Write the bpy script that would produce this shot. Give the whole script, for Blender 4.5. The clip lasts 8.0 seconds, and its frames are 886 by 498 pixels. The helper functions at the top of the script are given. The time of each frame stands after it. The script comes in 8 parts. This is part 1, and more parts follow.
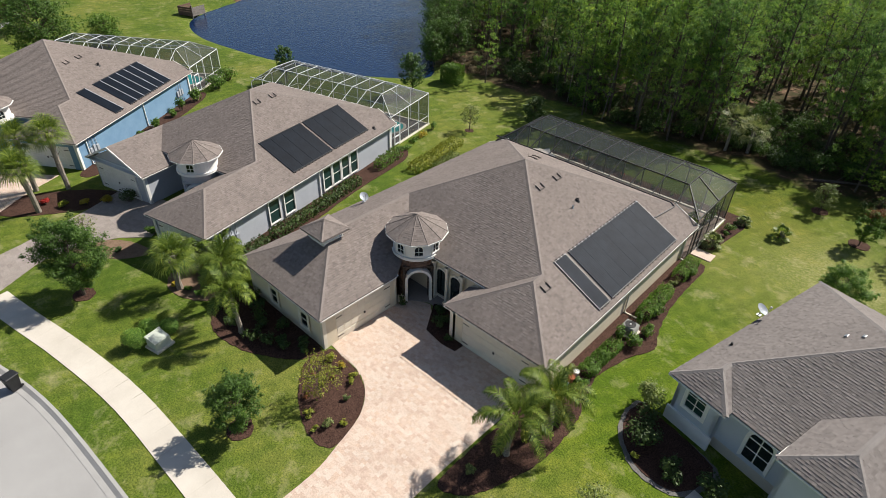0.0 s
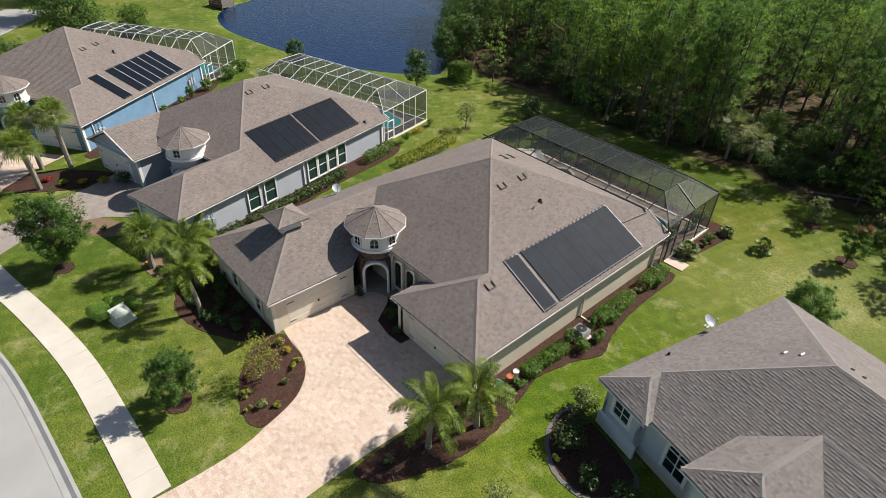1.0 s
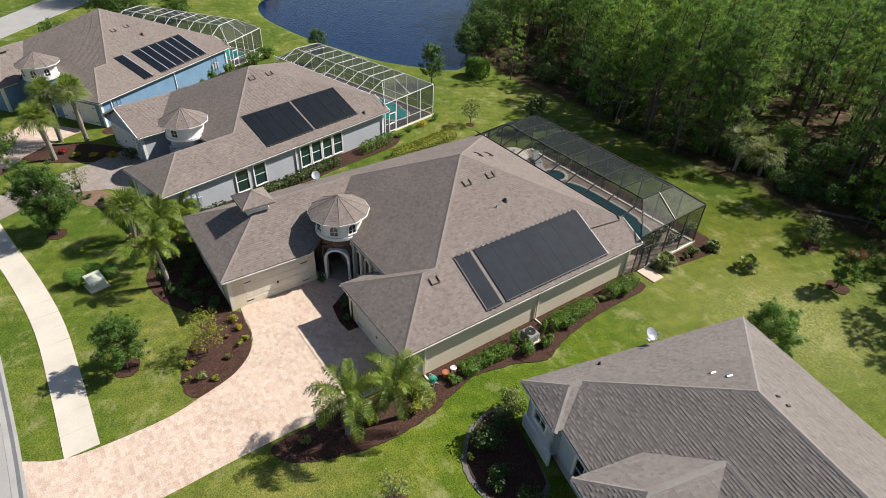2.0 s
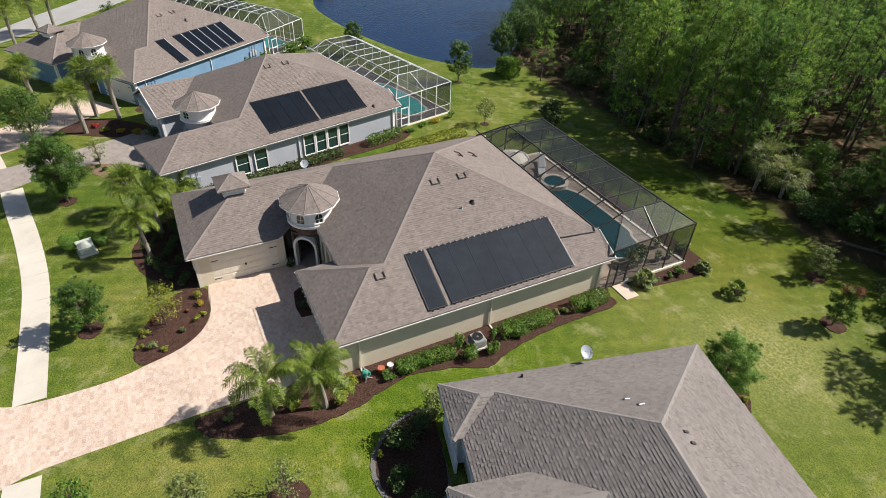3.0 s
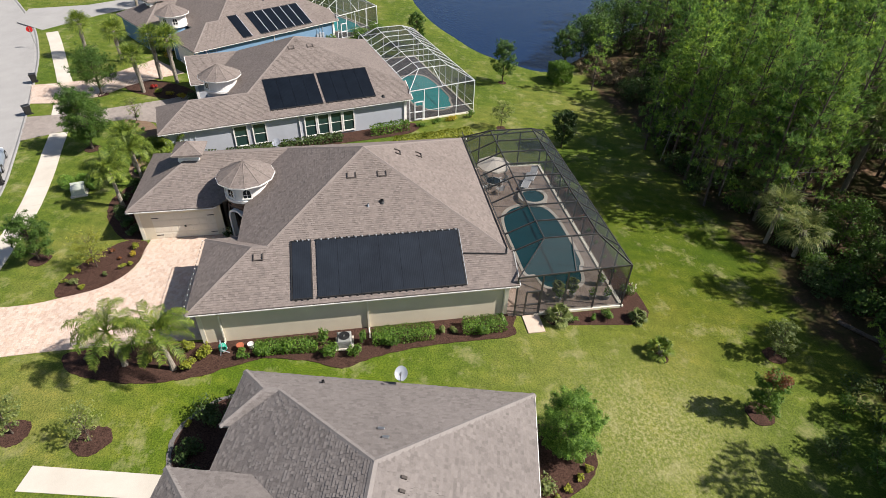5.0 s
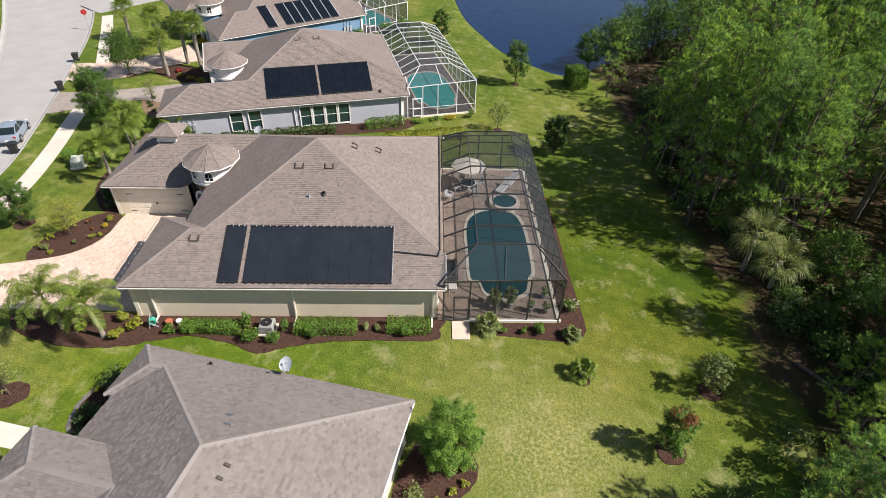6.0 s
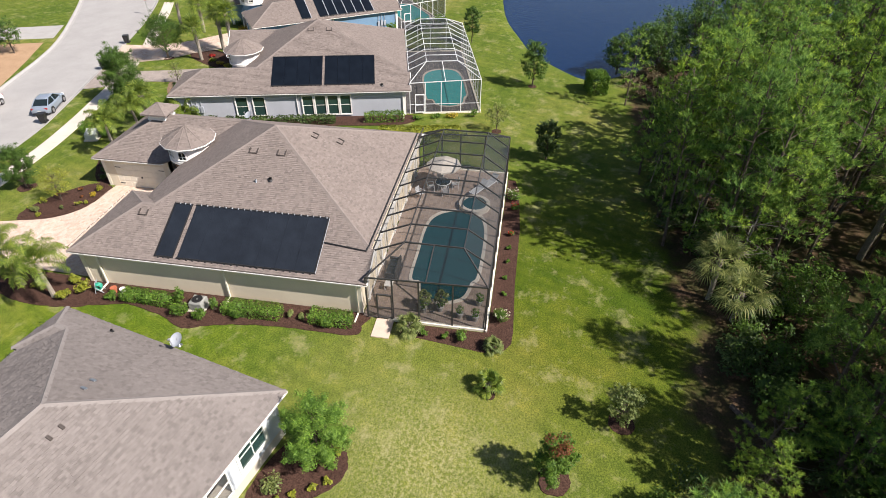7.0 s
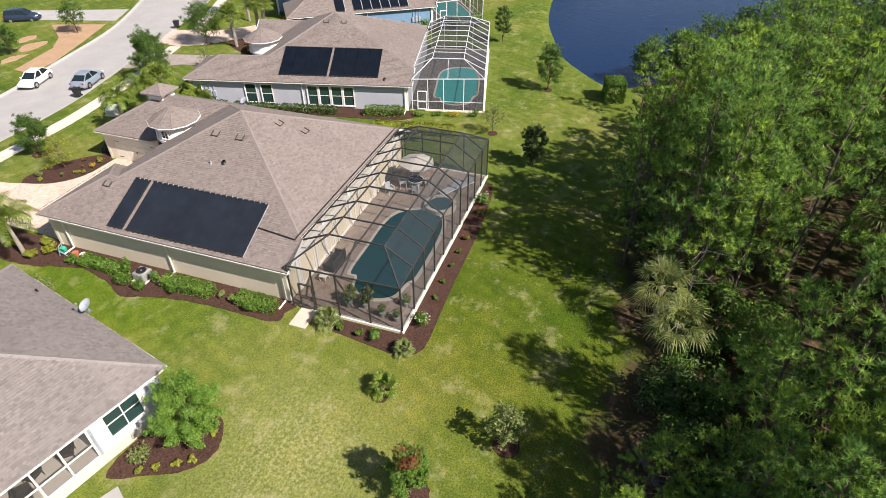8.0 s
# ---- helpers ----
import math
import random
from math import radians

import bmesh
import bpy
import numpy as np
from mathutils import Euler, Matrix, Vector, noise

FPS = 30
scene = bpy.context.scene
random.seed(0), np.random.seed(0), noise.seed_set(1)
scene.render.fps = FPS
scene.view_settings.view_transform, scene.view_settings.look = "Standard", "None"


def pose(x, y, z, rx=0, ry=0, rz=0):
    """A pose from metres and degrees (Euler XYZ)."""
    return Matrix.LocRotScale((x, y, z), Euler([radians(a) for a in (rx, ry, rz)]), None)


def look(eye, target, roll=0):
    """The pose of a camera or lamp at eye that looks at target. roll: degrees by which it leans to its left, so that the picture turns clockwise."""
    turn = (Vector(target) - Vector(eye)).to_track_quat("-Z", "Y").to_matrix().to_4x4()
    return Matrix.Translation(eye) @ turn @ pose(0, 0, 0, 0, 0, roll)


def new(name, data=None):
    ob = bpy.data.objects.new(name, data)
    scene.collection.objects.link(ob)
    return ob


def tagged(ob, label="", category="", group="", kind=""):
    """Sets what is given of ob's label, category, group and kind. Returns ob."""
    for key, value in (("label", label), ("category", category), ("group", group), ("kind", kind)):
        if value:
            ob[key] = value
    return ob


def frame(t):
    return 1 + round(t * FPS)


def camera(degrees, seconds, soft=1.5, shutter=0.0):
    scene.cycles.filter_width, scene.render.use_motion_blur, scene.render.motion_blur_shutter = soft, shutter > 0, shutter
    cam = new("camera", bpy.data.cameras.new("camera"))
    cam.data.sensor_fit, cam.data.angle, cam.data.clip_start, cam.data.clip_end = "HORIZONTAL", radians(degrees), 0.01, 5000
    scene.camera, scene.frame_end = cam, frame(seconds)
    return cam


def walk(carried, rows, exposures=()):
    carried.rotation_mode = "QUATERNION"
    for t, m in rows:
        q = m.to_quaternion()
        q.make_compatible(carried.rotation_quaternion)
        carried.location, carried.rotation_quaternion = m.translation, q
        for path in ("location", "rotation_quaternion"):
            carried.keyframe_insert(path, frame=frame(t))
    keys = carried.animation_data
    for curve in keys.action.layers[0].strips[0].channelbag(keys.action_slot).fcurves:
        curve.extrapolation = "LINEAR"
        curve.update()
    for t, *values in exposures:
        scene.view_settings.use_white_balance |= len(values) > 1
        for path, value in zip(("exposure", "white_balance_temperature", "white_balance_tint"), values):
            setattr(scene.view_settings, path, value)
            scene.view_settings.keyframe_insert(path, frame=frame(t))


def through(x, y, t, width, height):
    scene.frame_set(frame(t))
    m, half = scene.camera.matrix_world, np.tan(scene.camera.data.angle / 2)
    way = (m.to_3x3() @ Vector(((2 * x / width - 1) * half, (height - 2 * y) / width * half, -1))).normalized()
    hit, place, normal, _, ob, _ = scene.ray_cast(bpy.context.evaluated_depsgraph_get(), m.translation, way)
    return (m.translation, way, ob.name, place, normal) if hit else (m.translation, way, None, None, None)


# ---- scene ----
cam = camera(75.6, 8.0, soft=0.45)
PATH = [
    (0.0, 23.408, -14.098, 25.163, 41.919, -35.228, 2.0),
    (0.5, 25.423, -12.473, 25.17, 44.186, -35.204, 2.122),
    (1.0, 27.577, -10.508, 25.401, 46.905, -35.568, 2.151),
    (1.5, 29.655, -8.361, 25.528, 49.815, -35.88, 2.377),
    (3.0, 35.142, 0.402, 25.842, 62.039, -36.769, 2.363),
    (3.5, 36.532, 3.889, 25.939, 66.424, -37.025, 2.223),
    (4.0, 37.62, 7.608, 25.985, 70.643, -37.271, 2.113),
    (4.5, 38.377, 11.519, 26.058, 75.301, -37.532, 1.891),
    (6.0, 39.193, 24.232, 25.989, 88.652, -38.014, 1.305),
    (6.5, 38.788, 28.85, 25.851, 93.588, -38.122, 0.893),
    (7.0, 37.986, 33.408, 25.577, 98.716, -38.114, 0.521),
    (7.5, 36.825, 37.923, 25.33, 103.638, -38.109, 0.164),
    (8.0, 35.171, 42.314, 25.063, 108.858, -38.09, -0.19),
]
ROLL = 1.0


def eye_pose(x, y, z, yaw, pitch, roll):
    return pose(x, y, z, 0, 0, yaw) @ pose(0, 0, 0, 90 + pitch, 0, 0) @ pose(0, 0, 0, 0, 0, ROLL * roll)


walk(cam, [(t, eye_pose(*r)) for t, *r in PATH], exposures=[(0.0, 0.55, 6500, 10), (3.0, 0.58, 6500, 11), (6.0, 0.72, 6500, 14), (8.0, 0.84, 6600, 16)])

# ---- daylight ----
SUN_TO = Vector((0.74, 2.6, 2.6)).normalized()
world = bpy.data.worlds.new("sky")
scene.world = world
world.use_nodes = True
_n = world.node_tree.nodes
_sky = _n.new("ShaderNodeTexSky")
_sky.sky_type = "NISHITA"
_sky.sun_disc = False
_sky.sun_elevation = math.asin(SUN_TO.z)
_sky.sun_rotation = math.atan2(SUN_TO.x, SUN_TO.y)
_n["Background"].inputs["Strength"].default_value = 0.062
world.node_tree.links.new(_sky.outputs[0], _n["Background"].inputs["Color"])
_sun = new("sun", bpy.data.lights.new("sun", "SUN"))
_sun.data.energy = 5.0
_sun.data.angle = radians(0.53)
_sun.data.color = (1.0, 0.95, 0.87)
_sun.matrix_world = look((0, 0, 60), Vector((0, 0, 60)) - SUN_TO)


# ---- materials ----
def material(name, color, rough=0.8, metal=0.0, spec=0.3):
    m = bpy.data.materials.new(name)
    m.use_nodes = True
    b = m.node_tree.nodes["Principled BSDF"]
    b.inputs["Base Color"].default_value = (*color, 1)
    b.inputs["Roughness"].default_value = rough
    b.inputs["Metallic"].default_value = metal
    b.inputs["Specular IOR Level"].default_value = spec
    return m


def node(m, kind, **inputs):
    n = m.node_tree.nodes.new(kind)
    for k, v in inputs.items():
        n.inputs[k.replace("_", " ")].default_value = v
    return n


def link(m, a, b):
    m.node_tree.links.new(a, b)


def bsdf(m):
    return m.node_tree.nodes["Principled BSDF"]


def coords(m):
    return m.node_tree.nodes.new("ShaderNodeTexCoord").outputs["Object"]


def place(m):
    return m.node_tree.nodes.new("ShaderNodeNewGeometry").outputs["Position"]


def noise_node(m, vector, scale, detail=4.0, rough=0.6):
    n = node(m, "ShaderNodeTexNoise", Scale=scale, Detail=detail, Roughness=rough)
    link(m, vector, n.inputs["Vector"])
    return n.outputs["Fac"]


def ramp(m, fac, *stops):
    r = m.node_tree.nodes.new("ShaderNodeValToRGB")
    e = r.color_ramp.elements
    while len(e) < len(stops):
        e.new(0.5)
    for el, (p, c) in zip(e, stops):
        el.position, el.color = p, (*c, 1)
    link(m, fac, r.inputs["Fac"])
    return r.outputs["Color"]


def mix(m, fac, a, b, mode="MIX"):
    n = m.node_tree.nodes.new("ShaderNodeMix")
    n.data_type, n.blend_type = "RGBA", mode
    for sock, v in ((n.inputs[0], fac), (n.inputs[6], a), (n.inputs[7], b)):
        if isinstance(v, (int, float)):
            sock.default_value = v
        elif isinstance(v, tuple):
            sock.default_value = (*v, 1)
        else:
            link(m, v, sock)
    return n.outputs[2]


def bump(m, height, strength=0.3, distance=0.02):
    n = node(m, "ShaderNodeBump", Strength=strength, Distance=distance)
    link(m, height, n.inputs["Height"])
    link(m, n.outputs["Normal"], bsdf(m).inputs["Normal"])


def paint(name, dark, light, scale=3.0, rough=0.8, grain=60.0, grain_amount=0.25, spec=0.3, bumpy=0.2, metal=0.0):
    """A surface with two scales of variation, a large stain and a fine grain."""
    m = material(name, light, rough, metal, spec)
    p = place(m)
    a = ramp(m, noise_node(m, p, scale, 5), (0.3, dark), (0.7, light))
    g = noise_node(m, p, grain, 2)
    c = mix(m, grain_amount, a, ramp(m, g, (0.3, tuple(0.55 * v for v in dark)), (0.7, tuple(min(1, 1.25 * v) for v in light))))
    link(m, c, bsdf(m).inputs["Base Color"])
    bump(m, g, bumpy, 0.01)
    return m


def island_paint(name, colors, rough=0.9, grain=25.0, spec=0.15, stain=None, large=0.35):
    """Pieces whose colour varies from piece to piece."""
    m = material(name, colors[0], rough, 0, spec)
    geo = m.node_tree.nodes.new("ShaderNodeNewGeometry")
    stops = [(i / max(1, len(colors) - 1), c) for i, c in enumerate(colors)]
    a = ramp(m, geo.outputs["Random Per Island"], *stops)
    g = noise_node(m, geo.outputs["Position"], grain, 3)
    a = mix(m, 0.45, a, ramp(m, g, (0.3, (0.35, 0.35, 0.35)), (0.75, (1.25, 1.25, 1.25))), "MULTIPLY")
    if large:
        w = noise_node(m, geo.outputs["Position"], large, 3)
        a = mix(m, 0.6, a, ramp(m, w, (0.35, (0.88, 0.87, 0.86)), (0.7, (1.08, 1.07, 1.06))), "MULTIPLY")
    link(m, a, bsdf(m).inputs["Base Color"])
    bump(m, g, 0.25, 0.01)
    return m


def piece_paint(name, colors, rough=0.9, grain=25.0, spec=0.15, large=0.35):
    """The same for pieces that are objects of their own."""
    m = island_paint(name, colors, rough, grain, spec, None, large)
    info = m.node_tree.nodes.new("ShaderNodeObjectInfo")
    for n in m.node_tree.nodes:
        if n.type == "VALTORGB" and n.inputs["Fac"].links and n.inputs["Fac"].links[0].from_socket.name == "Random Per Island":
            link(m, info.outputs["Random"], n.inputs["Fac"])
    return m


def leaf_paint(name, dark, light, rough=0.55, clump=0.6, through=0.38, spec=0.35, sprays=0.0):
    m = material(name, light, rough, 0, spec)
    geo = m.node_tree.nodes.new("ShaderNodeNewGeometry")
    mid = tuple(0.5 * (a + b) for a, b in zip(dark, light))
    a = ramp(m, geo.outputs["Random Per Island"], (0.0, dark), (0.6, mid), (1.0, light))
    w = noise_node(m, geo.outputs["Position"], clump, 3)
    a = mix(m, 0.7, a, ramp(m, w, (0.3, (0.65, 0.7, 0.65)), (0.7, (1.3, 1.2, 1.0))), "MULTIPLY")
    if sprays:
        # young tips beside older needles
        f = noise_node(m, geo.outputs["Position"], sprays, 2, 0.7)
        a = mix(m, 0.85, a, ramp(m, f, (0.36, (0.42, 0.5, 0.5)), (0.5, (0.95, 0.95, 0.95)), (0.64, (1.75, 1.5, 1.15))), "MULTIPLY")
    link(m, a, bsdf(m).inputs["Base Color"])
    # light passes through the blades
    t = node(m, "ShaderNodeBsdfTranslucent")
    link(m, a, t.inputs["Color"])
    s = m.node_tree.nodes.new("ShaderNodeMixShader")
    s.inputs[0].default_value = through
    out = m.node_tree.nodes["Material Output"]
    link(m, bsdf(m).outputs[0], s.inputs[1])
    link(m, t.outputs[0], s.inputs[2])
    link(m, s.outputs[0], out.inputs["Surface"])
    return m


def lawn_material():
    m = material("lawn", (0.09, 0.14, 0.02), 0.95, 0, 0.1)
    p = place(m)
    big = ramp(m, noise_node(m, p, 0.09, 5, 0.62), (0.3, (0.052, 0.096, 0.012)), (0.5, (0.096, 0.133, 0.02)), (0.68, (0.155, 0.166, 0.04)))
    mid = ramp(m, noise_node(m, p, 1.1, 6, 0.75), (0.36, (0.5, 0.62, 0.45)), (0.52, (1.0, 1.0, 1.0)), (0.66, (1.6, 1.38, 1.3)))
    fine = noise_node(m, p, 11.0, 4, 0.8)
    c = mix(m, 0.55, big, mid, "MULTIPLY")
    c = mix(m, 0.9, c, ramp(m, fine, (0.36, (0.36, 0.42, 0.32)), (0.5, (1.0, 1.0, 1.0)), (0.64, (1.7, 1.55, 1.4))), "MULTIPLY")
    # faint mower lanes
    sep = m.node_tree.nodes.new("ShaderNodeMapping")
    sep.inputs["Rotation"].default_value = (0, 0, 0.42)
    link(m, p, sep.inputs["Vector"])
    lane = m.node_tree.nodes.new("ShaderNodeTexWave")
    lane.inputs["Scale"].default_value = 0.28
    lane.inputs["Distortion"].default_value = 3.0
    lane.inputs["Detail Scale"].default_value = 0.6
    link(m, sep.outputs[0], lane.inputs["Vector"])
    c = mix(m, 0.4, c, ramp(m, lane.outputs["Fac"], (0.2, (0.82, 0.9, 0.8)), (0.8, (1.14, 1.08, 1.05))), "MULTIPLY")
    # the worn stretch beside the near house
    worn = m.node_tree.nodes.new("ShaderNodeVectorMath")
    worn.operation = "DISTANCE"
    link(m, p, worn.inputs[0])
    worn.inputs[1].default_value = (22.6, 30.2, 0.0)
    near = m.node_tree.nodes.new("ShaderNodeMapRange")
    link(m, worn.outputs["Value"], near.inputs["Value"])
    near.inputs["From Min"].default_value, near.inputs["From Max"].default_value = 6.5, 1.0
    # wider pale tint: dry straw, with some sunlit brightness of the grass painted in
    pale = m.node_tree.nodes.new("ShaderNodeMapRange")
    link(m, worn.outputs["Value"], pale.inputs["Value"])
    pale.inputs["From Min"].default_value, pale.inputs["From Max"].default_value, pale.inputs["To Max"].default_value = 12.0, 4.0, 0.26
    c = mix(m, pale.outputs[0], c, mix(m, 0.8, (0.255, 0.245, 0.07), ramp(m, fine, (0.36, (0.5, 0.55, 0.45)), (0.5, (1.0, 1.0, 1.0)), (0.64, (1.5, 1.4, 1.3))), "MULTIPLY"))
    speck = ramp(m, noise_node(m, p, 5.0, 6, 0.8), (0.46, (0, 0, 0)), (0.6, (1, 1, 1)))
    c = mix(m, mix(m, near.outputs[0], (0, 0, 0), mix(m, 0.6, (0, 0, 0), speck)), c, (0.42, 0.38, 0.2))
    # the stretch between the enclosure and the woods, darker and deeper green
    back_lawn = m.node_tree.nodes.new("ShaderNodeVectorMath")
    back_lawn.operation = "DISTANCE"
    link(m, p, back_lawn.inputs[0])
    back_lawn.inputs[1].default_value = (9.5, 39.5, 0.0)
    deep_green = m.node_tree.nodes.new("ShaderNodeMapRange")
    link(m, back_lawn.outputs["Value"], deep_green.inputs["Value"])
    deep_green.inputs["From Min"].default_value, deep_green.inputs["From Max"].default_value = 15.0, 6.0
    c = mix(m, deep_green.outputs[0], c, mix(m, 1.0, c, (0.78, 0.8, 0.5), "MULTIPLY"))
    # the strip between the houses, greener and with less blue
    side_lawn = m.node_tree.nodes.new("ShaderNodeVectorMath")
    side_lawn.operation = "DISTANCE"
    link(m, p, side_lawn.inputs[0])
    side_lawn.inputs[1].default_value = (17.0, 10.0, 0.0)
    strip_of = m.node_tree.nodes.new("ShaderNodeMapRange")
    link(m, side_lawn.outputs["Value"], strip_of.inputs["Value"])
    strip_of.inputs["From Min"].default_value, strip_of.inputs["From Max"].default_value = 11.0, 5.0
    c = mix(m, strip_of.outputs[0], c, mix(m, 1.0, c, (1.0, 1.06, 0.66), "MULTIPLY"))
    # straw and clippings scattered through the blades
    straw = ramp(m, noise_node(m, p, 3.6, 7, 0.85), (0.55, (0, 0, 0)), (0.66, (1, 1, 1)))
    c = mix(m, mix(m, 0.15, (0, 0, 0), straw), c, (0.34, 0.31, 0.13))
    # thin, dry spots
    dry = ramp(m, noise_node(m, p, 0.45, 6, 0.75), (0.53, (0, 0, 0)), (0.72, (1, 1, 1)))
    c = mix(m, mix(m, 0.5, (0, 0, 0), dry), c, (0.42, 0.37, 0.2))
    link(m, c, bsdf(m).inputs["Base Color"])
    bump(m, fine, 0.7, 0.05)
    return m


def woodland_floor_material():
    m = material("woodland_floor", (0.08, 0.05, 0.03), 0.95, 0, 0.1)
    p = place(m)
    c = ramp(m, noise_node(m, p, 0.5, 6, 0.7), (0.3, (0.022, 0.03, 0.01)), (0.5, (0.07, 0.04, 0.022)), (0.72, (0.17, 0.095, 0.06)))
    fine = noise_node(m, p, 9.0, 4, 0.7)
    c = mix(m, 0.7, c, ramp(m, fine, (0.3, (0.4, 0.4, 0.4)), (0.7, (1.4, 1.3, 1.2))), "MULTIPLY")
    link(m, c, bsdf(m).inputs["Base Color"])
    bump(m, fine, 0.7, 0.08)
    return m


def ground_material(forest):
    """Lawn that turns into leaf litter under the trees along the woodland edge."""
    m = lawn_material()
    p = place(m)
    sep = m.node_tree.nodes.new("ShaderNodeSeparateXYZ")
    link(m, p, sep.inputs[0])
    wob = noise_node(m, p, 0.16, 5, 0.7)
    add = m.node_tree.nodes.new("ShaderNodeMath")
    add.operation = "MULTIPLY_ADD"
    link(m, wob, add.inputs[0])
    add.inputs[1].default_value = 9.0
    link(m, sep.outputs["Y"], add.inputs[2])
    edge = m.node_tree.nodes.new("ShaderNodeMapRange")
    link(m, add.outputs[0], edge.inputs["Value"])
    edge.inputs["From Min"].default_value = forest + 5.2
    edge.inputs["From Max"].default_value = forest + 6.6
    lawn = bsdf(m).inputs["Base Color"].links[0].from_socket
    litter = ramp(m, noise_node(m, p, 0.5, 6, 0.7), (0.32, (0.03, 0.045, 0.012)), (0.55, (0.07, 0.05, 0.028)), (0.75, (0.3, 0.185, 0.13)))
    fine = noise_node(m, p, 9.0, 4, 0.7)
    litter = mix(m, 0.7, litter, ramp(m, fine, (0.3, (0.4, 0.4, 0.4)), (0.7, (1.4, 1.3, 1.2))), "MULTIPLY")
    link(m, mix(m, edge.outputs[0], lawn, litter), bsdf(m).inputs["Base Color"])
    return m


def water_material(name, color, rough, scale, strength):
    m = material(name, color, rough, 0, 0.5)
    bsdf(m).inputs["IOR"].default_value = 1.33
    p = place(m)
    w = m.node_tree.nodes.new("ShaderNodeTexNoise")
    w.inputs["Scale"].default_value = scale
    w.inputs["Detail"].default_value = 4
    mp = m.node_tree.nodes.new("ShaderNodeMapping")
    mp.inputs["Scale"].default_value = (1.0, 2.4, 1.0)
    mp.inputs["Rotation"].default_value = (0, 0, 0.5)
    link(m, p, mp.inputs["Vector"])
    link(m, mp.outputs[0], w.inputs["Vector"])
    bump(m, w.outputs["Fac"], strength, 0.1)
    return m


def screen_material(name, color, opacity):
    m = bpy.data.materials.new(name)
    m.use_nodes = True
    t = node(m, "ShaderNodeBsdfTransparent")
    d = bsdf(m)
    d.inputs["Base Color"].default_value = (*color, 1)
    d.inputs["Roughness"].default_value = 0.62
    s = m.node_tree.nodes.new("ShaderNodeMixShader")
    s.inputs[0].default_value = opacity
    link(m, t.outputs[0], s.inputs[1])
    link(m, d.outputs[0], s.inputs[2])
    link(m, s.outputs[0], m.node_tree.nodes["Material Output"].inputs["Surface"])
    return m


FOREST_Y = 43.0
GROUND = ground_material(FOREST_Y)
SHINGLE = island_paint("brown_shingle", [(0.188, 0.16, 0.146), (0.215, 0.183, 0.166), (0.23, 0.195, 0.176), (0.238, 0.201, 0.181), (0.248, 0.21, 0.189), (0.268, 0.228, 0.206)], 0.9, 30)
SHINGLE_GREY = island_paint("grey_shingle", [(0.178, 0.159, 0.148), (0.205, 0.183, 0.171), (0.217, 0.194, 0.181), (0.224, 0.2, 0.187), (0.243, 0.218, 0.203)], 0.9, 30)
CAP_GREY = paint("grey_ridge_shingle", (0.2, 0.18, 0.168), (0.25, 0.225, 0.21), 2.0, 0.9, 30)
SHINGLE_CAP = paint("ridge_shingle", (0.185, 0.157, 0.142), (0.238, 0.202, 0.182), 2.0, 0.9, 30)
CREAM = paint("cream_stucco", (0.66, 0.58, 0.44), (0.74, 0.66, 0.51), 0.6, 0.85, 40, 0.12)
WHITE_WALL = paint("pale_grey_stucco", (0.385, 0.405, 0.445), (0.455, 0.475, 0.52), 0.6, 0.85, 40, 0.12)
BLUE_WALL = paint("blue_stucco", (0.13, 0.235, 0.36), (0.18, 0.3, 0.43), 0.6, 0.85, 40, 0.12)
GREYBLUE = paint("grey_blue_stucco", (0.47, 0.51, 0.56), (0.54, 0.58, 0.63), 0.6, 0.85, 40, 0.12)
TRIM = paint("white_trim", (0.74, 0.72, 0.68), (0.82, 0.81, 0.78), 1.5, 0.5, 50, 0.1, 0.4, 0.05)
CREAM_TRIM = paint("cream_trim", (0.72, 0.66, 0.55), (0.8, 0.75, 0.63), 1.5, 0.6, 50, 0.1, 0.3, 0.05)
ROAD = paint("pale_asphalt", (0.29, 0.28, 0.27), (0.36, 0.35, 0.335), 0.35, 0.9, 35, 0.25)
CONCRETE = paint("concrete", (0.48, 0.436, 0.37), (0.6, 0.55, 0.475), 0.5, 0.85, 30, 0.15)
KERB = paint("kerb_concrete", (0.31, 0.3, 0.285), (0.39, 0.378, 0.36), 0.8, 0.85, 30, 0.2)
PAVER = island_paint("pink_pavers", [(0.54, 0.405, 0.325), (0.6, 0.465, 0.375), (0.63, 0.505, 0.415), (0.66, 0.55, 0.46), (0.6, 0.45, 0.35)], 0.85, 18, 0.2)
PAVER_ONE = piece_paint("single_pink_paver", [(0.54, 0.405, 0.325), (0.6, 0.465, 0.375), (0.63, 0.505, 0.415), (0.66, 0.55, 0.46), (0.6, 0.45, 0.35)], 0.85, 18, 0.2)
SHINGLE_ONE = piece_paint("single_grey_shingle", [(0.178, 0.159, 0.148), (0.205, 0.183, 0.171), (0.217, 0.194, 0.181), (0.224, 0.2, 0.187), (0.243, 0.218, 0.203)], 0.9, 30)
PAVER_GREY = island_paint("grey_pavers", [(0.3, 0.26, 0.235), (0.34, 0.295, 0.265), (0.37, 0.325, 0.29)], 0.85, 18, 0.2)
DECK_TAN = island_paint("tan_deck_pavers", [(0.3, 0.235, 0.195), (0.35, 0.275, 0.23), (0.39, 0.315, 0.265), (0.33, 0.255, 0.205)], 0.85, 18, 0.2)
DECK_GREY = island_paint("dark_deck_pavers", [(0.13, 0.12, 0.12), (0.17, 0.16, 0.155), (0.2, 0.19, 0.185)], 0.85, 18, 0.2)
PAVER_SAND = paint("paver_joint_sand", (0.53, 0.415, 0.335), (0.6, 0.48, 0.39), 2, 0.9, 40)
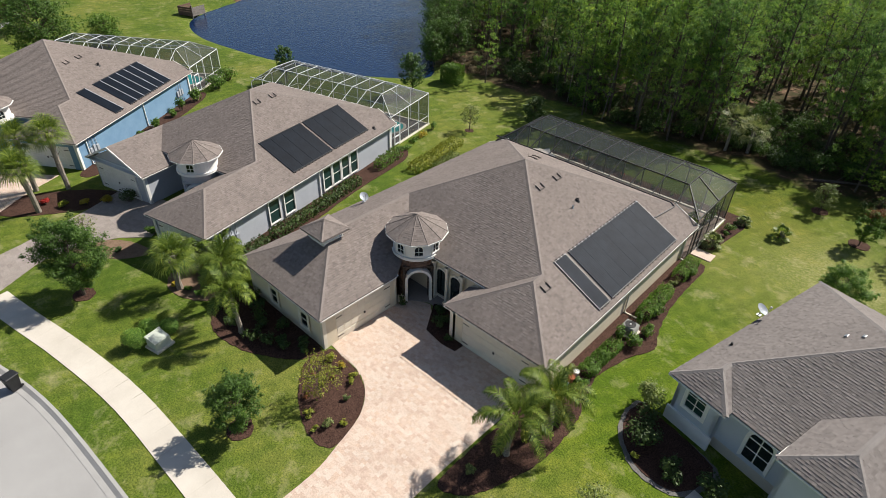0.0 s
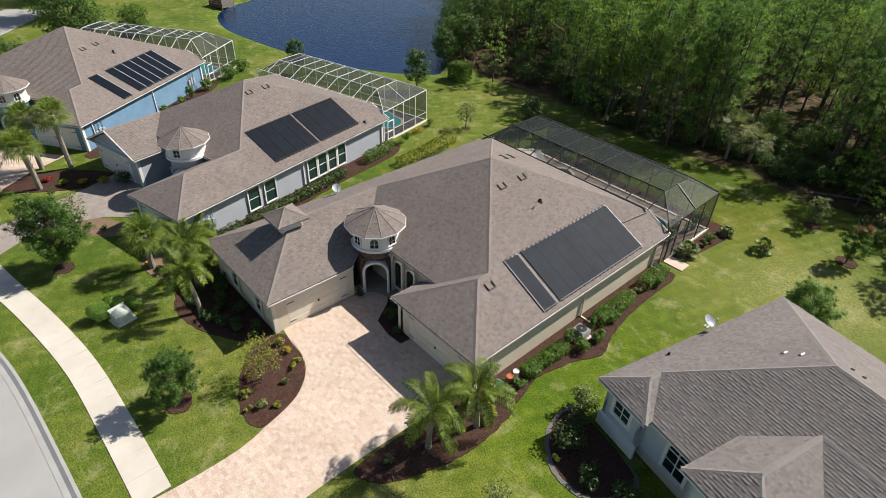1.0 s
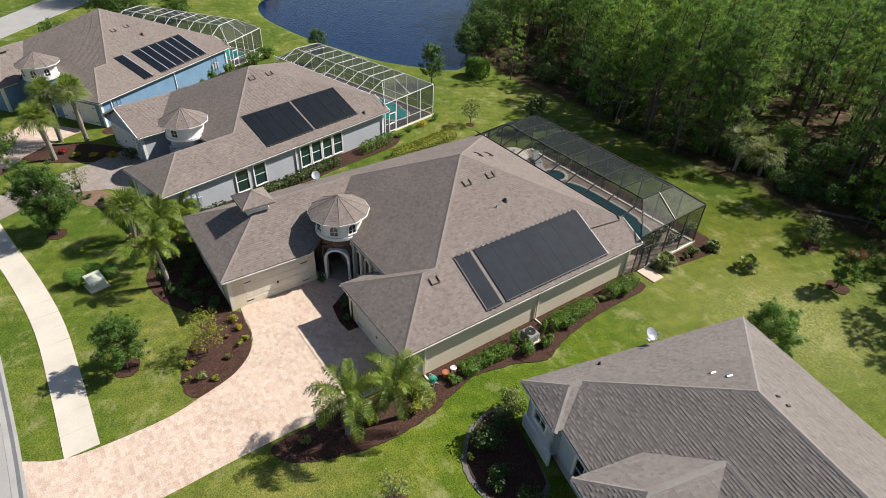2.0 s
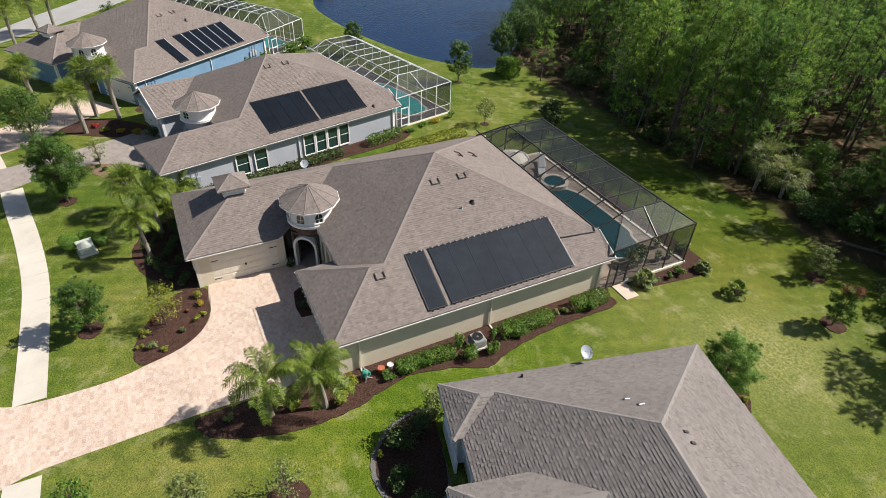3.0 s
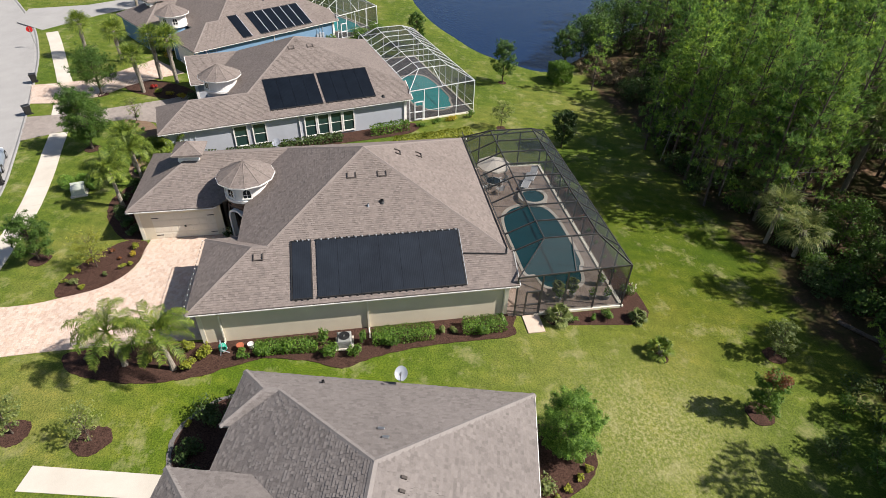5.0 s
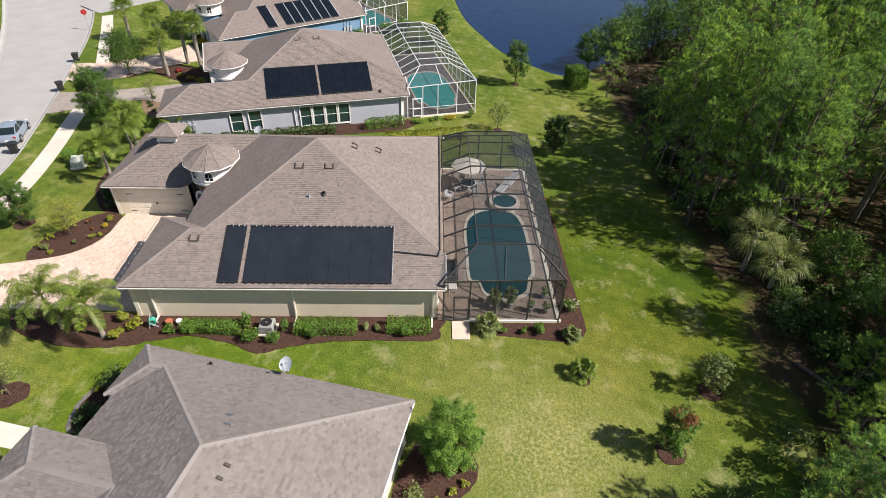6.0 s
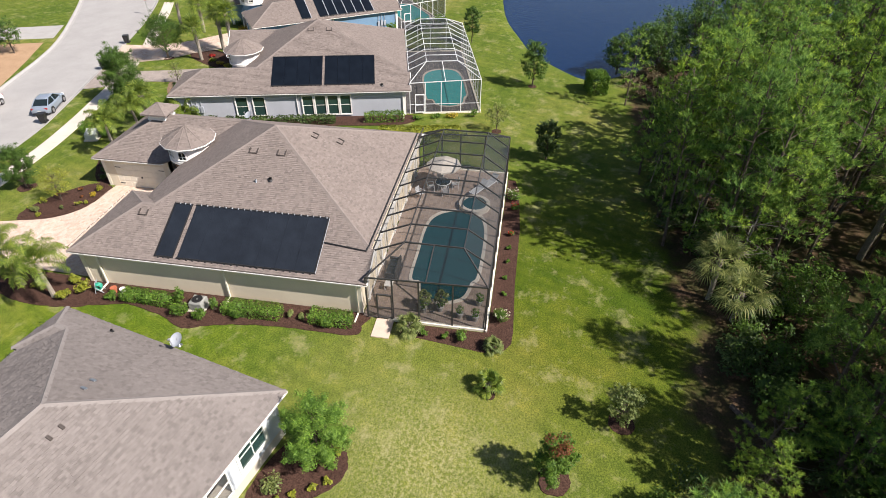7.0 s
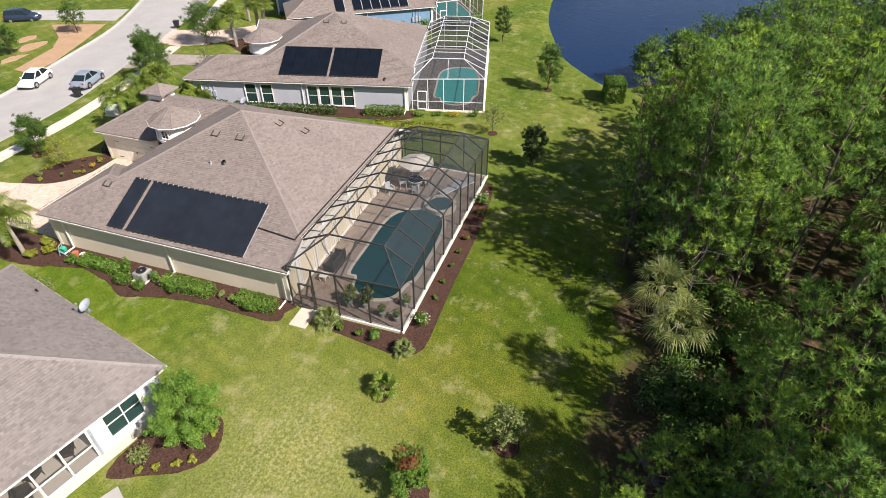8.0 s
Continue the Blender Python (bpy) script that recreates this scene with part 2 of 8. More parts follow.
MULCH_TAN = paint("tan_mulch", (0.13, 0.085, 0.055), (0.24, 0.165, 0.115), 2.5, 0.95, 22, 0.6, 0.1, 0.9)
MULCH = paint("mulch", (0.026, 0.015, 0.011), (0.088, 0.048, 0.036), 1.6, 0.95, 14, 0.75, 0.1, 1.0)
SOLAR_DARK = paint("dark_solar_absorber", (0.003, 0.005, 0.009), (0.007, 0.011, 0.018), 1.2, 0.5, 50, 0.25, 0.1, 0.15)
SOLAR = paint("solar_absorber", (0.008, 0.011, 0.017), (0.017, 0.023, 0.033), 0.9, 0.7, 50, 0.25, 0.16, 0.15)
BLACK = paint("black_plastic", (0.012, 0.012, 0.013), (0.025, 0.025, 0.026), 3, 0.5, 40, 0.2, 0.4, 0.1)
BRONZE = paint("bronze_aluminium", (0.035, 0.034, 0.033), (0.06, 0.058, 0.056), 2, 0.42, 40, 0.1, 0.4, 0.05, 0.1)
WHITE_ALU = paint("white_aluminium", (0.72, 0.73, 0.74), (0.82, 0.83, 0.84), 2, 0.4, 40, 0.1, 0.4, 0.05)
SCREEN = screen_material("dark_insect_screen", (0.024, 0.034, 0.038), 0.34)
# same mesh as the roof; its darkness at a slant is painted in as opacity
SCREEN_WALL = screen_material("wall_insect_screen", (0.022, 0.03, 0.034), 0.5)
SCREEN_CLEAR = screen_material("fine_porch_screen", (0.05, 0.052, 0.055), 0.22)
SCREEN_PALE = screen_material("pale_insect_screen", (0.035, 0.038, 0.042), 0.46)
POND = water_material("pond_water", (0.004, 0.017, 0.055), 0.12, 1.3, 0.6)
POOL_WATER = water_material("pool_water", (0.004, 0.052, 0.064), 0.06, 3.0, 0.12)
POOL_AQUA = water_material("aqua_pool_water", (0.05, 0.36, 0.35), 0.06, 3.0, 0.12)
GLASS = material("window_glass", (0.012, 0.02, 0.022), 0.05, 0, 0.6)
GREEN_GLASS = material("shaded_window_glass", (0.022, 0.05, 0.045), 0.08, 0, 0.6)
STONE = island_paint("ledge_stone", [(0.1, 0.06, 0.045), (0.17, 0.1, 0.075), (0.24, 0.16, 0.12), (0.13, 0.09, 0.075)], 0.85, 14)
STONE_PALE = island_paint("pale_ledge_stone", [(0.3, 0.25, 0.2), (0.42, 0.37, 0.31), (0.5, 0.45, 0.38)], 0.85, 14)
MORTAR = paint("mortar", (0.07, 0.05, 0.04), (0.11, 0.08, 0.065), 5, 0.95)
BARK = paint("bark", (0.06, 0.045, 0.034), (0.15, 0.12, 0.095), 2.5, 0.95, 14, 0.5, 0.1, 0.8)
PINE_BARK = paint("pine_bark", (0.06, 0.045, 0.037), (0.15, 0.12, 0.1), 2.0, 0.95, 10, 0.5, 0.1, 0.8)
PALM_BARK = paint("palm_bark", (0.16, 0.135, 0.11), (0.34, 0.3, 0.25), 3.0, 0.95, 16, 0.5, 0.1, 0.8)
DEAD_WOOD = paint("grey_dead_wood", (0.13, 0.115, 0.1), (0.26, 0.235, 0.21), 3.0, 0.95, 16, 0.4)
OAK_LEAF = leaf_paint("oak_leaf", (0.038, 0.088, 0.014), (0.118, 0.215, 0.034))
SHRUB_LEAF = leaf_paint("shrub_leaf", (0.05, 0.12, 0.015), (0.17, 0.29, 0.04))
BRIGHT_LEAF = leaf_paint("bright_laurel_leaf", (0.06, 0.15, 0.018), (0.23, 0.38, 0.06))
LIME_LEAF = leaf_paint("lime_leaf", (0.15, 0.19, 0.02), (0.36, 0.38, 0.05))
PALE_LEAF = leaf_paint("pale_leaf", (0.11, 0.16, 0.045), (0.27, 0.31, 0.11))
DARK_LEAF = leaf_paint("dark_leaf", (0.035, 0.068, 0.018), (0.105, 0.165, 0.045))
RED_LEAF = leaf_paint("red_leaf", (0.12, 0.05, 0.02), (0.26, 0.1, 0.04))
GOLD_LEAF = leaf_paint("gold_leaf", (0.3, 0.24, 0.02), (0.55, 0.42, 0.04))
PALM_LEAF = leaf_paint("palm_leaf", (0.06, 0.122, 0.015), (0.3, 0.37, 0.062), 0.5)
SABAL_LEAF = leaf_paint("sabal_leaf", (0.085, 0.125, 0.035), (0.33, 0.36, 0.13), 0.5)
PINE_LEAF = leaf_paint("pine_needles", (0.088, 0.196, 0.045), (0.315, 0.51, 0.112), 0.6, 0.3, 0.46, 0.25, 1.9)
_tone = ramp(PINE_LEAF, PINE_LEAF.node_tree.nodes.new("ShaderNodeObjectInfo").outputs["Random"], (0.0, (0.72, 0.8, 0.95)), (0.45, (1.0, 1.0, 1.0)), (0.8, (1.15, 1.06, 0.9)), (1.0, (1.32, 1.12, 0.8)))
_leafy = mix(PINE_LEAF, 1.0, bsdf(PINE_LEAF).inputs["Base Color"].links[0].from_socket, _tone, "MULTIPLY")
link(PINE_LEAF, _leafy, bsdf(PINE_LEAF).inputs["Base Color"])
link(PINE_LEAF, _leafy, next(n for n in PINE_LEAF.node_tree.nodes if n.type == "BSDF_TRANSLUCENT").inputs["Color"])
DRY_LEAF = leaf_paint("dry_brush", (0.16, 0.12, 0.07), (0.36, 0.3, 0.19))
FLOWER = leaf_paint("white_flower", (0.6, 0.58, 0.5), (0.8, 0.78, 0.74))
RED_FLOWER = leaf_paint("red_flower", (0.35, 0.02, 0.02), (0.5, 0.05, 0.04))
STEEL = material("galvanised_steel", (0.5, 0.5, 0.5), 0.35, 0.9)
DISH = paint("dish_paint", (0.3, 0.325, 0.36), (0.38, 0.405, 0.44), 2, 0.4, 40, 0.1)


# ---- building blocks ----
class Mesh:
    """Gathers points and faces for one mesh."""

    def __init__(self):
        self.v, self.f = [], []

    def add(self, points, faces):
        n = len(self.v)
        self.v.extend(tuple(p) for p in points)
        self.f.extend(tuple(i + n for i in f) for f in faces)
        return self

    def box(self, x0, y0, z0, x1, y1, z1, m=None):
        p = [Vector(q) for q in ((x0, y0, z0), (x1, y0, z0), (x1, y1, z0), (x0, y1, z0), (x0, y0, z1), (x1, y0, z1), (x1, y1, z1), (x0, y1, z1))]
        if m is not None:
            p = [m @ q for q in p]
        return self.add(p, ((0, 3, 2, 1), (4, 5, 6, 7), (0, 1, 5, 4), (1, 2, 6, 5), (2, 3, 7, 6), (3, 0, 4, 7)))

    def soft_box(self, x0, y0, z0, x1, y1, z1, r=0.03, m=None):
        """A box whose upper edges and corners are chamfered."""
        lo = [(x0 + r, y0), (x1 - r, y0), (x1, y0 + r), (x1, y1 - r), (x1 - r, y1), (x0 + r, y1), (x0, y1 - r), (x0, y0 + r)]
        hi = [(x0 + r, y0 + r), (x1 - r, y0 + r), (x1 - r, y0 + r), (x1 - r, y1 - r), (x1 - r, y1 - r), (x0 + r, y1 - r), (x0 + r, y1 - r), (x0 + r, y0 + r)]
        p = [Vector((x, y, z0)) for x, y in lo] + [Vector((x, y, z1 - r)) for x, y in lo] + [Vector((x, y, z1)) for x, y in hi]
        if m is not None:
            p = [m @ q for q in p]
        f = [tuple(reversed(range(8))), tuple(range(16, 24))]
        for k in (0, 8):
            f += [(k + i, k + (i + 1) % 8, k + 8 + (i + 1) % 8, k + 8 + i) for i in range(8)]
        return self.add(p, f)

    def prism(self, poly, z0, z1):
        n = len(poly)
        p = [(x, y, z0) for x, y in poly] + [(x, y, z1) for x, y in poly]
        f = [tuple(reversed(range(n))), tuple(range(n, 2 * n))] + [(i, (i + 1) % n, n + (i + 1) % n, n + i) for i in range(n)]
        return self.add(p, f)

    def slab(self, pts, thick):
        """A plate: the outline pts is its top, the underside lies thick below."""
        n = len(pts)
        p = [tuple(q) for q in pts] + [(q[0], q[1], q[2] - thick) for q in pts]
        f = [tuple(range(n)), tuple(reversed(range(n, 2 * n)))] + [(i, n + i, n + (i + 1) % n, (i + 1) % n) for i in range(n)]
        return self.add(p, f)

    def tube(self, a, b, r0, r1=None, n=8, caps=True):
        a, b, r1 = Vector(a), Vector(b), r0 if r1 is None else r1
        d = (b - a).normalized()
        u = d.orthogonal().normalized()
        w = d.cross(u)
        p = []
        for c, r in ((a, r0), (b, r1)):
            p += [c + r * (math.cos(2 * math.pi * i / n) * u + math.sin(2 * math.pi * i / n) * w) for i in range(n)]
        f = [(i, (i + 1) % n, n + (i + 1) % n, n + i) for i in range(n)]
        if caps:
            f += [tuple(reversed(range(n))), tuple(range(n, 2 * n))]
        return self.add(p, f)

    def beam(self, a, b, w, h):
        """A rectangular bar from a to b, w wide and h high."""
        a, b = Vector(a), Vector(b)
        d = (b - a).normalized()
        side = d.cross(Vector((0, 0, 1)))
        side = Vector((1, 0, 0)) if side.length < 0.05 else side.normalized()
        up = side.cross(d)
        p = [c + sx * side * w / 2 + sz * up * h / 2 for c in (a, b) for sx, sz in ((-1, -1), (1, -1), (1, 1), (-1, 1))]
        return self.add(p, ((0, 1, 2, 3), (7, 6, 5, 4), (0, 4, 5, 1), (1, 5, 6, 2), (2, 6, 7, 3), (3, 7, 4, 0)))

    def ring(self, cx, cy, r0, r1, z0, z1, a0=0.0, a1=360.0, n=24):
        """A curved wall between two radii, from angle a0 to a1 in degrees."""
        p, f = [], []
        whole = a1 - a0 >= 359.9
        k = n if whole else n + 1
        for i in range(k):
            a = radians(a0 + (a1 - a0) * i / n)
            for r, z in ((r0, z0), (r1, z0), (r1, z1), (r0, z1)):
                p.append((cx + r * math.cos(a), cy + r * math.sin(a), z))
        for i in range(n):
            j = (i + 1) % k
            for s in range(4):
                f.append((4 * i + s, 4 * i + (s + 1) % 4, 4 * j + (s + 1) % 4, 4 * j + s))
        if not whole:
            f += [(0, 3, 2, 1), (4 * n, 4 * n + 1, 4 * n + 2, 4 * n + 3)]
        return self.add(p, f)

    def leaves(self, points, normals, size, slim=0.55):
        """One pointed blade at each point."""
        for p, nrm in zip(points, normals):
            t = nrm.cross(Vector((random.gauss(0, 1), random.gauss(0, 1), random.gauss(0, 1)))).normalized()
            w = nrm.cross(t)
            s = size * random.uniform(0.65, 1.35)
            k = len(self.v)
            self.v += [tuple(p - t * s * 0.5), tuple(p + w * s * slim * 0.5), tuple(p + t * s * 0.5), tuple(p - w * s * slim * 0.5)]
            self.f.append((k, k + 1, k + 2, k + 3))
        return self

    def blob(self, c, r, count, size, slim=0.55, shell=0.55, flat=None):
        """Leaves spread through an ellipsoid, denser towards its surface."""
        c = Vector(c)
        r = Vector(r) if not isinstance(r, (int, float)) else Vector((r, r, r))
        pts, nrm = [], []
        for _ in range(count):
            d = Vector((random.gauss(0, 1), random.gauss(0, 1), random.gauss(0, 1))).normalized()
            k = shell + (1 - shell) * random.random()
            pts.append(c + Vector((d.x * r.x, d.y * r.y, d.z * r.z)) * k)
            nrm.append((d + Vector((random.gauss(0, 0.5), random.gauss(0, 0.5), random.gauss(0.75, 0.5)))).normalized())
        return self.leaves(pts, nrm, size, slim)

    def made(self, name="mesh"):
        me = bpy.data.meshes.new(name)
        me.from_pydata(self.v, [], self.f)
        me.update()
        return me


def part(name, mesh, mat, parent=None, label="", smooth=False):
    """Links a Mesh (or mesh data) as one object under a thing or a part."""
    me = mesh.made(name) if isinstance(mesh, Mesh) else mesh
    if not me.materials:
        me.materials.append(mat)
    if smooth:
        me.polygons.foreach_set("use_smooth", [True] * len(me.polygons))
    ob = new(name, me)
    if parent is not None:
        ob.parent = parent
    if label:
        tagged(ob, label)
    return ob


def thing(name, label, category, m=None, group="", kind=""):
    """An Empty at the base of a thing that carries its parts."""
    ob = new(name)
    ob.empty_display_size = 0.2
    if m is not None:
        ob.matrix_world = m
    return tagged(ob, label, category, group, kind)


def solid(name, mesh, mat, label, category, group="", kind="", m=None, smooth=False):
    ob = part(name, mesh, mat, smooth=smooth)
    if m is not None:
        ob.matrix_world = m
    return tagged(ob, label, category, group, kind)


def smooth_line(pts, steps=8):
    """A smooth curve through the points."""
    p = [Vector(q) for q in pts]
    p = [2 * p[0] - p[1]] + p + [2 * p[-1] - p[-2]]
    out = []
    for i in range(1, len(p) - 2):
        for s in range(steps):
            t = s / steps
            a, b, c, d = p[i - 1], p[i], p[i + 1], p[i + 2]
            out.append(0.5 * (2 * b + (c - a) * t + (2 * a - 5 * b + 4 * c - d) * t * t + (3 * b - a - 3 * c + d) * t ** 3))
    return out + [p[-2]]


def closed_curve(pts, steps=6):
    n = len(pts)
    p = [Vector(q) for q in pts]
    out = []
    for i in range(n):
        a, b, c, d = p[i - 1], p[i], p[(i + 1) % n], p[(i + 2) % n]
        for s in range(steps):
            t = s / steps
            out.append(0.5 * (2 * b + (c - a) * t + (2 * a - 5 * b + 4 * c - d) * t * t + (3 * b - a - 3 * c + d) * t ** 3))
    return [(q.x, q.y) for q in out]


def inside(poly, px, py):
    """Which of the points lie in the polygon (arrays)."""
    r = np.zeros(px.shape, bool)
    n = len(poly)
    for i in range(n):
        (x0, y0), (x1, y1) = poly[i], poly[(i + 1) % n]
        if y0 == y1:
            continue
        c = ((y0 > py) != (y1 > py)) & (px < (x1 - x0) * (py - y0) / (y1 - y0) + x0)
        r ^= c
    return r


def far_from(poly, px, py, closed=True):
    """Distance of the points to the outline."""
    d = np.full(px.shape, 1e9)
    n = len(poly)
    for i in range(n if closed else n - 1):
        (x0, y0), (x1, y1) = poly[i][:2], poly[(i + 1) % n][:2]
        dx, dy = x1 - x0, y1 - y0
        t = np.clip(((px - x0) * dx + (py - y0) * dy) / max(1e-9, dx * dx + dy * dy), 0, 1)
        d = np.minimum(d, np.hypot(px - x0 - t * dx, py - y0 - t * dy))
    return d


def crossings(poly, v):
    """Where the line at height v enters and leaves a polygon of (u, v)."""
    out = []
    n = len(poly)
    for i in range(n):
        (u0, v0), (u1, v1) = poly[i], poly[(i + 1) % n]
        if (v0 > v) != (v1 > v):
            out.append(u0 + (v - v0) / (v1 - v0) * (u1 - u0))
    return sorted(out)


def tiled(mesh, pts, course, widths, gap=0.004, lift=0.016, back=0.004, rng=None, front=True, pick=None):
    """Lays rows of pieces on a flat outline: each is a plate whose lower edge stands proud."""
    rng = rng or random
    p = [Vector(q) for q in pts]
    nrm = Vector((0, 0, 0))
    for i in range(1, len(p) - 1):
        nrm += (p[i] - p[0]).cross(p[i + 1] - p[0])
    nrm.normalize()
    if nrm.z < 0:
        nrm = -nrm
    u = Vector((0, 0, 1)).cross(nrm)
    u = Vector((1, 0, 0)) if u.length < 1e-4 else u.normalized()
    v = nrm.cross(u)
    o = p[0]
    flat = [((q - o).dot(u), (q - o).dot(v)) for q in p]
    lo, hi = min(q[1] for q in flat), max(q[1] for q in flat)
    rows = int(math.ceil((hi - lo) / course))
    for r in range(rows):
        v0, v1 = lo + r * course, min(hi, lo + (r + 1) * course)
        e = (v1 - v0) * 0.02
        c0, c1, cm = crossings(flat, v0 + e), crossings(flat, v1 - e), crossings(flat, (v0 + v1) / 2)
        for k in range(0, len(cm) - 1, 2):
            ok = len(c0) == len(cm) == len(c1)
            a0, b0 = (c0[k], c0[k + 1]) if ok else (cm[k], cm[k + 1])
            a1, b1 = (c1[k], c1[k + 1]) if ok else (cm[k], cm[k + 1])
            if b0 - a0 < 0.01 and b1 - a1 < 0.01:
                continue
            s = min(a0, a1) - rng.uniform(0, widths[1])
            stop = max(b0, b1)
            while s < stop:
                w = rng.uniform(*widths)
                x = [max(s, a0), min(s + w - gap, b0), min(s + w - gap, b1), max(s, a1)]
                s += w
                if x[1] - x[0] < 0.01 or x[2] - x[3] < -0.001:
                    if x[2] - x[3] < 0.01:
                        continue
                    x[0] = x[1] = (x[0] + x[1]) / 2
                x[2] = max(x[2], x[3])
                h = lift * (rng.uniform(1.0, 1.3) if rng.random() < 0.45 else rng.uniform(0.35, 0.6))
                q = [o + u * x[0] + v * (v0 + gap) + nrm * h, o + u * x[1] + v * (v0 + gap) + nrm * h, o + u * x[2] + v * v1 + nrm * back, o + u * x[3] + v * v1 + nrm * back]
                if pick and pick(sum(q, Vector()) / 4, q, nrm, h):
                    continue
                n = len(mesh.v)
                mesh.v += [tuple(t) for t in q]
                mesh.f.append((n, n + 1, n + 2, n + 3))
                if front:
                    mesh.v += [tuple(q[0] - nrm * h), tuple(q[1] - nrm * h)]
                    mesh.f.append((n + 4, n + 5, n + 1, n))
    return mesh


def picker(name, mat, parent, where, most=300):
    """Makes the pieces within a stretch into objects of their own."""
    made = [0]

    def pick(c, q, nrm, h):
        if made[0] >= most or not where(c):
            return False
        made[0] += 1
        low = [t - nrm * (h + 0.004) for t in q]
        m = Mesh().add([t - c for t in q] + [t - c for t in low], [(0, 1, 2, 3), (4, 5, 1, 0), (5, 6, 2, 1), (6, 7, 3, 2), (7, 4, 0, 3)])
        ob = part(name, m, mat, parent)
        ob.location = c
        return True

    return pick


# ---- ground, pond, road ----
POND_LINE = closed_curve([(-29.6, 40.6), (-33.0, 36.8), (-38, 33.4), (-44, 31.4), (-50, 29.6), (-57, 28.4), (-66, 27.8), (-74, 29.8), (-79, 34), (-84, 44), (-92, 62), (-98, 90), (-92, 108), (-78, 100), (-66, 84), (-52, 66), (-40, 53), (-32.6, 45)], 4)
KERB_NEAR = [(q.x, q.y) for q in smooth_line([(62, -26, 0), (46, -19, 0), (33, -15.2, 0), (21, -13.2, 0), (11, -12.55, 0), (2, -12.75, 0), (-6, -13.35, 0), (-12.4, -14.8, 0), (-20, -16.8, 0), (-30, -19.6, 0), (-42, -23.4, 0), (-56, -29.5, 0), (-78, -42, 0)], 5)]
KERB_FAR = [(q.x, q.y) for q in smooth_line([(62, -36, 0), (42, -27, 0), (20, -22, 0), (6, -21.2, 0), (-5.3, -22.4, 0), (-15.2, -25, 0), (-28, -28.6, 0), (-41, -35, 0), (-55, -43, 0), (-78, -57, 0)], 6)]
ROAD_POLY = KERB_NEAR + KERB_FAR[::-1]


def make_ground():
    xs = np.r_[-2000, -700, -300, -180, np.arange(-140, -80, 2.0), np.arange(-80, 40, 1.0), np.arange(40, 80, 2.0), 120, 200, 500, 2000]
    ys = np.r_[-2000, -600, -250, -120, np.arange(-70, 56, 1.0), np.arange(56, 150, 2.5), 200, 350, 800, 2000]
    gx, gy = np.meshgrid(xs, ys)
    h = np.zeros(gx.shape)
    d = far_from(POND_LINE, gx, gy)
    d = np.where(inside(POND_LINE, gx, gy), -d, d)
    t = np.clip((2.5 - d) / 8.0, 0, 1)
    h -= 1.9 * t * t * (3 - 2 * t)
    r = inside(ROAD_POLY, gx, gy) 
    h = np.where(r, -0.4, h)
    wild = np.clip((gy - FOREST_Y - 3) / 6, 0, 1)
    bumps = np.array([noise.noise((x * 0.35, y * 0.35, 0.0)) for x, y in zip(gx.ravel(), gy.ravel())]).reshape(gx.shape)
    h += wild * 0.25 * bumps
    nx, ny = len(xs), len(ys)
    verts = np.stack([gx.ravel(), gy.ravel(), h.ravel()], 1)
    i = np.arange(nx * (ny - 1)).reshape(ny - 1, nx)[:, :-1].ravel()
    faces = np.stack([i, i + 1, i + nx + 1, i + nx], 1)
    me = bpy.data.meshes.new("ground")
    me.from_pydata(verts.tolist(), [], faces.tolist())
    me.polygons.foreach_set("use_smooth", [True] * len(me.polygons))
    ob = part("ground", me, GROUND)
    tagged(ob, "mown green lawn running into leaf litter under the pines", "lawn", kind="structure")


make_ground()
solid("water", Mesh().add([(-62 + 1.06 * (x + 62), 62 + 1.07 * (y - 62), -0.42) for x, y in POND_LINE], [tuple(range(len(POND_LINE)))]), POND, "dark blue pond water with fine ripples", "pond", kind="structure")


def strip(line, profile):
    """Sweeps a cross-section of (sideways, up) along a line of (x, y); sideways is to the right of the way."""
    m = Mesh()
    n, k = len(line), len(profile)
    for i in range(n):
        a, b = Vector(line[max(0, i - 1)]), Vector(line[min(n - 1, i + 1)])
        d = (b - a).normalized()
        s = Vector((d.y, -d.x))
        for off, z in profile:
            m.v.append((line[i][0] + s.x * off, line[i][1] + s.y * off, z))
    for i in range(n - 1):
        for j in range(k):
            m.f.append((i * k + j, (i + 1) * k + j, (i + 1) * k + (j + 1) % k, i * k + (j + 1) % k))
    m.f += [tuple(range(k))[::-1], tuple((n - 1) * k + j for j in range(k))]
    return m


road = solid("road", Mesh().slab([(x, y, -0.12) for x, y in ROAD_POLY], 0.2), ROAD, "pale worn asphalt street", "road", kind="structure")
KERB_PROFILE = [(-0.55, -0.3), (-0.55, -0.105), (-0.28, -0.09), (-0.08, 0.03), (0.08, 0.035), (0.08, -0.3)]
solid("kerb", strip(KERB_NEAR, KERB_PROFILE), KERB, "rolled concrete kerb along the street", "kerb", kind="structure")
for line, way in ((KERB_NEAR, 1), (KERB_FAR, -1)):
    solid("verge", strip(line, [(way * a, z) for a, z in ((0.06, -0.2), (0.06, 0.016), (1.75, 0.006), (1.75, -0.2))]), GROUND, "strip of mown grass behind the kerb", "verge", kind="structure")
solid("kerb", strip(KERB_FAR, [(-a, z) for a, z in KERB_PROFILE]), KERB, "rolled concrete kerb along the street", "kerb", kind="structure")


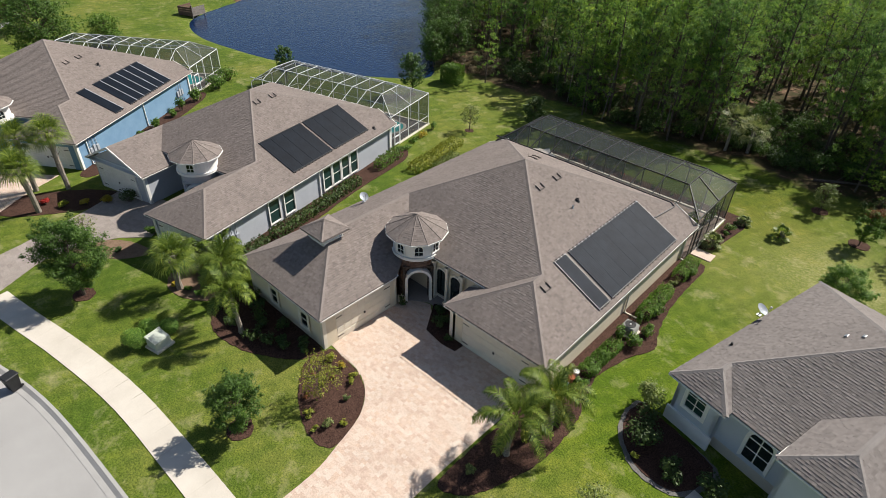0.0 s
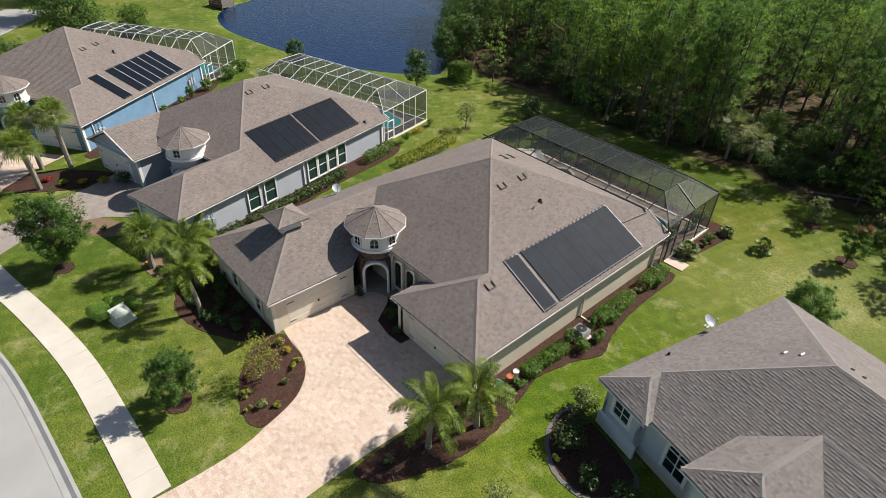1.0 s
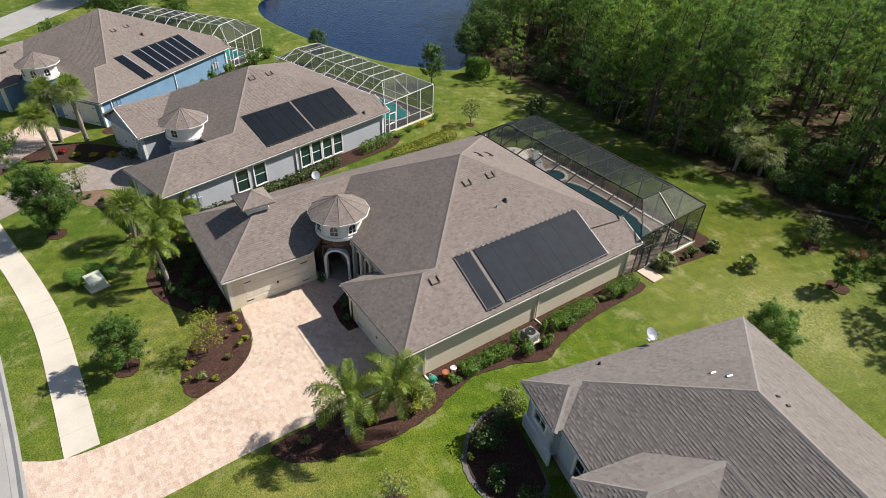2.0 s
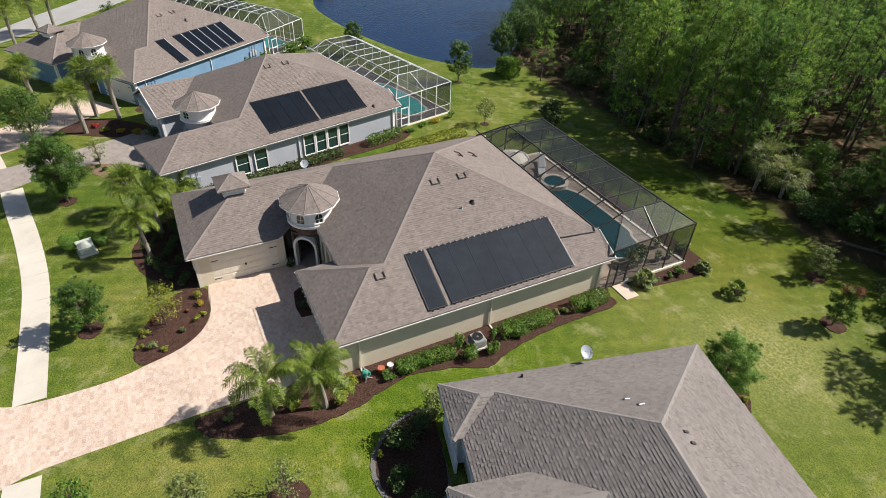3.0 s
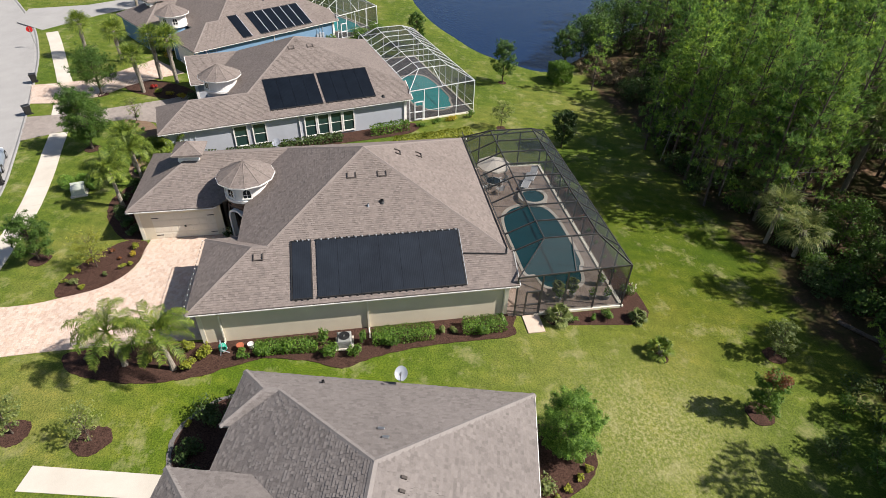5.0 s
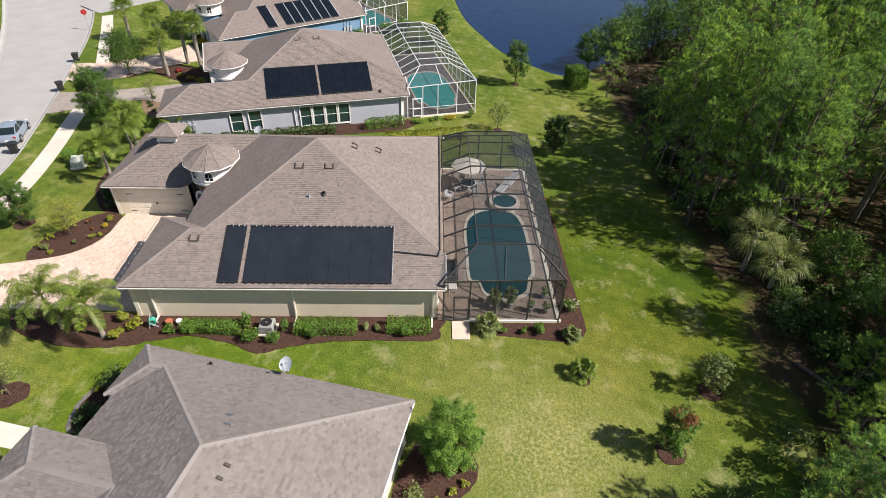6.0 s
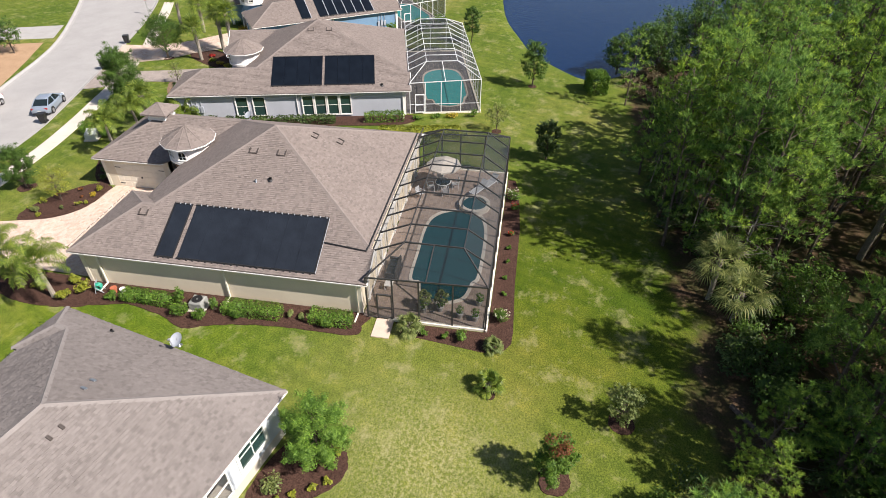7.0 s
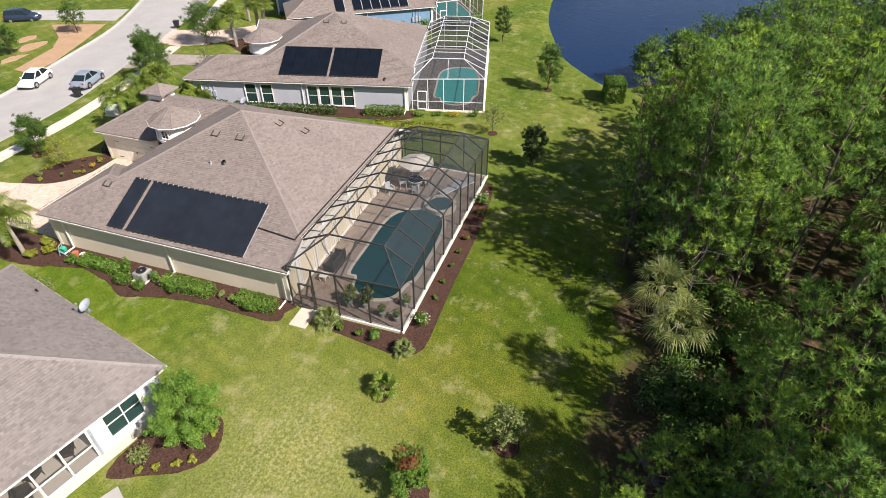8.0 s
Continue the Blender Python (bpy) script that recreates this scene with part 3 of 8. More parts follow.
def pavement(name, line, width, joint=1.5):
    """Concrete slabs one behind the other, with open joints."""
    top = thing(name, "sunlit pale concrete pavement along the street", "pavement", kind="structure")
    rest, run = 0.0, [Vector(line[0])]
    for a, b in zip(line, line[1:]):
        a, b = Vector(a), Vector(b)
        d = (b - a).length
        s = joint - rest
        while s < d:
            run.append(a + (b - a) * s / d)
            s += joint
        rest = (rest + d) % joint
    for i in range(len(run) - 1):
        a, b = run[i], run[i + 1]
        d = (b - a).normalized()
        s = Vector((d.y, -d.x)) * width / 2
        a2, b2 = a + d * 0.004, b - d * 0.004
        part("slab", Mesh().prism([tuple(a2 - s), tuple(a2 + s), tuple(b2 + s), tuple(b2 - s)][::-1], -0.08, 0.035 + random.uniform(-0.004, 0.004)), CONCRETE, top)
    return top


WALK_A = [(q.x, q.y) for q in smooth_line([(7.9, -10.0, 0), (3, -10.05, 0), (-3, -10.25, 0), (-9, -11.1, 0), (-14, -12.1, 0), (-17.4, -12.7, 0)], 6)]
pavement("pavement", WALK_A, 1.6)
pavement("pavement", [(q.x, q.y) for q in smooth_line([(-30.6, -16.5, 0), (-36, -18.7, 0), (-45, -22.4, 0), (-50, -24.6, 0)], 6)], 1.5)
pavement("pavement", [(-21.6, -14.1), (-23.2, -14.5), (-24.7, -14.9)], 1.5)
pavement("pavement", [(q.x, q.y) for q in smooth_line([(13.0, -10.0, 0), (19, -10.2, 0), (26, -11.4, 0), (40, -15, 0)], 6)], 1.6)

DRIVE = [(q.x, q.y) for q in smooth_line([(6.9, -12.5, 0), (7.8, -11.0, 0), (8.1, -9.0, 0), (8.1, -6.0, 0), (7.7, -4.2, 0), (7.1, -2.2, 0), (6.2, -1.0, 0), (5.0, -0.25, 0), (3.4, 0.05, 0), (1.75, 0.1, 0)], 4)]
DRIVE += [(1.75, 5.5), (2.2, 6.6), (3.4, 7.1), (4.4, 6.3), (6.3, 5.2), (7.0, 5.75), (12.75, 5.75)]
DRIVE += [(q.x, q.y) for q in smooth_line([(12.6, 2.0, 0), (12.5, -2.0, 0), (12.6, -6.0, 0), (12.8, -10.0, 0), (13.9, -12.45, 0)], 4)]
drive = thing("driveway", "sunlit pink and tan paver driveway", "driveway", kind="structure")
part("joint_sand", Mesh().prism(DRIVE, -0.1, 0.028), PAVER_SAND, drive)
part("paving", tiled(Mesh(), [(x, y, 0.03) for x, y in DRIVE], 0.2, (0.2, 0.36), 0.005, 0.006, 0.005, random.Random(3), True, picker("paver", PAVER_ONE, drive, lambda c: 8.2 < c.x < 12.4 and -7.4 < c.y < -3.3)), PAVER, drive)["kind"] = "stuff"


# ---- houses ----
SLOPE = 0.485
EAVE = 2.8


def roof_planes(p):
    """The planes of a hipped roof with two front wings; p names its eave lines."""
    xw, xe, xg, xi, e = p["xw"], p["xe"], p["xg"], p["xi"], p["eave"]
    ysw, yse, ym, yn, zn = p["y_west"], p["y_east"], p["y_main"], p["y_north"], p["z_north"]
    hw, he, hm = (xg - xw) / 2, (xe - xi) / 2, (xe - xw) / 2
    top = (xw + hm, ym + hm, e + SLOPE * hm)
    gable = p.get("gable", False)
    # the court eave stands higher, set back between the wings
    up = 1.45
    ys, zs, yc = ym + up, e + SLOPE * up, p.get("y_court", ym - 0.8)
    w0, w1 = (xw + hw, ysw + (0 if gable else hw), e + SLOPE * hw), (xw + hw, ym + hw, e + SLOPE * hw)
    e0, e1 = (xi + he, yse + he, e + SLOPE * he), (xi + he, ym + he, e + SLOPE * he)
    d = (zn - e) / SLOPE
    ne, nw = (xe - d, yn, zn), (xw + d, yn, zn)
    planes = {
        "east": [(xe, yse, e), (xe, yn + 0.25, e), (xe - d, yn + 0.25, zn), ne, top, e1, e0],
        "north": [ne, nw, top],
        "west": [(xw, yn + 0.25, e), (xw, ysw, e), w0, w1, top, nw, (xw + d, yn + 0.25, zn)],
        "south": [(xg - up, ys, zs), (xi + up, ys, zs), e1, top, w1],
        "court_west": [(xg, ysw, e), (xg, yc, e), (xg - up, ys, zs), w1, w0],
        "front_west": [(xw, ysw, e), (xg, ysw, e), w0],
        "front_east": [(xi, yse, e), (xe, yse, e), e0],
        "court_east": [(xi, ys, e), (xi, yse, e), e0, e1, (xi + up, ys, zs)],
    }
    if gable:
        del planes["front_west"]
    ridges = [(top, e1), (top, w1), (top, ne), (top, nw), (w0, w1), (e0, e1), *([] if gable else [(w0, (xw, ysw, e)), (w0, (xg, ysw, e))]), (e0, (xe, yse, e)), (e0, (xi, yse, e))]
    eaves = [((xw, ysw, e), (xg, ysw, e)), ((xg, ysw, e), (xg, yc, e)), ((xg - up, ys, zs), (xi + up, ys, zs)), ((xi, ys, e), (xi, yse, e)), ((xi, yse, e), (xe, yse, e)), ((xe, yse, e), (xe, yn + 0.25, e)), (nw, ne), ((xw, yn + 0.25, e), (xw, ysw, e))]
    if gable:
        eaves = eaves[1:]
    rakes = [((xe, yn + 0.25, e), (xe - d, yn + 0.25, zn)), ((xw, yn + 0.25, e), (xw + d, yn + 0.25, zn))]
    if gable:
        rakes += [((xw, ysw - 0.04, e), (w0[0], ysw - 0.04, w0[2])), ((xg, ysw - 0.04, e), (w0[0], ysw - 0.04, w0[2]))]
    return planes, ridges, eaves, rakes


def ridge_caps(mesh, a, b, step=0.22, half=0.15):
    a, b = Vector(a), Vector(b)
    d = (b - a)
    n = max(1, int(d.length / step))
    t = d.normalized()
    s = t.cross(Vector((0, 0, 1))).normalized()
    drop = 0.45 * half
    for i in range(n):
        p, q = a + d * (i / n), a + d * ((i + 1.15) / n)
        h = random.uniform(0.024, 0.032)
        mesh.add([p + s * half + Vector((0, 0, h - drop)), p + Vector((0, 0, h + 0.012)), p - s * half + Vector((0, 0, h - drop)), q - s * half + Vector((0, 0, h - 0.009 - drop)), q + Vector((0, 0, h + 0.003)), q + s * half + Vector((0, 0, h - 0.009 - drop))], ((0, 1, 4, 5), (1, 2, 3, 4)))


def build_roof(house, planes, ridges, eaves, rakes, shingle, cap, trim, seed, pick=None, gut=1.0):
    rng = random.Random(seed)
    deck = Mesh()
    for pts in planes.values():
        deck.slab([(x, y, z - 0.01) for x, y, z in pts], 0.12)
    roof = part("roof", deck, cap, house, "weathered brown shingle roof")
    for side, pts in planes.items():
        low_sun = side in ("south", "front_west", "front_east", "bay_front", "wing_front")
        proud, tab = (0.023 if shingle is SHINGLE_GREY else 0.015, (0.14, 0.22)) if low_sun else (0.021, (0.13, 0.25))
        part("shingling", tiled(Mesh(), pts, 0.15, tab, 0.012 if low_sun and shingle is SHINGLE_GREY else 0.004, proud, 0.003, rng, True, pick and picker("shingle", pick[0], roof, lambda c: pick[1] < c.x < pick[2] and pick[3] < c.y < pick[4])), shingle, roof)["kind"] = "stuff"
    caps = Mesh()
    for a, b in ridges:
        ridge_caps(caps, b, a)
    part("ridge_capping", caps, cap, roof)["kind"] = "stuff"
    for a, b in eaves:
        a, b = Vector(a), Vector(b)
        out = (b - a).normalized().cross(Vector((0, 0, 1)))
        g = Mesh()
        o = out * 0.05
        z = Vector((0, 0, 1))
        g.beam(a + o * gut - z * 0.115, b + o * gut - z * 0.115, 0.1 * gut, 0.035 + 0.08 * gut)
        part("gutter", g, trim, roof, "white gutter")
    for a, b in rakes:
        part("rake_board", Mesh().beam(Vector(a) + Vector((0, 0.03, -0.06)), Vector(b) + Vector((0, 0.03, -0.06)), 0.06, 0.16), trim, roof)
    return roof


def wall_run(house, pts, z1, mat, thick=0.2, holes=()):
    """Walls along a line of (x, y), one object a stretch; holes: (stretch, from, to, sill, head)."""
    made = []
    for i, (a, b) in enumerate(zip(pts, pts[1:])):
        a, b = Vector(a), Vector(b)
        L = (b - a).length
        d = (b - a) / L
        m = Matrix(((d.x, -d.y, 0, a.x), (d.y, d.x, 0, a.y), (0, 0, 1, 0), (0, 0, 0, 1)))
        cuts = [h[1:] for h in holes if h[0] == i]
        us = sorted({0.0, L, *(c[0] for c in cuts), *(c[1] for c in cuts)})
        zs = sorted({0.0, z1, *(c[2] for c in cuts), *(min(z1, c[3]) for c in cuts)})
        full = {(a, b): not any(c[0] - 0.001 < (us[a] + us[a + 1]) / 2 < c[1] and c[2] - 0.001 < (zs[b] + zs[b + 1]) / 2 < c[3] for c in cuts) for a in range(len(us) - 1) for b in range(len(zs) - 1)}
        at, w = {}, Mesh()

        def corner(a, b, y):
            if (a, b, y) not in at:
                at[a, b, y] = len(w.v)
                w.v.append(tuple(m @ Vector((us[a], y, zs[b]))))
            return at[a, b, y]

        for (a, b), on in full.items():
            if not on:
                continue
            w.f.append(tuple(corner(*k, 0.0) for k in ((a, b), (a + 1, b), (a + 1, b + 1), (a, b + 1))))
            w.f.append(tuple(corner(*k, thick) for k in ((a, b + 1), (a + 1, b + 1), (a + 1, b), (a, b))))
            for da, db, k0, k1 in ((-1, 0, (a, b + 1), (a, b)), (1, 0, (a + 1, b), (a + 1, b + 1)), (0, -1, (a, b), (a + 1, b)), (0, 1, (a + 1, b + 1), (a, b + 1))):
                if not full.get((a + da, b + db), False):
                    w.f.append((corner(*k1, 0.0), corner(*k0, 0.0), corner(*k0, thick), corner(*k1, thick)))
        made.append((part("wall", w, mat, house), m))
    return made


def window(house, m, w, h, glass, frame_mat, across=2, up=2, surround=0.12, name="window"):
    """A framed window; m: local x along the wall, y into it, z up, origin at the middle of the sill."""
    f = Mesh()
    o, n = w / 2 + surround, w / 2 - 0.035
    outer = [(-o, -surround), (o, -surround), (o, h + surround), (-o, h + surround)]
    inner = [(-n, 0.035), (n, 0.035), (n, h - 0.035), (-n, h - 0.035)]
    f.add([m @ Vector((x, y, z)) for ring, y in ((outer, -0.055), (inner, -0.045), (inner, 0.06), (outer, 0.0)) for x, z in ring], [(4 * k + j, 4 * k + (j + 1) % 4, 4 * ((k + 1) % 4) + (j + 1) % 4, 4 * ((k + 1) % 4) + j) for k in range(4) for j in range(4)])
    win = part(name, f, frame_mat, house)
    for i in range(1, across):
        x = -w / 2 + w * i / across
        part("glazing_bar", Mesh().box(x - 0.025, 0.0, 0.03, x + 0.025, 0.028, h - 0.03, m), frame_mat, win)
    for j in range(1, up):
        z = h * j / up
        part("glazing_bar", Mesh().box(-n, 0.003, z - 0.022, n, 0.027, z + 0.022, m), frame_mat, win)
    for i in range(across):
        part("pane", Mesh().box(-w / 2 + w * i / across + 0.02, 0.03, 0.02, -w / 2 + w * (i + 1) / across - 0.02, 0.042, h - 0.02, m), glass, win)
    return win


def garage_door(house, m, w, h, mat, rows=4, cols=8):
    door = thing("garage_door", "cream panelled sectional garage door, closed", "door")
    door.parent = house
    for r in range(rows):
        z0, z1 = h * r / rows + 0.006, h * (r + 1) / rows - 0.006
        s = Mesh().box(-w / 2, 0.02, z0, w / 2, 0.06, z1, m)
        for c in range(cols):
            x0, x1 = -w / 2 + w * c / cols + 0.06, -w / 2 + w * (c + 1) / cols - 0.06
            s.box(x0, 0.005, z0 + 0.07, x1, 0.03, z1 - 0.07, m)
        part("door_panel", s, mat, door)
    part("door_handle", Mesh().box(-0.06, -0.03, 0.95, 0.06, 0.02, 1.1, m), BLACK, door, "dark pull handle")
    for sx in (-1, 1):
        for z in (0.35, h - 0.35):
            part("strap_hinge", Mesh().box(sx * (w / 2 - 0.03), -0.01, z - 0.03, sx * (w / 2 - 0.5), 0.018, z + 0.03, m), BLACK, door)
    return door


def wall_frame(x, y, z, facing):
    """Local frame on a wall: y points into it. facing: the way the wall looks, in degrees."""
    return pose(x, y, z, 0, 0, facing + 90)


def turret(house, cx, cy, facing, wall_mat, stone, roof_mat, base=4.9, rise=1.05, brick=True, lights=3):
    top = part("turret", Mesh().ring(cx, cy, 1.28, 1.55, 3.55, base, 0, 360, 36), TRIM, house, "round white turret with a conical shingle roof")
    band = Mesh()
    band.ring(cx, cy, 1.3, 1.68, 3.42, 3.62, 0, 360, 36)
    band.ring(cx, cy, 1.3, 1.62, base - 0.16, base, 0, 360, 36)
    part("cornice", band, TRIM, top)
    n, R = 12, 2.05
    ring = [(cx + R * math.cos(radians(facing + 15 + 30 * i)), cy + R * math.sin(radians(facing + 15 + 30 * i)), base) for i in range(n)]
    apex = (cx, cy, base + rise)
    rng = random.Random(11)
    cone, tabs, caps, gut = Mesh(), Mesh(), Mesh(), Mesh()
    for i in range(n):
        a, b = ring[i], ring[(i + 1) % n]
        cone.add([a, b, apex], [(0, 1, 2)])
        tiled(tabs, [a, b, apex], 0.15, (0.13, 0.24), 0.004, 0.013, 0.004, rng)
        ridge_caps(caps, a, apex, 0.2, 0.03)
    gut.ring(cx, cy, R - 0.05, R + 0.035, base - 0.09, base - 0.02, facing + 15, facing + 375, 12)
    cone.add([(x, y, z - 0.1) for x, y, z in ring], [tuple(reversed(range(n)))])
    r = part("turret_roof", cone, SHINGLE_CAP, top)
    part("shingling", tabs, roof_mat, r)["kind"] = "stuff"
    part("ridge_capping", caps, roof_mat, r)["kind"] = "stuff"
    part("gutter", gut, TRIM, r)
    for i in range(lights):
        a = facing + 45 * (i - (lights - 1) // 2)
        m = wall_frame(cx + 1.56 * math.cos(radians(a)), cy + 1.56 * math.sin(radians(a)), 3.82, a)
        f, g = Mesh(), Mesh()
        w, h = 0.52, 0.44
        arc = [(w / 2 * math.cos(radians(t)), h + w / 2 * math.sin(radians(t))) for t in range(0, 181, 20)]
        out = [(w / 2 + 0.09, 0)] + [((w / 2 + 0.09) * math.cos(radians(t)), h + (w / 2 + 0.09) * math.sin(radians(t))) for t in range(0, 181, 20)] + [(-w / 2 - 0.09, 0)]
        inn = [(w / 2, 0)] + arc + [(-w / 2, 0)]
        k = len(out)
        pts = [m @ Vector((x, -0.05, z)) for x, z in out] + [m @ Vector((x, -0.05, z)) for x, z in inn] + [m @ Vector((x, 0.02, z)) for x, z in out] + [m @ Vector((x, 0.02, z)) for x, z in inn]
        f.add(pts, [(j, j + 1, k + j + 1, k + j) for j in range(k - 1)] + [(2 * k + j + 1, 2 * k + j, j, j + 1) for j in range(k - 1)] + [(k + j, k + j + 1, 3 * k + j + 1, 3 * k + j) for j in range(k - 1)])
        f.box(-0.015, -0.02, 0, 0.015, 0.0, h + w / 2, m)
        f.box(-w / 2, -0.02, h * 0.55, w / 2, 0.0, h * 0.55 + 0.03, m)
        f.box(-w / 2 - 0.1, -0.08, -0.07, w / 2 + 0.1, 0.03, 0.0, m)
        g.add([m @ Vector((x, -0.008, z)) for x, z in inn], [tuple(range(k))])
        win = part("window", f, TRIM, top)
        part("pane", g, GLASS, win)
    # stone drum with an arched opening
    half = 33
    drum = Mesh()
    drum.ring(cx, cy, 1.16, 1.4, 0, 3.45, facing + half, facing + 360 - half, 40)
    drum.ring(cx, cy, 1.16, 1.4, 2.75, 3.45, facing - half, facing + half, 12)
    d = part("drum", drum, MORTAR if brick else wall_mat, house)
    if brick:
        st = Mesh()
        rs = random.Random(5)
        z = 0.02
        while z < 3.42:
            h = rs.uniform(0.09, 0.16)
            a = facing - 180.0
            while a < facing + 180:
                w = rs.uniform(7, 16)
                rel = a + w / 2 - facing
                if abs(rel) > half + 6 or z > 2.75:
                    r1 = 1.4 + rs.uniform(0.015, 0.05)
                    st.ring(cx, cy, 1.38, r1, z + 0.005, min(3.44, z + h - 0.005), a + 0.35, a + w - 0.35, 2)
                a += w
            z += h
        part("stonework", st, stone, d)["kind"] = "stuff"
    # white arch surround
    arch = Mesh()
    w, spring = 0.72, 1.75
    prof = [(-w, 0)] + [(-w * math.cos(radians(t)), spring + w * math.sin(radians(t))) for t in range(0, 181, 15)] + [(w, 0)]
    outer = [(-w - 0.17, 0)] + [(-(w + 0.17) * math.cos(radians(t)), spring + (w + 0.17) * math.sin(radians(t))) for t in range(0, 181, 15)] + [(w + 0.17, 0)]
    m = wall_frame(cx + 1.3 * math.cos(radians(facing)), cy + 1.3 * math.sin(radians(facing)), 0, facing)
    k = len(prof)
    pts = []
    for y in (-0.24, 0.2):
        pts += [m @ Vector((x, y, z)) for x, z in outer] + [m @ Vector((x, y, z)) for x, z in prof]
    arch.add(pts, [(j, j + 1, k + j + 1, k + j) for j in range(k - 1)] + [(2 * k + j, 2 * k + j + 1, 3 * k + j + 1, 3 * k + j) for j in range(k - 1)] + [(j, j + 1, 2 * k + j + 1, 2 * k + j) for j in range(k - 1)] + [(k + j, k + j + 1, 3 * k + j + 1, 3 * k + j) for j in range(k - 1)])
    part("arch", arch, TRIM, d, "white arched entry surround")
    # spandrel between the arch and the drum, and the shaded porch door behind
    sp = Mesh()
    sp.box(-0.98, -0.02, 2.62, 0.98, 0.12, 2.8, m)
    for s in (-1, 1):
        sp.box(s * 0.86, -0.02, 0, s * 1.0, 0.12, 2.7, m)
    part("spandrel", sp, MORTAR if brick else wall_mat, d)
    return top


def cupola(house, cx, cy, z, mat, roof_mat):
    body = Mesh().box(cx - 0.72, cy - 0.72, z - 0.9, cx + 0.72, cy + 0.72, z + 0.35)
    body.box(cx - 0.8, cy - 0.8, z + 0.2, cx + 0.8, cy + 0.8, z + 0.36)
    body.box(cx - 0.78, cy - 0.78, z - 0.25, cx + 0.78, cy + 0.78, z - 0.12)
    c = part("cupola", body, mat, house, "white square cupola with a hipped shingle cap")
    R, b = 1.12, z + 0.38
    ring = [(cx - R, cy - R, b), (cx + R, cy - R, b), (cx + R, cy + R, b), (cx - R, cy + R, b)]
    apex = (cx, cy, b + 0.62)
    deck, tabs, caps = Mesh(), Mesh(), Mesh()
    rng = random.Random(9)
    for i in range(4):
        a, d = ring[i], ring[(i + 1) % 4]
        deck.add([a, d, apex], [(0, 1, 2)])
        tiled(tabs, [a, d, apex], 0.15, (0.13, 0.24), 0.004, 0.013, 0.004, rng)
        ridge_caps(caps, a, apex, 0.2, 0.1)
    deck.slab(ring, 0.12)
    r = part("cupola_roof", deck, SHINGLE_CAP, c)
    part("shingling", tabs, roof_mat, r)["kind"] = "stuff"
    part("ridge_capping", caps, roof_mat, r)["kind"] = "stuff"


VENT = paint("vent_brown", (0.05, 0.042, 0.038), (0.085, 0.07, 0.062), 3, 0.7)


def roof_vent(x, y, z, tilt_to, m=None):
    """A low U-shaped off-ridge vent lying on the roof."""
    v = Mesh()
    v.box(-0.3, -0.2, 0.0, -0.25, 0.22, 0.07)
    v.box(0.25, -0.2, 0.0, 0.3, 0.22, 0.07)
    v.box(-0.3, -0.25, 0.0, 0.3, -0.19, 0.07)
    # local y points up the slope
    t = pose(x, y, z, 0, 0, tilt_to) @ pose(0, 0, 0, math.degrees(math.atan(SLOPE)), 0, 0)
    return solid("roof_vent", v, VENT, "brown metal vent lying on the shingles", "roof vent", "roof vents", m=(m or Matrix()) @ t)


def vent_pipe(x, y, z, r=0.11, h=0.45, mat=None, m=None):
    v = Mesh().tube((0, 0, -0.1), (0, 0, h), r, r, 12).tube((0, 0, -0.05), (0, 0, 0.09), r * 2.2, r * 1.2, 12)
    v.tube((0, 0, h - 0.08), (0, 0, h), r * 1.25, r * 1.25, 12)
    return solid("vent_pipe", v, mat or BLACK, "short dark plumbing vent on the roof", "vent pipe", "vent pipes", m=(m or Matrix()) @ pose(x, y, z))


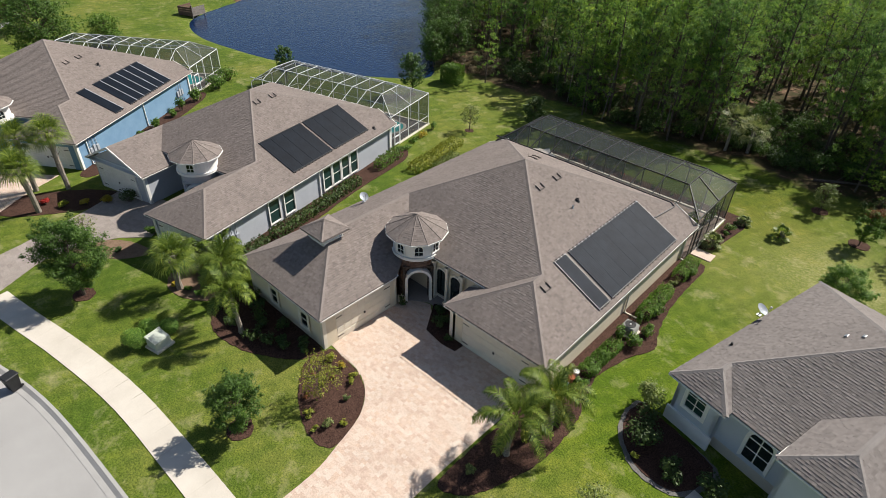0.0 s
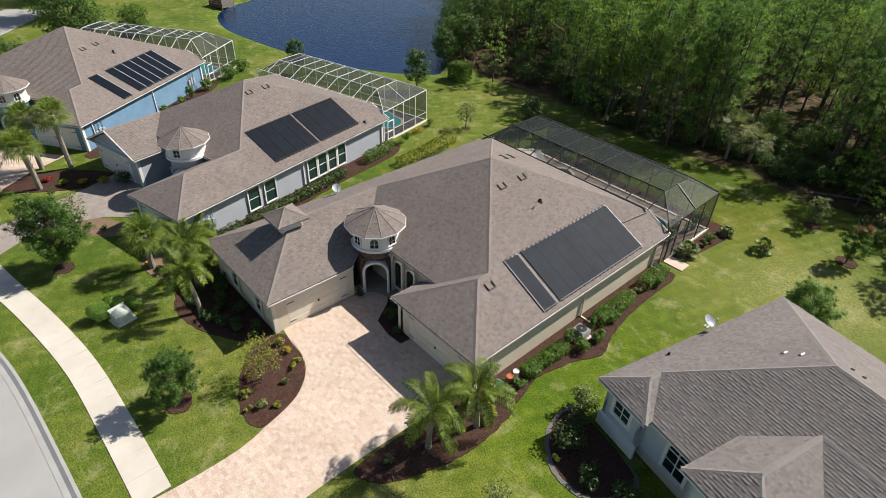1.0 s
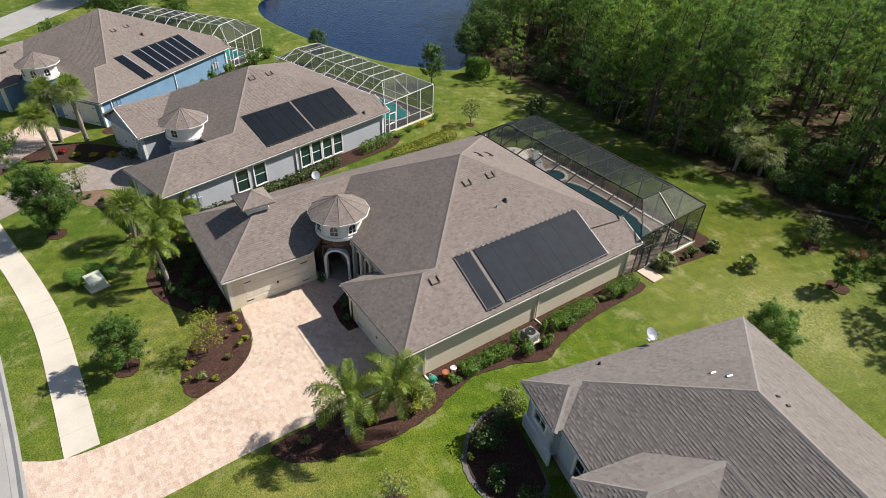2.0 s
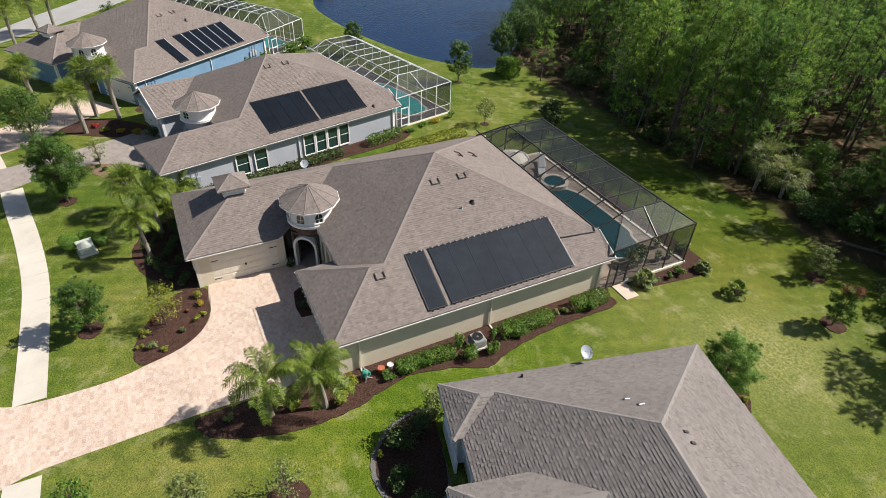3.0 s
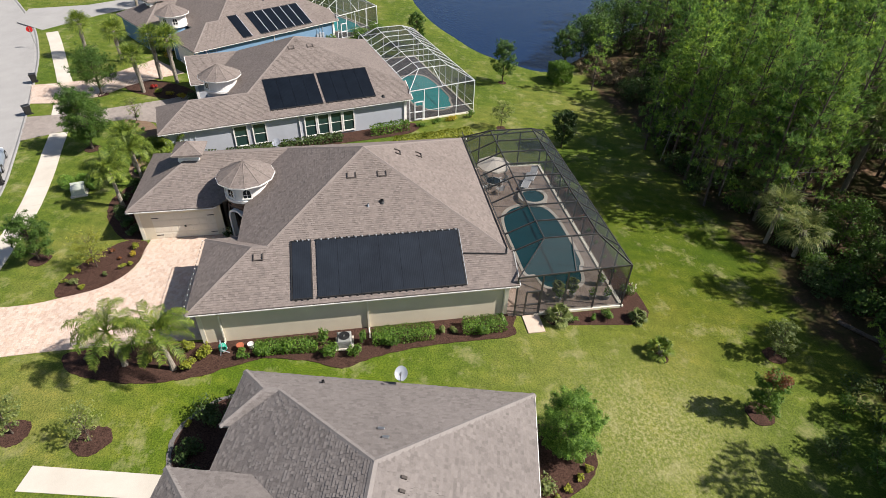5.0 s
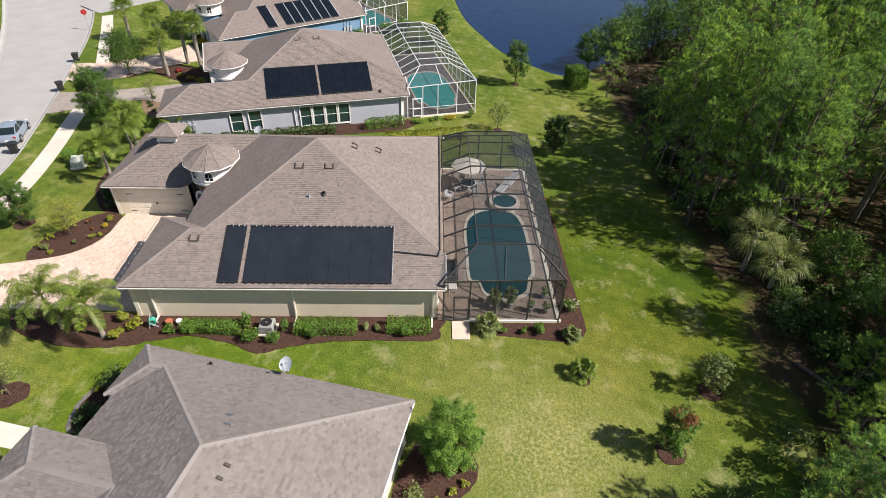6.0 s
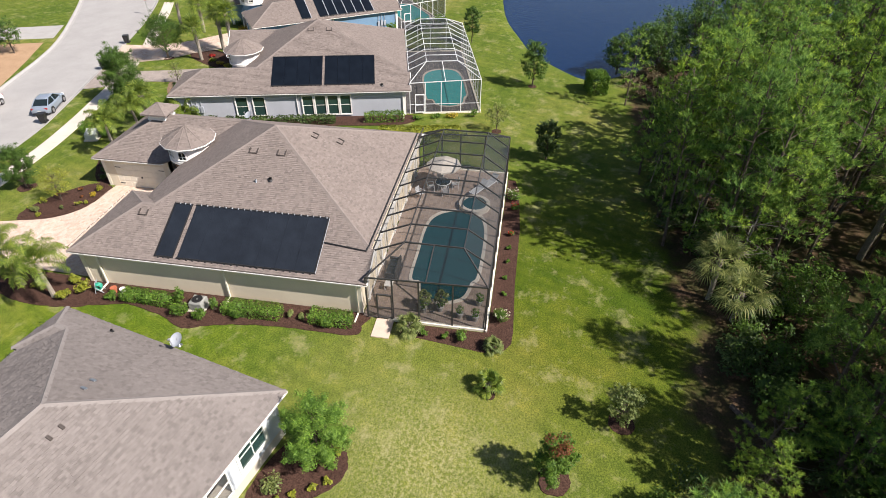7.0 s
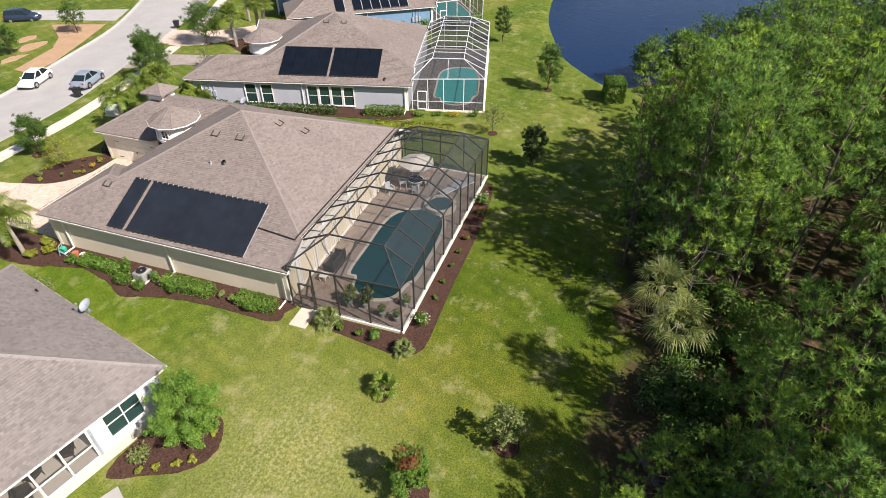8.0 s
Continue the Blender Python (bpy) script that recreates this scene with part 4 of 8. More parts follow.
def solar_field(p, spans, low, high, m=None, rails=False, label="black solar pool-heating panel lying on the shingles"):
    """Solar absorbers side by side on the east roof; low and high are distances of their edges from the eave line."""
    e, xe = p["eave"], p["xe"]
    for y0, y1 in spans:
        t = thing("solar_collector", label, "solar panel", m, "solar panels")
        u = Vector((-1, 0, SLOPE)).normalized()
        n = Vector((SLOPE, 0, 1)).normalized()
        o = Vector((xe, 0, e))
        base = Matrix(((0, u.x, n.x, o.x), (1, u.y, n.y, o.y), (0, u.z, n.z, o.z), (0, 0, 0, 1)))
        a = Mesh()
        k = 2 * max(6, int((y1 - y0) / 0.11)) + 1
        for v in (low + 0.04, high - 0.04):
            for i in range(k):
                a.v.append(tuple(base @ Vector((y0 + 0.005 + (y1 - y0 - 0.01) * i / (k - 1), v, 0.075 if i % 2 else 0.0725))))
            a.v += [tuple(base @ Vector((y1 - 0.005, v, 0.03))), tuple(base @ Vector((y0 + 0.005, v, 0.03)))]
        n = k + 2
        a.f += [(i, (i + 1) % n, n + (i + 1) % n, n + i) for i in range(n)] + [tuple(range(n))[::-1], tuple(range(n, 2 * n))]
        part("absorber", a, SOLAR if m is None else SOLAR_DARK, t)
        if rails:
            part("edge_rail", Mesh().beam(base @ Vector((y1 + 0.06, low, 0.05)), base @ Vector((y1 + 0.06, high, 0.05)), 0.07, 0.05), DISH, t)
        for v in (low, high):
            h = Mesh().tube(base @ Vector((y0 - 0.02, v, 0.075)), base @ Vector((y1 + 0.02, v, 0.075)), 0.045, 0.045, 8)
            part("header_pipe", h, BLACK, t)
        for q in (y0 + 0.2, (y0 + y1) / 2, y1 - 0.2):
            part("clamp", Mesh().soft_box(q - 0.05, low - 0.11, 0.02, q + 0.05, low + 0.02, 0.1, 0.03, base), BLACK, t)
            if m is None:
                part("clamp", Mesh().soft_box(q - 0.04, high - 0.03, 0.02, q + 0.04, high + 0.1, 0.13, 0.03, base), BLACK, t)
                # small pale blocks dotted along the top header
                part("clip", Mesh().soft_box(q + 0.09, high - 0.05, 0.04, q + 0.17, high + 0.05, 0.125, 0.02, base), DISH, t, "small pale block on the top header pipe")
    if m is None:
        # hold-down straps along the outer edges of the field
        for q in (spans[0][0] - 0.05, spans[0][1] + 0.04, spans[-1][1] + 0.05):
            part("edge_strap", Mesh().beam(base @ Vector((q, low - 0.04, 0.06)), base @ Vector((q, high + 0.05, 0.06)), 0.07, 0.05), BLACK, t)
        part("edge_trim", Mesh().beam(base @ Vector((spans[-1][1] + 0.105, low, 0.055)), base @ Vector((spans[-1][1] + 0.105, high, 0.055)), 0.025, 0.03), DISH, t, "pale edge strip")


def build_house(name, label, p, m, wall_mat, shingle, cap, stone, facing, tur, brick=True, cup=None, seed=1):
    h = thing(name, label, "house")
    planes, ridges, eaves, rakes = roof_planes(p)
    build_roof(h, planes, ridges, eaves, rakes, shingle, cap, TRIM, seed, None, p.get("gut", 0.32))
    o = 0.42
    z1 = p["eave"] - 0.04
    xw, xe, xg, xi = p["xw"] + o, p["xe"] - 0.4, p["xg"] - o, p["xi"] + o
    ysw, yse, ym, yn = p["y_west"] + o, p["y_east"] + o, p["y_main"] + 1.9, p["y_north"] - 0.3
    gw, ge = p["door_west"], p["door_east"]
    turn = p.get("wall_turn")
    corner = [(xg, turn[1]), (turn[0], turn[1]), (turn[0], ym)] if turn else [(xg, ym)]
    run = [(xw, yn), (xw, ysw), (xg, ysw), *corner, (xi, ym), (xi, yse), (xe, yse), (xe, yn), (xw, yn)]
    holes = []
    if gw:
        holes.append((2, gw[0] - ysw, gw[1] - ysw, 0, 2.2))
    if ge:
        holes.append((4 + len(corner), ge[0] - xi, ge[1] - xi, 0, 2.2))
    made = wall_run(h, run, z1, wall_mat, 0.2, holes)
    if p.get("gable"):
        hw = (xg - xw) / 2
        part("gable_wall", Mesh().add([(xw, ysw, z1), (xg, ysw, z1), (xw + hw, ysw, z1 + SLOPE * hw), (xw, ysw + 0.2, z1), (xg, ysw + 0.2, z1), (xw + hw, ysw + 0.2, z1 + SLOPE * hw)], [(0, 1, 2), (5, 4, 3), (0, 3, 4, 1), (1, 4, 5, 2), (2, 5, 3, 0)]), wall_mat, h)
        part("gable_band", Mesh().box(xw - 0.05, ysw - 0.05, z1 - 0.12, xg + 0.05, ysw, z1 + 0.08), TRIM, h)
        if p.get("door_front"):
            a, b = p["door_front"]
            garage_door(h, wall_frame((a + b) / 2, ysw - 0.06, 0, -90), b - a, 2.2, TRIM)
            f = Mesh()
            for q in (a - 0.1, b + 0.1):
                f.box(q - 0.1, ysw - 0.08, 0, q + 0.1, ysw, 2.3)
            f.box(a - 0.2, ysw - 0.08, 2.2, b + 0.2, ysw, 2.4)
            part("door_surround", f, TRIM, h)
    soffit = Mesh()
    for pts in ([(p["xw"], p["y_west"]), (p["xg"], p["y_west"]), (p["xg"], p["y_main"] - 0.8), (p["xw"], p["y_main"] - 0.8)], [(p["xi"], p["y_east"]), (p["xe"], p["y_east"]), (p["xe"], ym + 0.1), (p["xi"], ym + 0.1)], [(p["xw"], ym + 0.1), (p["xe"], ym + 0.1), (p["xe"], p["y_north"]), (p["xw"], p["y_north"])]):
        soffit.prism(pts, z1 - 0.06, z1 - 0.01)
    part("soffit", soffit, TRIM, h)
    part("wall", Mesh().box(xg - 0.9, ym, z1 - 0.002, xi + 0.9, ym + 0.2, z1 + 0.72), wall_mat, h)
    if gw:
        garage_door(h, wall_frame(xg, (gw[0] + gw[1]) / 2, 0, 0), gw[1] - gw[0], 2.2, CREAM_TRIM if wall_mat is CREAM else TRIM)
    if ge:
        garage_door(h, wall_frame((ge[0] + ge[1]) / 2, yse, 0, -90), ge[1] - ge[0], 2.2, CREAM_TRIM if wall_mat is CREAM else TRIM)
    # base band and corner pilasters
    for (x, y) in ((xg, ysw), (xe, yse), (xi, yse), (xe, yn)):
        part("corner_pilaster", Mesh().box(x - 0.22, y - 0.03 if y < 20 else y - 0.22, 0, x + 0.03, y + 0.22 if y < 20 else y + 0.03, z1 - 0.05), TRIM if wall_mat is not CREAM else CREAM_TRIM, h)
    if tur:
        turret(h, tur[0], tur[1], facing, wall_mat, stone, shingle, p.get("turret_base", 4.9), 1.05, brick, p.get("lights", 3))
    if cup:
        cupola(h, cup[0], cup[1], cup[2], TRIM, shingle)
    for x in ((xe + 0.03, yse + 1.2), (xe + 0.03, (yse + yn) / 2 + 0.5), (xe + 0.03, yn - 0.3)):
        part("downspout", Mesh().box(x[0], x[1], 0.05, x[0] + 0.09, x[1] + 0.08, z1).beam((x[0] + 0.05, x[1] + 0.04, 0.08), (x[0] + 0.9, x[1] + 0.04, 0.06), 0.09, 0.08), TRIM if wall_mat is not CREAM else CREAM_TRIM, h)
    return h


MAIN = dict(y_court=5.2, wall_turn=(-0.1, 5.75), xw=-6.5, xe=13.5, xg=2.2, xi=6.2, eave=EAVE, y_west=-0.8, y_east=5.3, y_main=6.2, y_north=24.8, z_north=EAVE + 2.2 * SLOPE, door_west=(0.6, 5.0), door_east=(7.4, 12.3))
main_house = build_house("main_house", "cream stucco house with a brown hipped shingle roof", MAIN, None, CREAM, SHINGLE, SHINGLE_CAP, STONE, -40, (1.45, 7.75), True, (-2.3, 3.3, 4.85), 1)
solar_field(MAIN, [(11.35, 12.45)] + [(12.8 + 1.27 * i, 12.8 + 1.27 * i + 1.27) for i in range(7)], 0.36, 4.2)
for vx, vy in ((5.55, 15.3), (5.55, 17.3), (10.5, 9.35)):
    roof_vent(vx, vy, EAVE + SLOPE * (13.5 - vx) + 0.02, 90)
FALL = (10 * SLOPE - 2.2 * SLOPE) / 8.6
for vx, vy in ((1.9, 20.2), (2.6, 18.6)):
    roof_vent(vx, vy, EAVE + 10 * SLOPE - FALL * (vy - 16.2) + 0.02, 180)
pipe = Mesh()
for a, b in (((11.3, 21.85, 3.94), (11.55, 24.6, 3.82)), ((11.55, 24.6, 3.82), (11.2, 24.7, 3.98)), ((11.2, 24.7, 3.98), (-4.2, 24.72, 3.98))):
    pipe.tube(a, b, 0.045, 0.045, 8)
solid("solar_pipe", pipe, BLACK, "black plastic pipe from the solar panels along the rear eave", "pipe")
vent_pipe(7.5, 17.1, EAVE + SLOPE * 6.0 - 0.03, 0.1, 0.16)
lights = thing("string_lights", "string of small white bulbs along the garage eave", "string lights")
part("cable", Mesh().tube((6.3, 5.16, 2.86), (13.4, 5.16, 2.86), 0.012, 0.012, 6), BLACK, lights)
for i in range(15):
    part("bulb", Mesh().tube((6.4 + 0.49 * i, 5.16, 2.8), (6.4 + 0.49 * i, 5.16, 2.88), 0.018, 0.028, 8), TRIM, lights)
vent_pipe(7.75, 16.2, EAVE + SLOPE * 5.75 - 0.03, 0.045, 0.24, DISH)

for x0 in (-3.2, 0.0):
    window(main_house, wall_frame(x0, -0.45, 0.75, -90), 0.75, 1.15, GLASS, CREAM_TRIM, 1, 2, 0.14)


def arched_window(house, m, w, sp, glass, trim):
    """A round-headed window with bars; w is half its width, sp the height where the arch springs."""
    a, g = Mesh(), Mesh()
    inn = [(w, 0)] + [(w * math.cos(radians(t)), sp + w * math.sin(radians(t))) for t in range(0, 181, 15)] + [(-w, 0)]
    out = [(w + 0.17, -0.12)] + [((w + 0.17) * math.cos(radians(t)), sp + (w + 0.17) * math.sin(radians(t))) for t in range(0, 181, 15)] + [(-w - 0.17, -0.12)]
    k = len(inn)
    a.add([m @ Vector((x, -0.1, z)) for x, z in out] + [m @ Vector((x, -0.1, z)) for x, z in inn] + [m @ Vector((x, 0.0, z)) for x, z in out] + [m @ Vector((x, -0.02, z)) for x, z in inn], [(j, j + 1, k + j + 1, k + j) for j in range(k - 1)] + [(2 * k + j, 2 * k + j + 1, j + 1, j) for j in range(k - 1)] + [(k + j, k + j + 1, 3 * k + j + 1, 3 * k + j) for j in range(k - 1)])
    g.add([m @ Vector((x, -0.025, z)) for x, z in inn], [tuple(range(k))])
    win = part("window", a, trim, house, "round-headed window with a white surround")
    part("pane", g, glass, win)
    part("glazing_bar", Mesh().box(-0.025, -0.06, 0, 0.025, -0.02, sp + w, m), trim, win)
    part("glazing_bar", Mesh().box(-w, -0.055, sp - 0.03, w, -0.02, sp + 0.03, m), trim, win)
    part("glazing_bar", Mesh().box(-w, -0.055, sp * 0.5 - 0.02, w, -0.02, sp * 0.5 + 0.02, m), trim, win)
    return win


part("porch_floor", Mesh().prism([(0.0, 5.9), (1.78, 5.9), (2.3, 6.5), (3.2, 7.15), (6.2, 7.15), (6.2, 8.3), (0.0, 9.0)], -0.1, 0.06), PAVER_GREY, main_house, "shaded paver floor of the entry porch")
# rear glass doors, widened and the last one added to stand for porch shade
for x0, w0 in ((10.6, 1.7), (8.2, 2.4), (5.0, 2.8), (1.6, 2.4), (-2.0, 2.8)):
    window(main_house, wall_frame(x0, 24.52, 0.12, 90), w0, 2.1, GLASS, TRIM, 2 if w0 > 2 else 1, 1, 0.1)
# arched porch openings beside the turret
for i, x0 in enumerate((3.5, 4.75)):
    a, g = Mesh(), Mesh()
    m = wall_frame(x0, 8.1, 0.3, -90)
    w, sp = 0.44, 1.75
    inn = [(w, 0)] + [(w * math.cos(radians(t)), sp + w * math.sin(radians(t))) for t in range(0, 181, 15)] + [(-w, 0)]
    out = [(w + 0.14, 0)] + [((w + 0.14) * math.cos(radians(t)), sp + (w + 0.14) * math.sin(radians(t))) for t in range(0, 181, 15)] + [(-w - 0.14, 0)]
    k = len(inn)
    a.add([m @ Vector((x, -0.12, z)) for x, z in out] + [m @ Vector((x, -0.12, z)) for x, z in inn] + [m @ Vector((x, 0.0, z)) for x, z in out] + [m @ Vector((x, -0.02, z)) for x, z in inn], [(j, j + 1, k + j + 1, k + j) for j in range(k - 1)] + [(2 * k + j, 2 * k + j + 1, j + 1, j) for j in range(k - 1)] + [(k + j, k + j + 1, 3 * k + j + 1, 3 * k + j) for j in range(k - 1)])
    a.box(-w - 0.16, -0.14, -0.12, w + 0.16, 0.0, 0.0, m)
    g.add([m @ Vector((x, -0.02, z)) for x, z in inn], [tuple(range(k))])
    win = part("window", a, CREAM_TRIM, main_house, "tall arched window with a cream surround")
    part("pane", g, GLASS, win)
for x0 in (3.0, 4.12, 5.4):
    part("column", Mesh().tube((x0, 7.85, 0), (x0, 7.85, 3.1), 0.12, 0.11, 12).box(x0 - 0.16, 7.69, 0, x0 + 0.16, 8.01, 0.22).box(x0 - 0.16, 7.69, 2.9, x0 + 0.16, 8.01, 3.1), CREAM_TRIM, main_house)

AT_N = pose(-22.8, -5.7, 0, 0, 0, 13.5)
NORTH = dict(gut=0.24, y_court=7.95, lights=1, turret_base=4.75, gable=True, door_front=(-3.7, 0.9), xw=-4.6, xe=13.5, xg=2.6, xi=7.3, eave=EAVE, y_west=4.7, y_east=1.3, y_main=6.5, y_north=24.8, z_north=EAVE + 2.2 * SLOPE, door_west=None, door_east=(8.0, 12.6))
neighbour = build_house("house", "pale grey stucco house with a brown hipped shingle roof", NORTH, AT_N, WHITE_WALL, SHINGLE, SHINGLE_CAP, STONE, -60, (6.0, 7.6), False, None, 2)
neighbour.matrix_world = AT_N
solar_field(NORTH, [(11.25 + 1.25 * i, 11.25 + 1.25 * i + 1.24) for i in range(4)] + [(16.5 + 1.25 * i, 16.5 + 1.25 * i + 1.24) for i in range(4)], 0.95, 4.75, AT_N)
for y0 in (8.2, 9.9):
    window(neighbour, wall_frame(13.16, y0, 0.4, 0), 1.15, 1.95, GREEN_GLASS, TRIM, 1, 2, 0.07)
for y0 in (14.7, 15.95, 17.2, 18.45):
    window(neighbour, wall_frame(13.16, y0, 0.35, 0), 1.05, 2.0, GREEN_GLASS, TRIM, 1, 2, 0.08)
AT_B = pose(-39.5, -13.1, 0, 0, 0, 34.5)
BLUE = dict(gut=0.24, xw=-8.0, xe=13.0, xg=1.2, xi=5.6, eave=EAVE, y_west=3.4, y_east=4.6, y_main=6.2, y_north=24.8, z_north=EAVE + 2.2 * SLOPE, door_west=None, door_east=(7.0, 11.8))
blue_house = build_house("house", "blue stucco house with a brown hipped shingle roof", BLUE, AT_B, BLUE_WALL, SHINGLE, SHINGLE_CAP, STONE, -60, (3.6, 6.6), False, (-3.5, 7.05, 4.6), 3)
blue_house.matrix_world = AT_B
solar_field(BLUE, [(11.2, 12.4)] + [(13.6 + 1.27 * i, 13.6 + 1.27 * i + 1.13) for i in range(6)], 0.45, 4.4, AT_B, True)
for at, p in ((AT_N, NORTH), (AT_B, BLUE)):
    for vx, vy in ((5.8, 14.9), (5.8, 16.8)):
        roof_vent(vx, vy, EAVE + SLOPE * (p["xe"] - vx) + 0.02, 90, at)
vent_pipe(12.8, 22.2, EAVE + SLOPE * 0.7 - 0.03, 0.1, 0.18, None, AT_N)
vent_pipe(7.5, 17.15, EAVE + SLOPE * 5.5 - 0.03, 0.1, 0.3, None, AT_B)


# near house across the side lawn
AT_R = pose(18.49, 9.25, 0.68, 0, 0, -13.9)


def near_house():
    h = thing("house", "grey stucco house with a grey-brown hipped shingle roof", "house")
    e = 2.6
    xe, yn, ys = 20.0, 14.6, 0.45
    hm = (yn - ys) / 2
    yr = ys + hm
    top, end = (hm, yr, e + SLOPE * hm), (xe - hm, yr, e + SLOPE * hm)
    d = 3.3
    top = (6.3, 7.9, e + 3.15)
    end = (xe - 6.3, 7.9, e + 3.15)
    sp = 3.15 / (7.9 - ys)
    # front wing
    gx0, gx1, gy, ew = 6.05, 10.05, -0.95, e + 0.95
    hg = (gx1 - gx0) / 2
    g0 = (gx0 + hg, gy + hg, ew + SLOPE * hg)
    g1 = (gx0 + hg, ys + (0.95 + SLOPE * hg) / sp, ew + SLOPE * hg)
    yv = ys + 0.95 / sp
    k2 = (1.65, ys + 0.825 / sp, e + 0.825)
    k = (1.65, 1.65, e + 0.825)
    planes = {
        "west": [(0, yn, e), (0, 0, e), k, k2, top],
        "bay_front": [(0, 0, e), (d, 0, e), k],
        "bay_side": [(d, 0, e), (d, ys, e), k2, k],
        "south": [(d, ys, e), (xe, ys, e), end, top, k2],
        "north": [(xe, yn, e), (0, yn, e), top, end],
        "east": [(xe, ys, e), (xe, yn, e), end],
        "wing_west": [(gx0, yv, ew), (gx0, gy, ew), g0, g1],
        "wing_front": [(gx0, gy, ew), (gx1, gy, ew), g0],
        "wing_east": [(gx1, gy, ew), (gx1, yv, ew), g1, g0],
    }
    ridges = [(top, end), (top, (0, yn, e)), (top, k2), (k2, k), (k, (0, 0, e)), (k, (d, 0, e)), (end, (xe, ys, e)), (end, (xe, yn, e)), (g0, g1), (g0, (gx0, gy, ew)), (g0, (gx1, gy, ew)), (g1, (15.5, g1[1], g1[2]))]
    eaves = [((0, 0, e), (d, 0, e)), ((d, ys, e), (gx0 + 0.4, ys, e)), ((gx0, ys - 0.3, ew), (gx0, gy, ew)), ((gx0, gy, ew), (gx1, gy, ew)), ((gx1, gy, ew), (gx1, ys - 0.3, ew)), ((gx1 - 0.4, ys, e), (xe, ys, e)), ((xe, ys, e), (xe, yn, e)), ((xe, yn, e), (0, yn, e)), ((0, yn, e), (0, 0, e))]
    build_roof(h, planes, ridges, eaves, [], SHINGLE_GREY, CAP_GREY, TRIM, 4, (SHINGLE_ONE, 6.5, 9.2, 7.95, 12.0), 0.45)
    o = 0.42
    run = [(o, yn - o), (o, o), (d - o, o), (d - o, ys + o), (xe - o, ys + o), (xe - o, yn - o), (8.0, yn - o), (8.0, yn - 3.0), (4.2, yn - 3.0), (4.2, yn - o), (o, yn - o)]
    wall_run(h, run, e - 0.04, GREYBLUE, 0.2, [(1, 0.65, 1.75, 0.9, 2.3), (9, 0.8, 2.6, 0.5, 2.2)])
    wall_run(h, [(gx0 + o, yv - 0.1), (gx0 + o, gy + o), (gx1 - o, gy + o), (gx1 - o, yv - 0.1)], ew - 0.04, GREYBLUE, 0.2, [])
    window(h, wall_frame(o + 1.2, o, 0.9, -90), 1.1, 1.4, GREEN_GLASS, TRIM, 2, 3, 0.16)
    arched_window(h, wall_frame(4.95, ys + o - 0.02, 0.35, -90), 0.6, 1.35, GLASS, TRIM)
    window(h, wall_frame(4.2 - 1.7, yn - o, 0.5, 90), 1.8, 1.7, GREEN_GLASS, TRIM, 2, 2, 0.14)
    part("plinth", Mesh().box(o - 0.12, o - 0.12, -0.68, d - o + 0.12, o, 0.25).box(o - 0.1, o, -0.68, o, yn - o, 0.1), TRIM, h)
    part("foundation", Mesh().box(o, ys + o + 0.01, -0.7, xe - o, yn - o - 0.01, 0.02).box(gx0 + o, gy + o, -0.7, gx1 - o, ys + o + 0.02, 0.02), CONCRETE, h)
    part("soffit", Mesh().prism([(0, 0), (d, 0), (d, ys), (xe, ys), (xe, yn), (0, yn)], e - 0.1, e - 0.05).prism([(gx0, gy), (gx1, gy), (gx1, yv - 0.05), (gx0, yv - 0.05)], ew - 0.1, ew - 0.05), TRIM, h)
    # screened back porch
    porch = Mesh()
    for x in (4.2, 5.45, 6.7, 8.0):
        porch.box(x - 0.04, yn - o - 0.06, 0, x + 0.04, yn - o + 0.02, e - 0.08)
    porch.box(4.2, yn - o - 0.05, 0.9, 8.0, yn - o + 0.01, 0.98)
    porch.box(4.2, yn - o - 0.05, 0.0, 8.0, yn - o + 0.01, 0.1)
    pf = part("porch_frame", porch, TRIM, h, "white framed screened porch")
    for i in range(3):
        part("screen", Mesh().box(4.24 + 1.27 * i, yn - o - 0.025, 0.1, 5.42 + 1.27 * i, yn - o - 0.015, e - 0.1), SCREEN_CLEAR, pf)
    h.matrix_world = AT_R
    for vx, vy in ((4.15, 7.75), (4.75, 8.05)):
        hood = Mesh().soft_box(-0.08, -0.15, 0, 0.08, 0.15, 0.08, 0.02)
        solid("roof_vent", hood, STEEL, "small bare metal vent hood on the grey shingles", "roof vent", "roof vents", m=AT_R @ pose(vx, vy, e + 0.5 * vx + 0.005, 0, -26.6, 0))
    vent_pipe(0.6, 4.2, e + 0.3, 0.05, 0.16, BLACK, AT_R)
    for vx in (6.55, 7.1):
        lump = Mesh().soft_box(-0.07, -0.13, 0, 0.07, 0.13, 0.07, 0.02)
        solid("roof_vent", lump, VENT, "small brown vent hood on the grey shingles", "roof vent", "roof vents", m=AT_R @ pose(vx, 9.05, e + 0.47 * (yn - 9.05) + 0.01, 0, 0, 180) @ pose(0, 0, 0, math.degrees(math.atan(0.47)), 0, 0))


near_house()


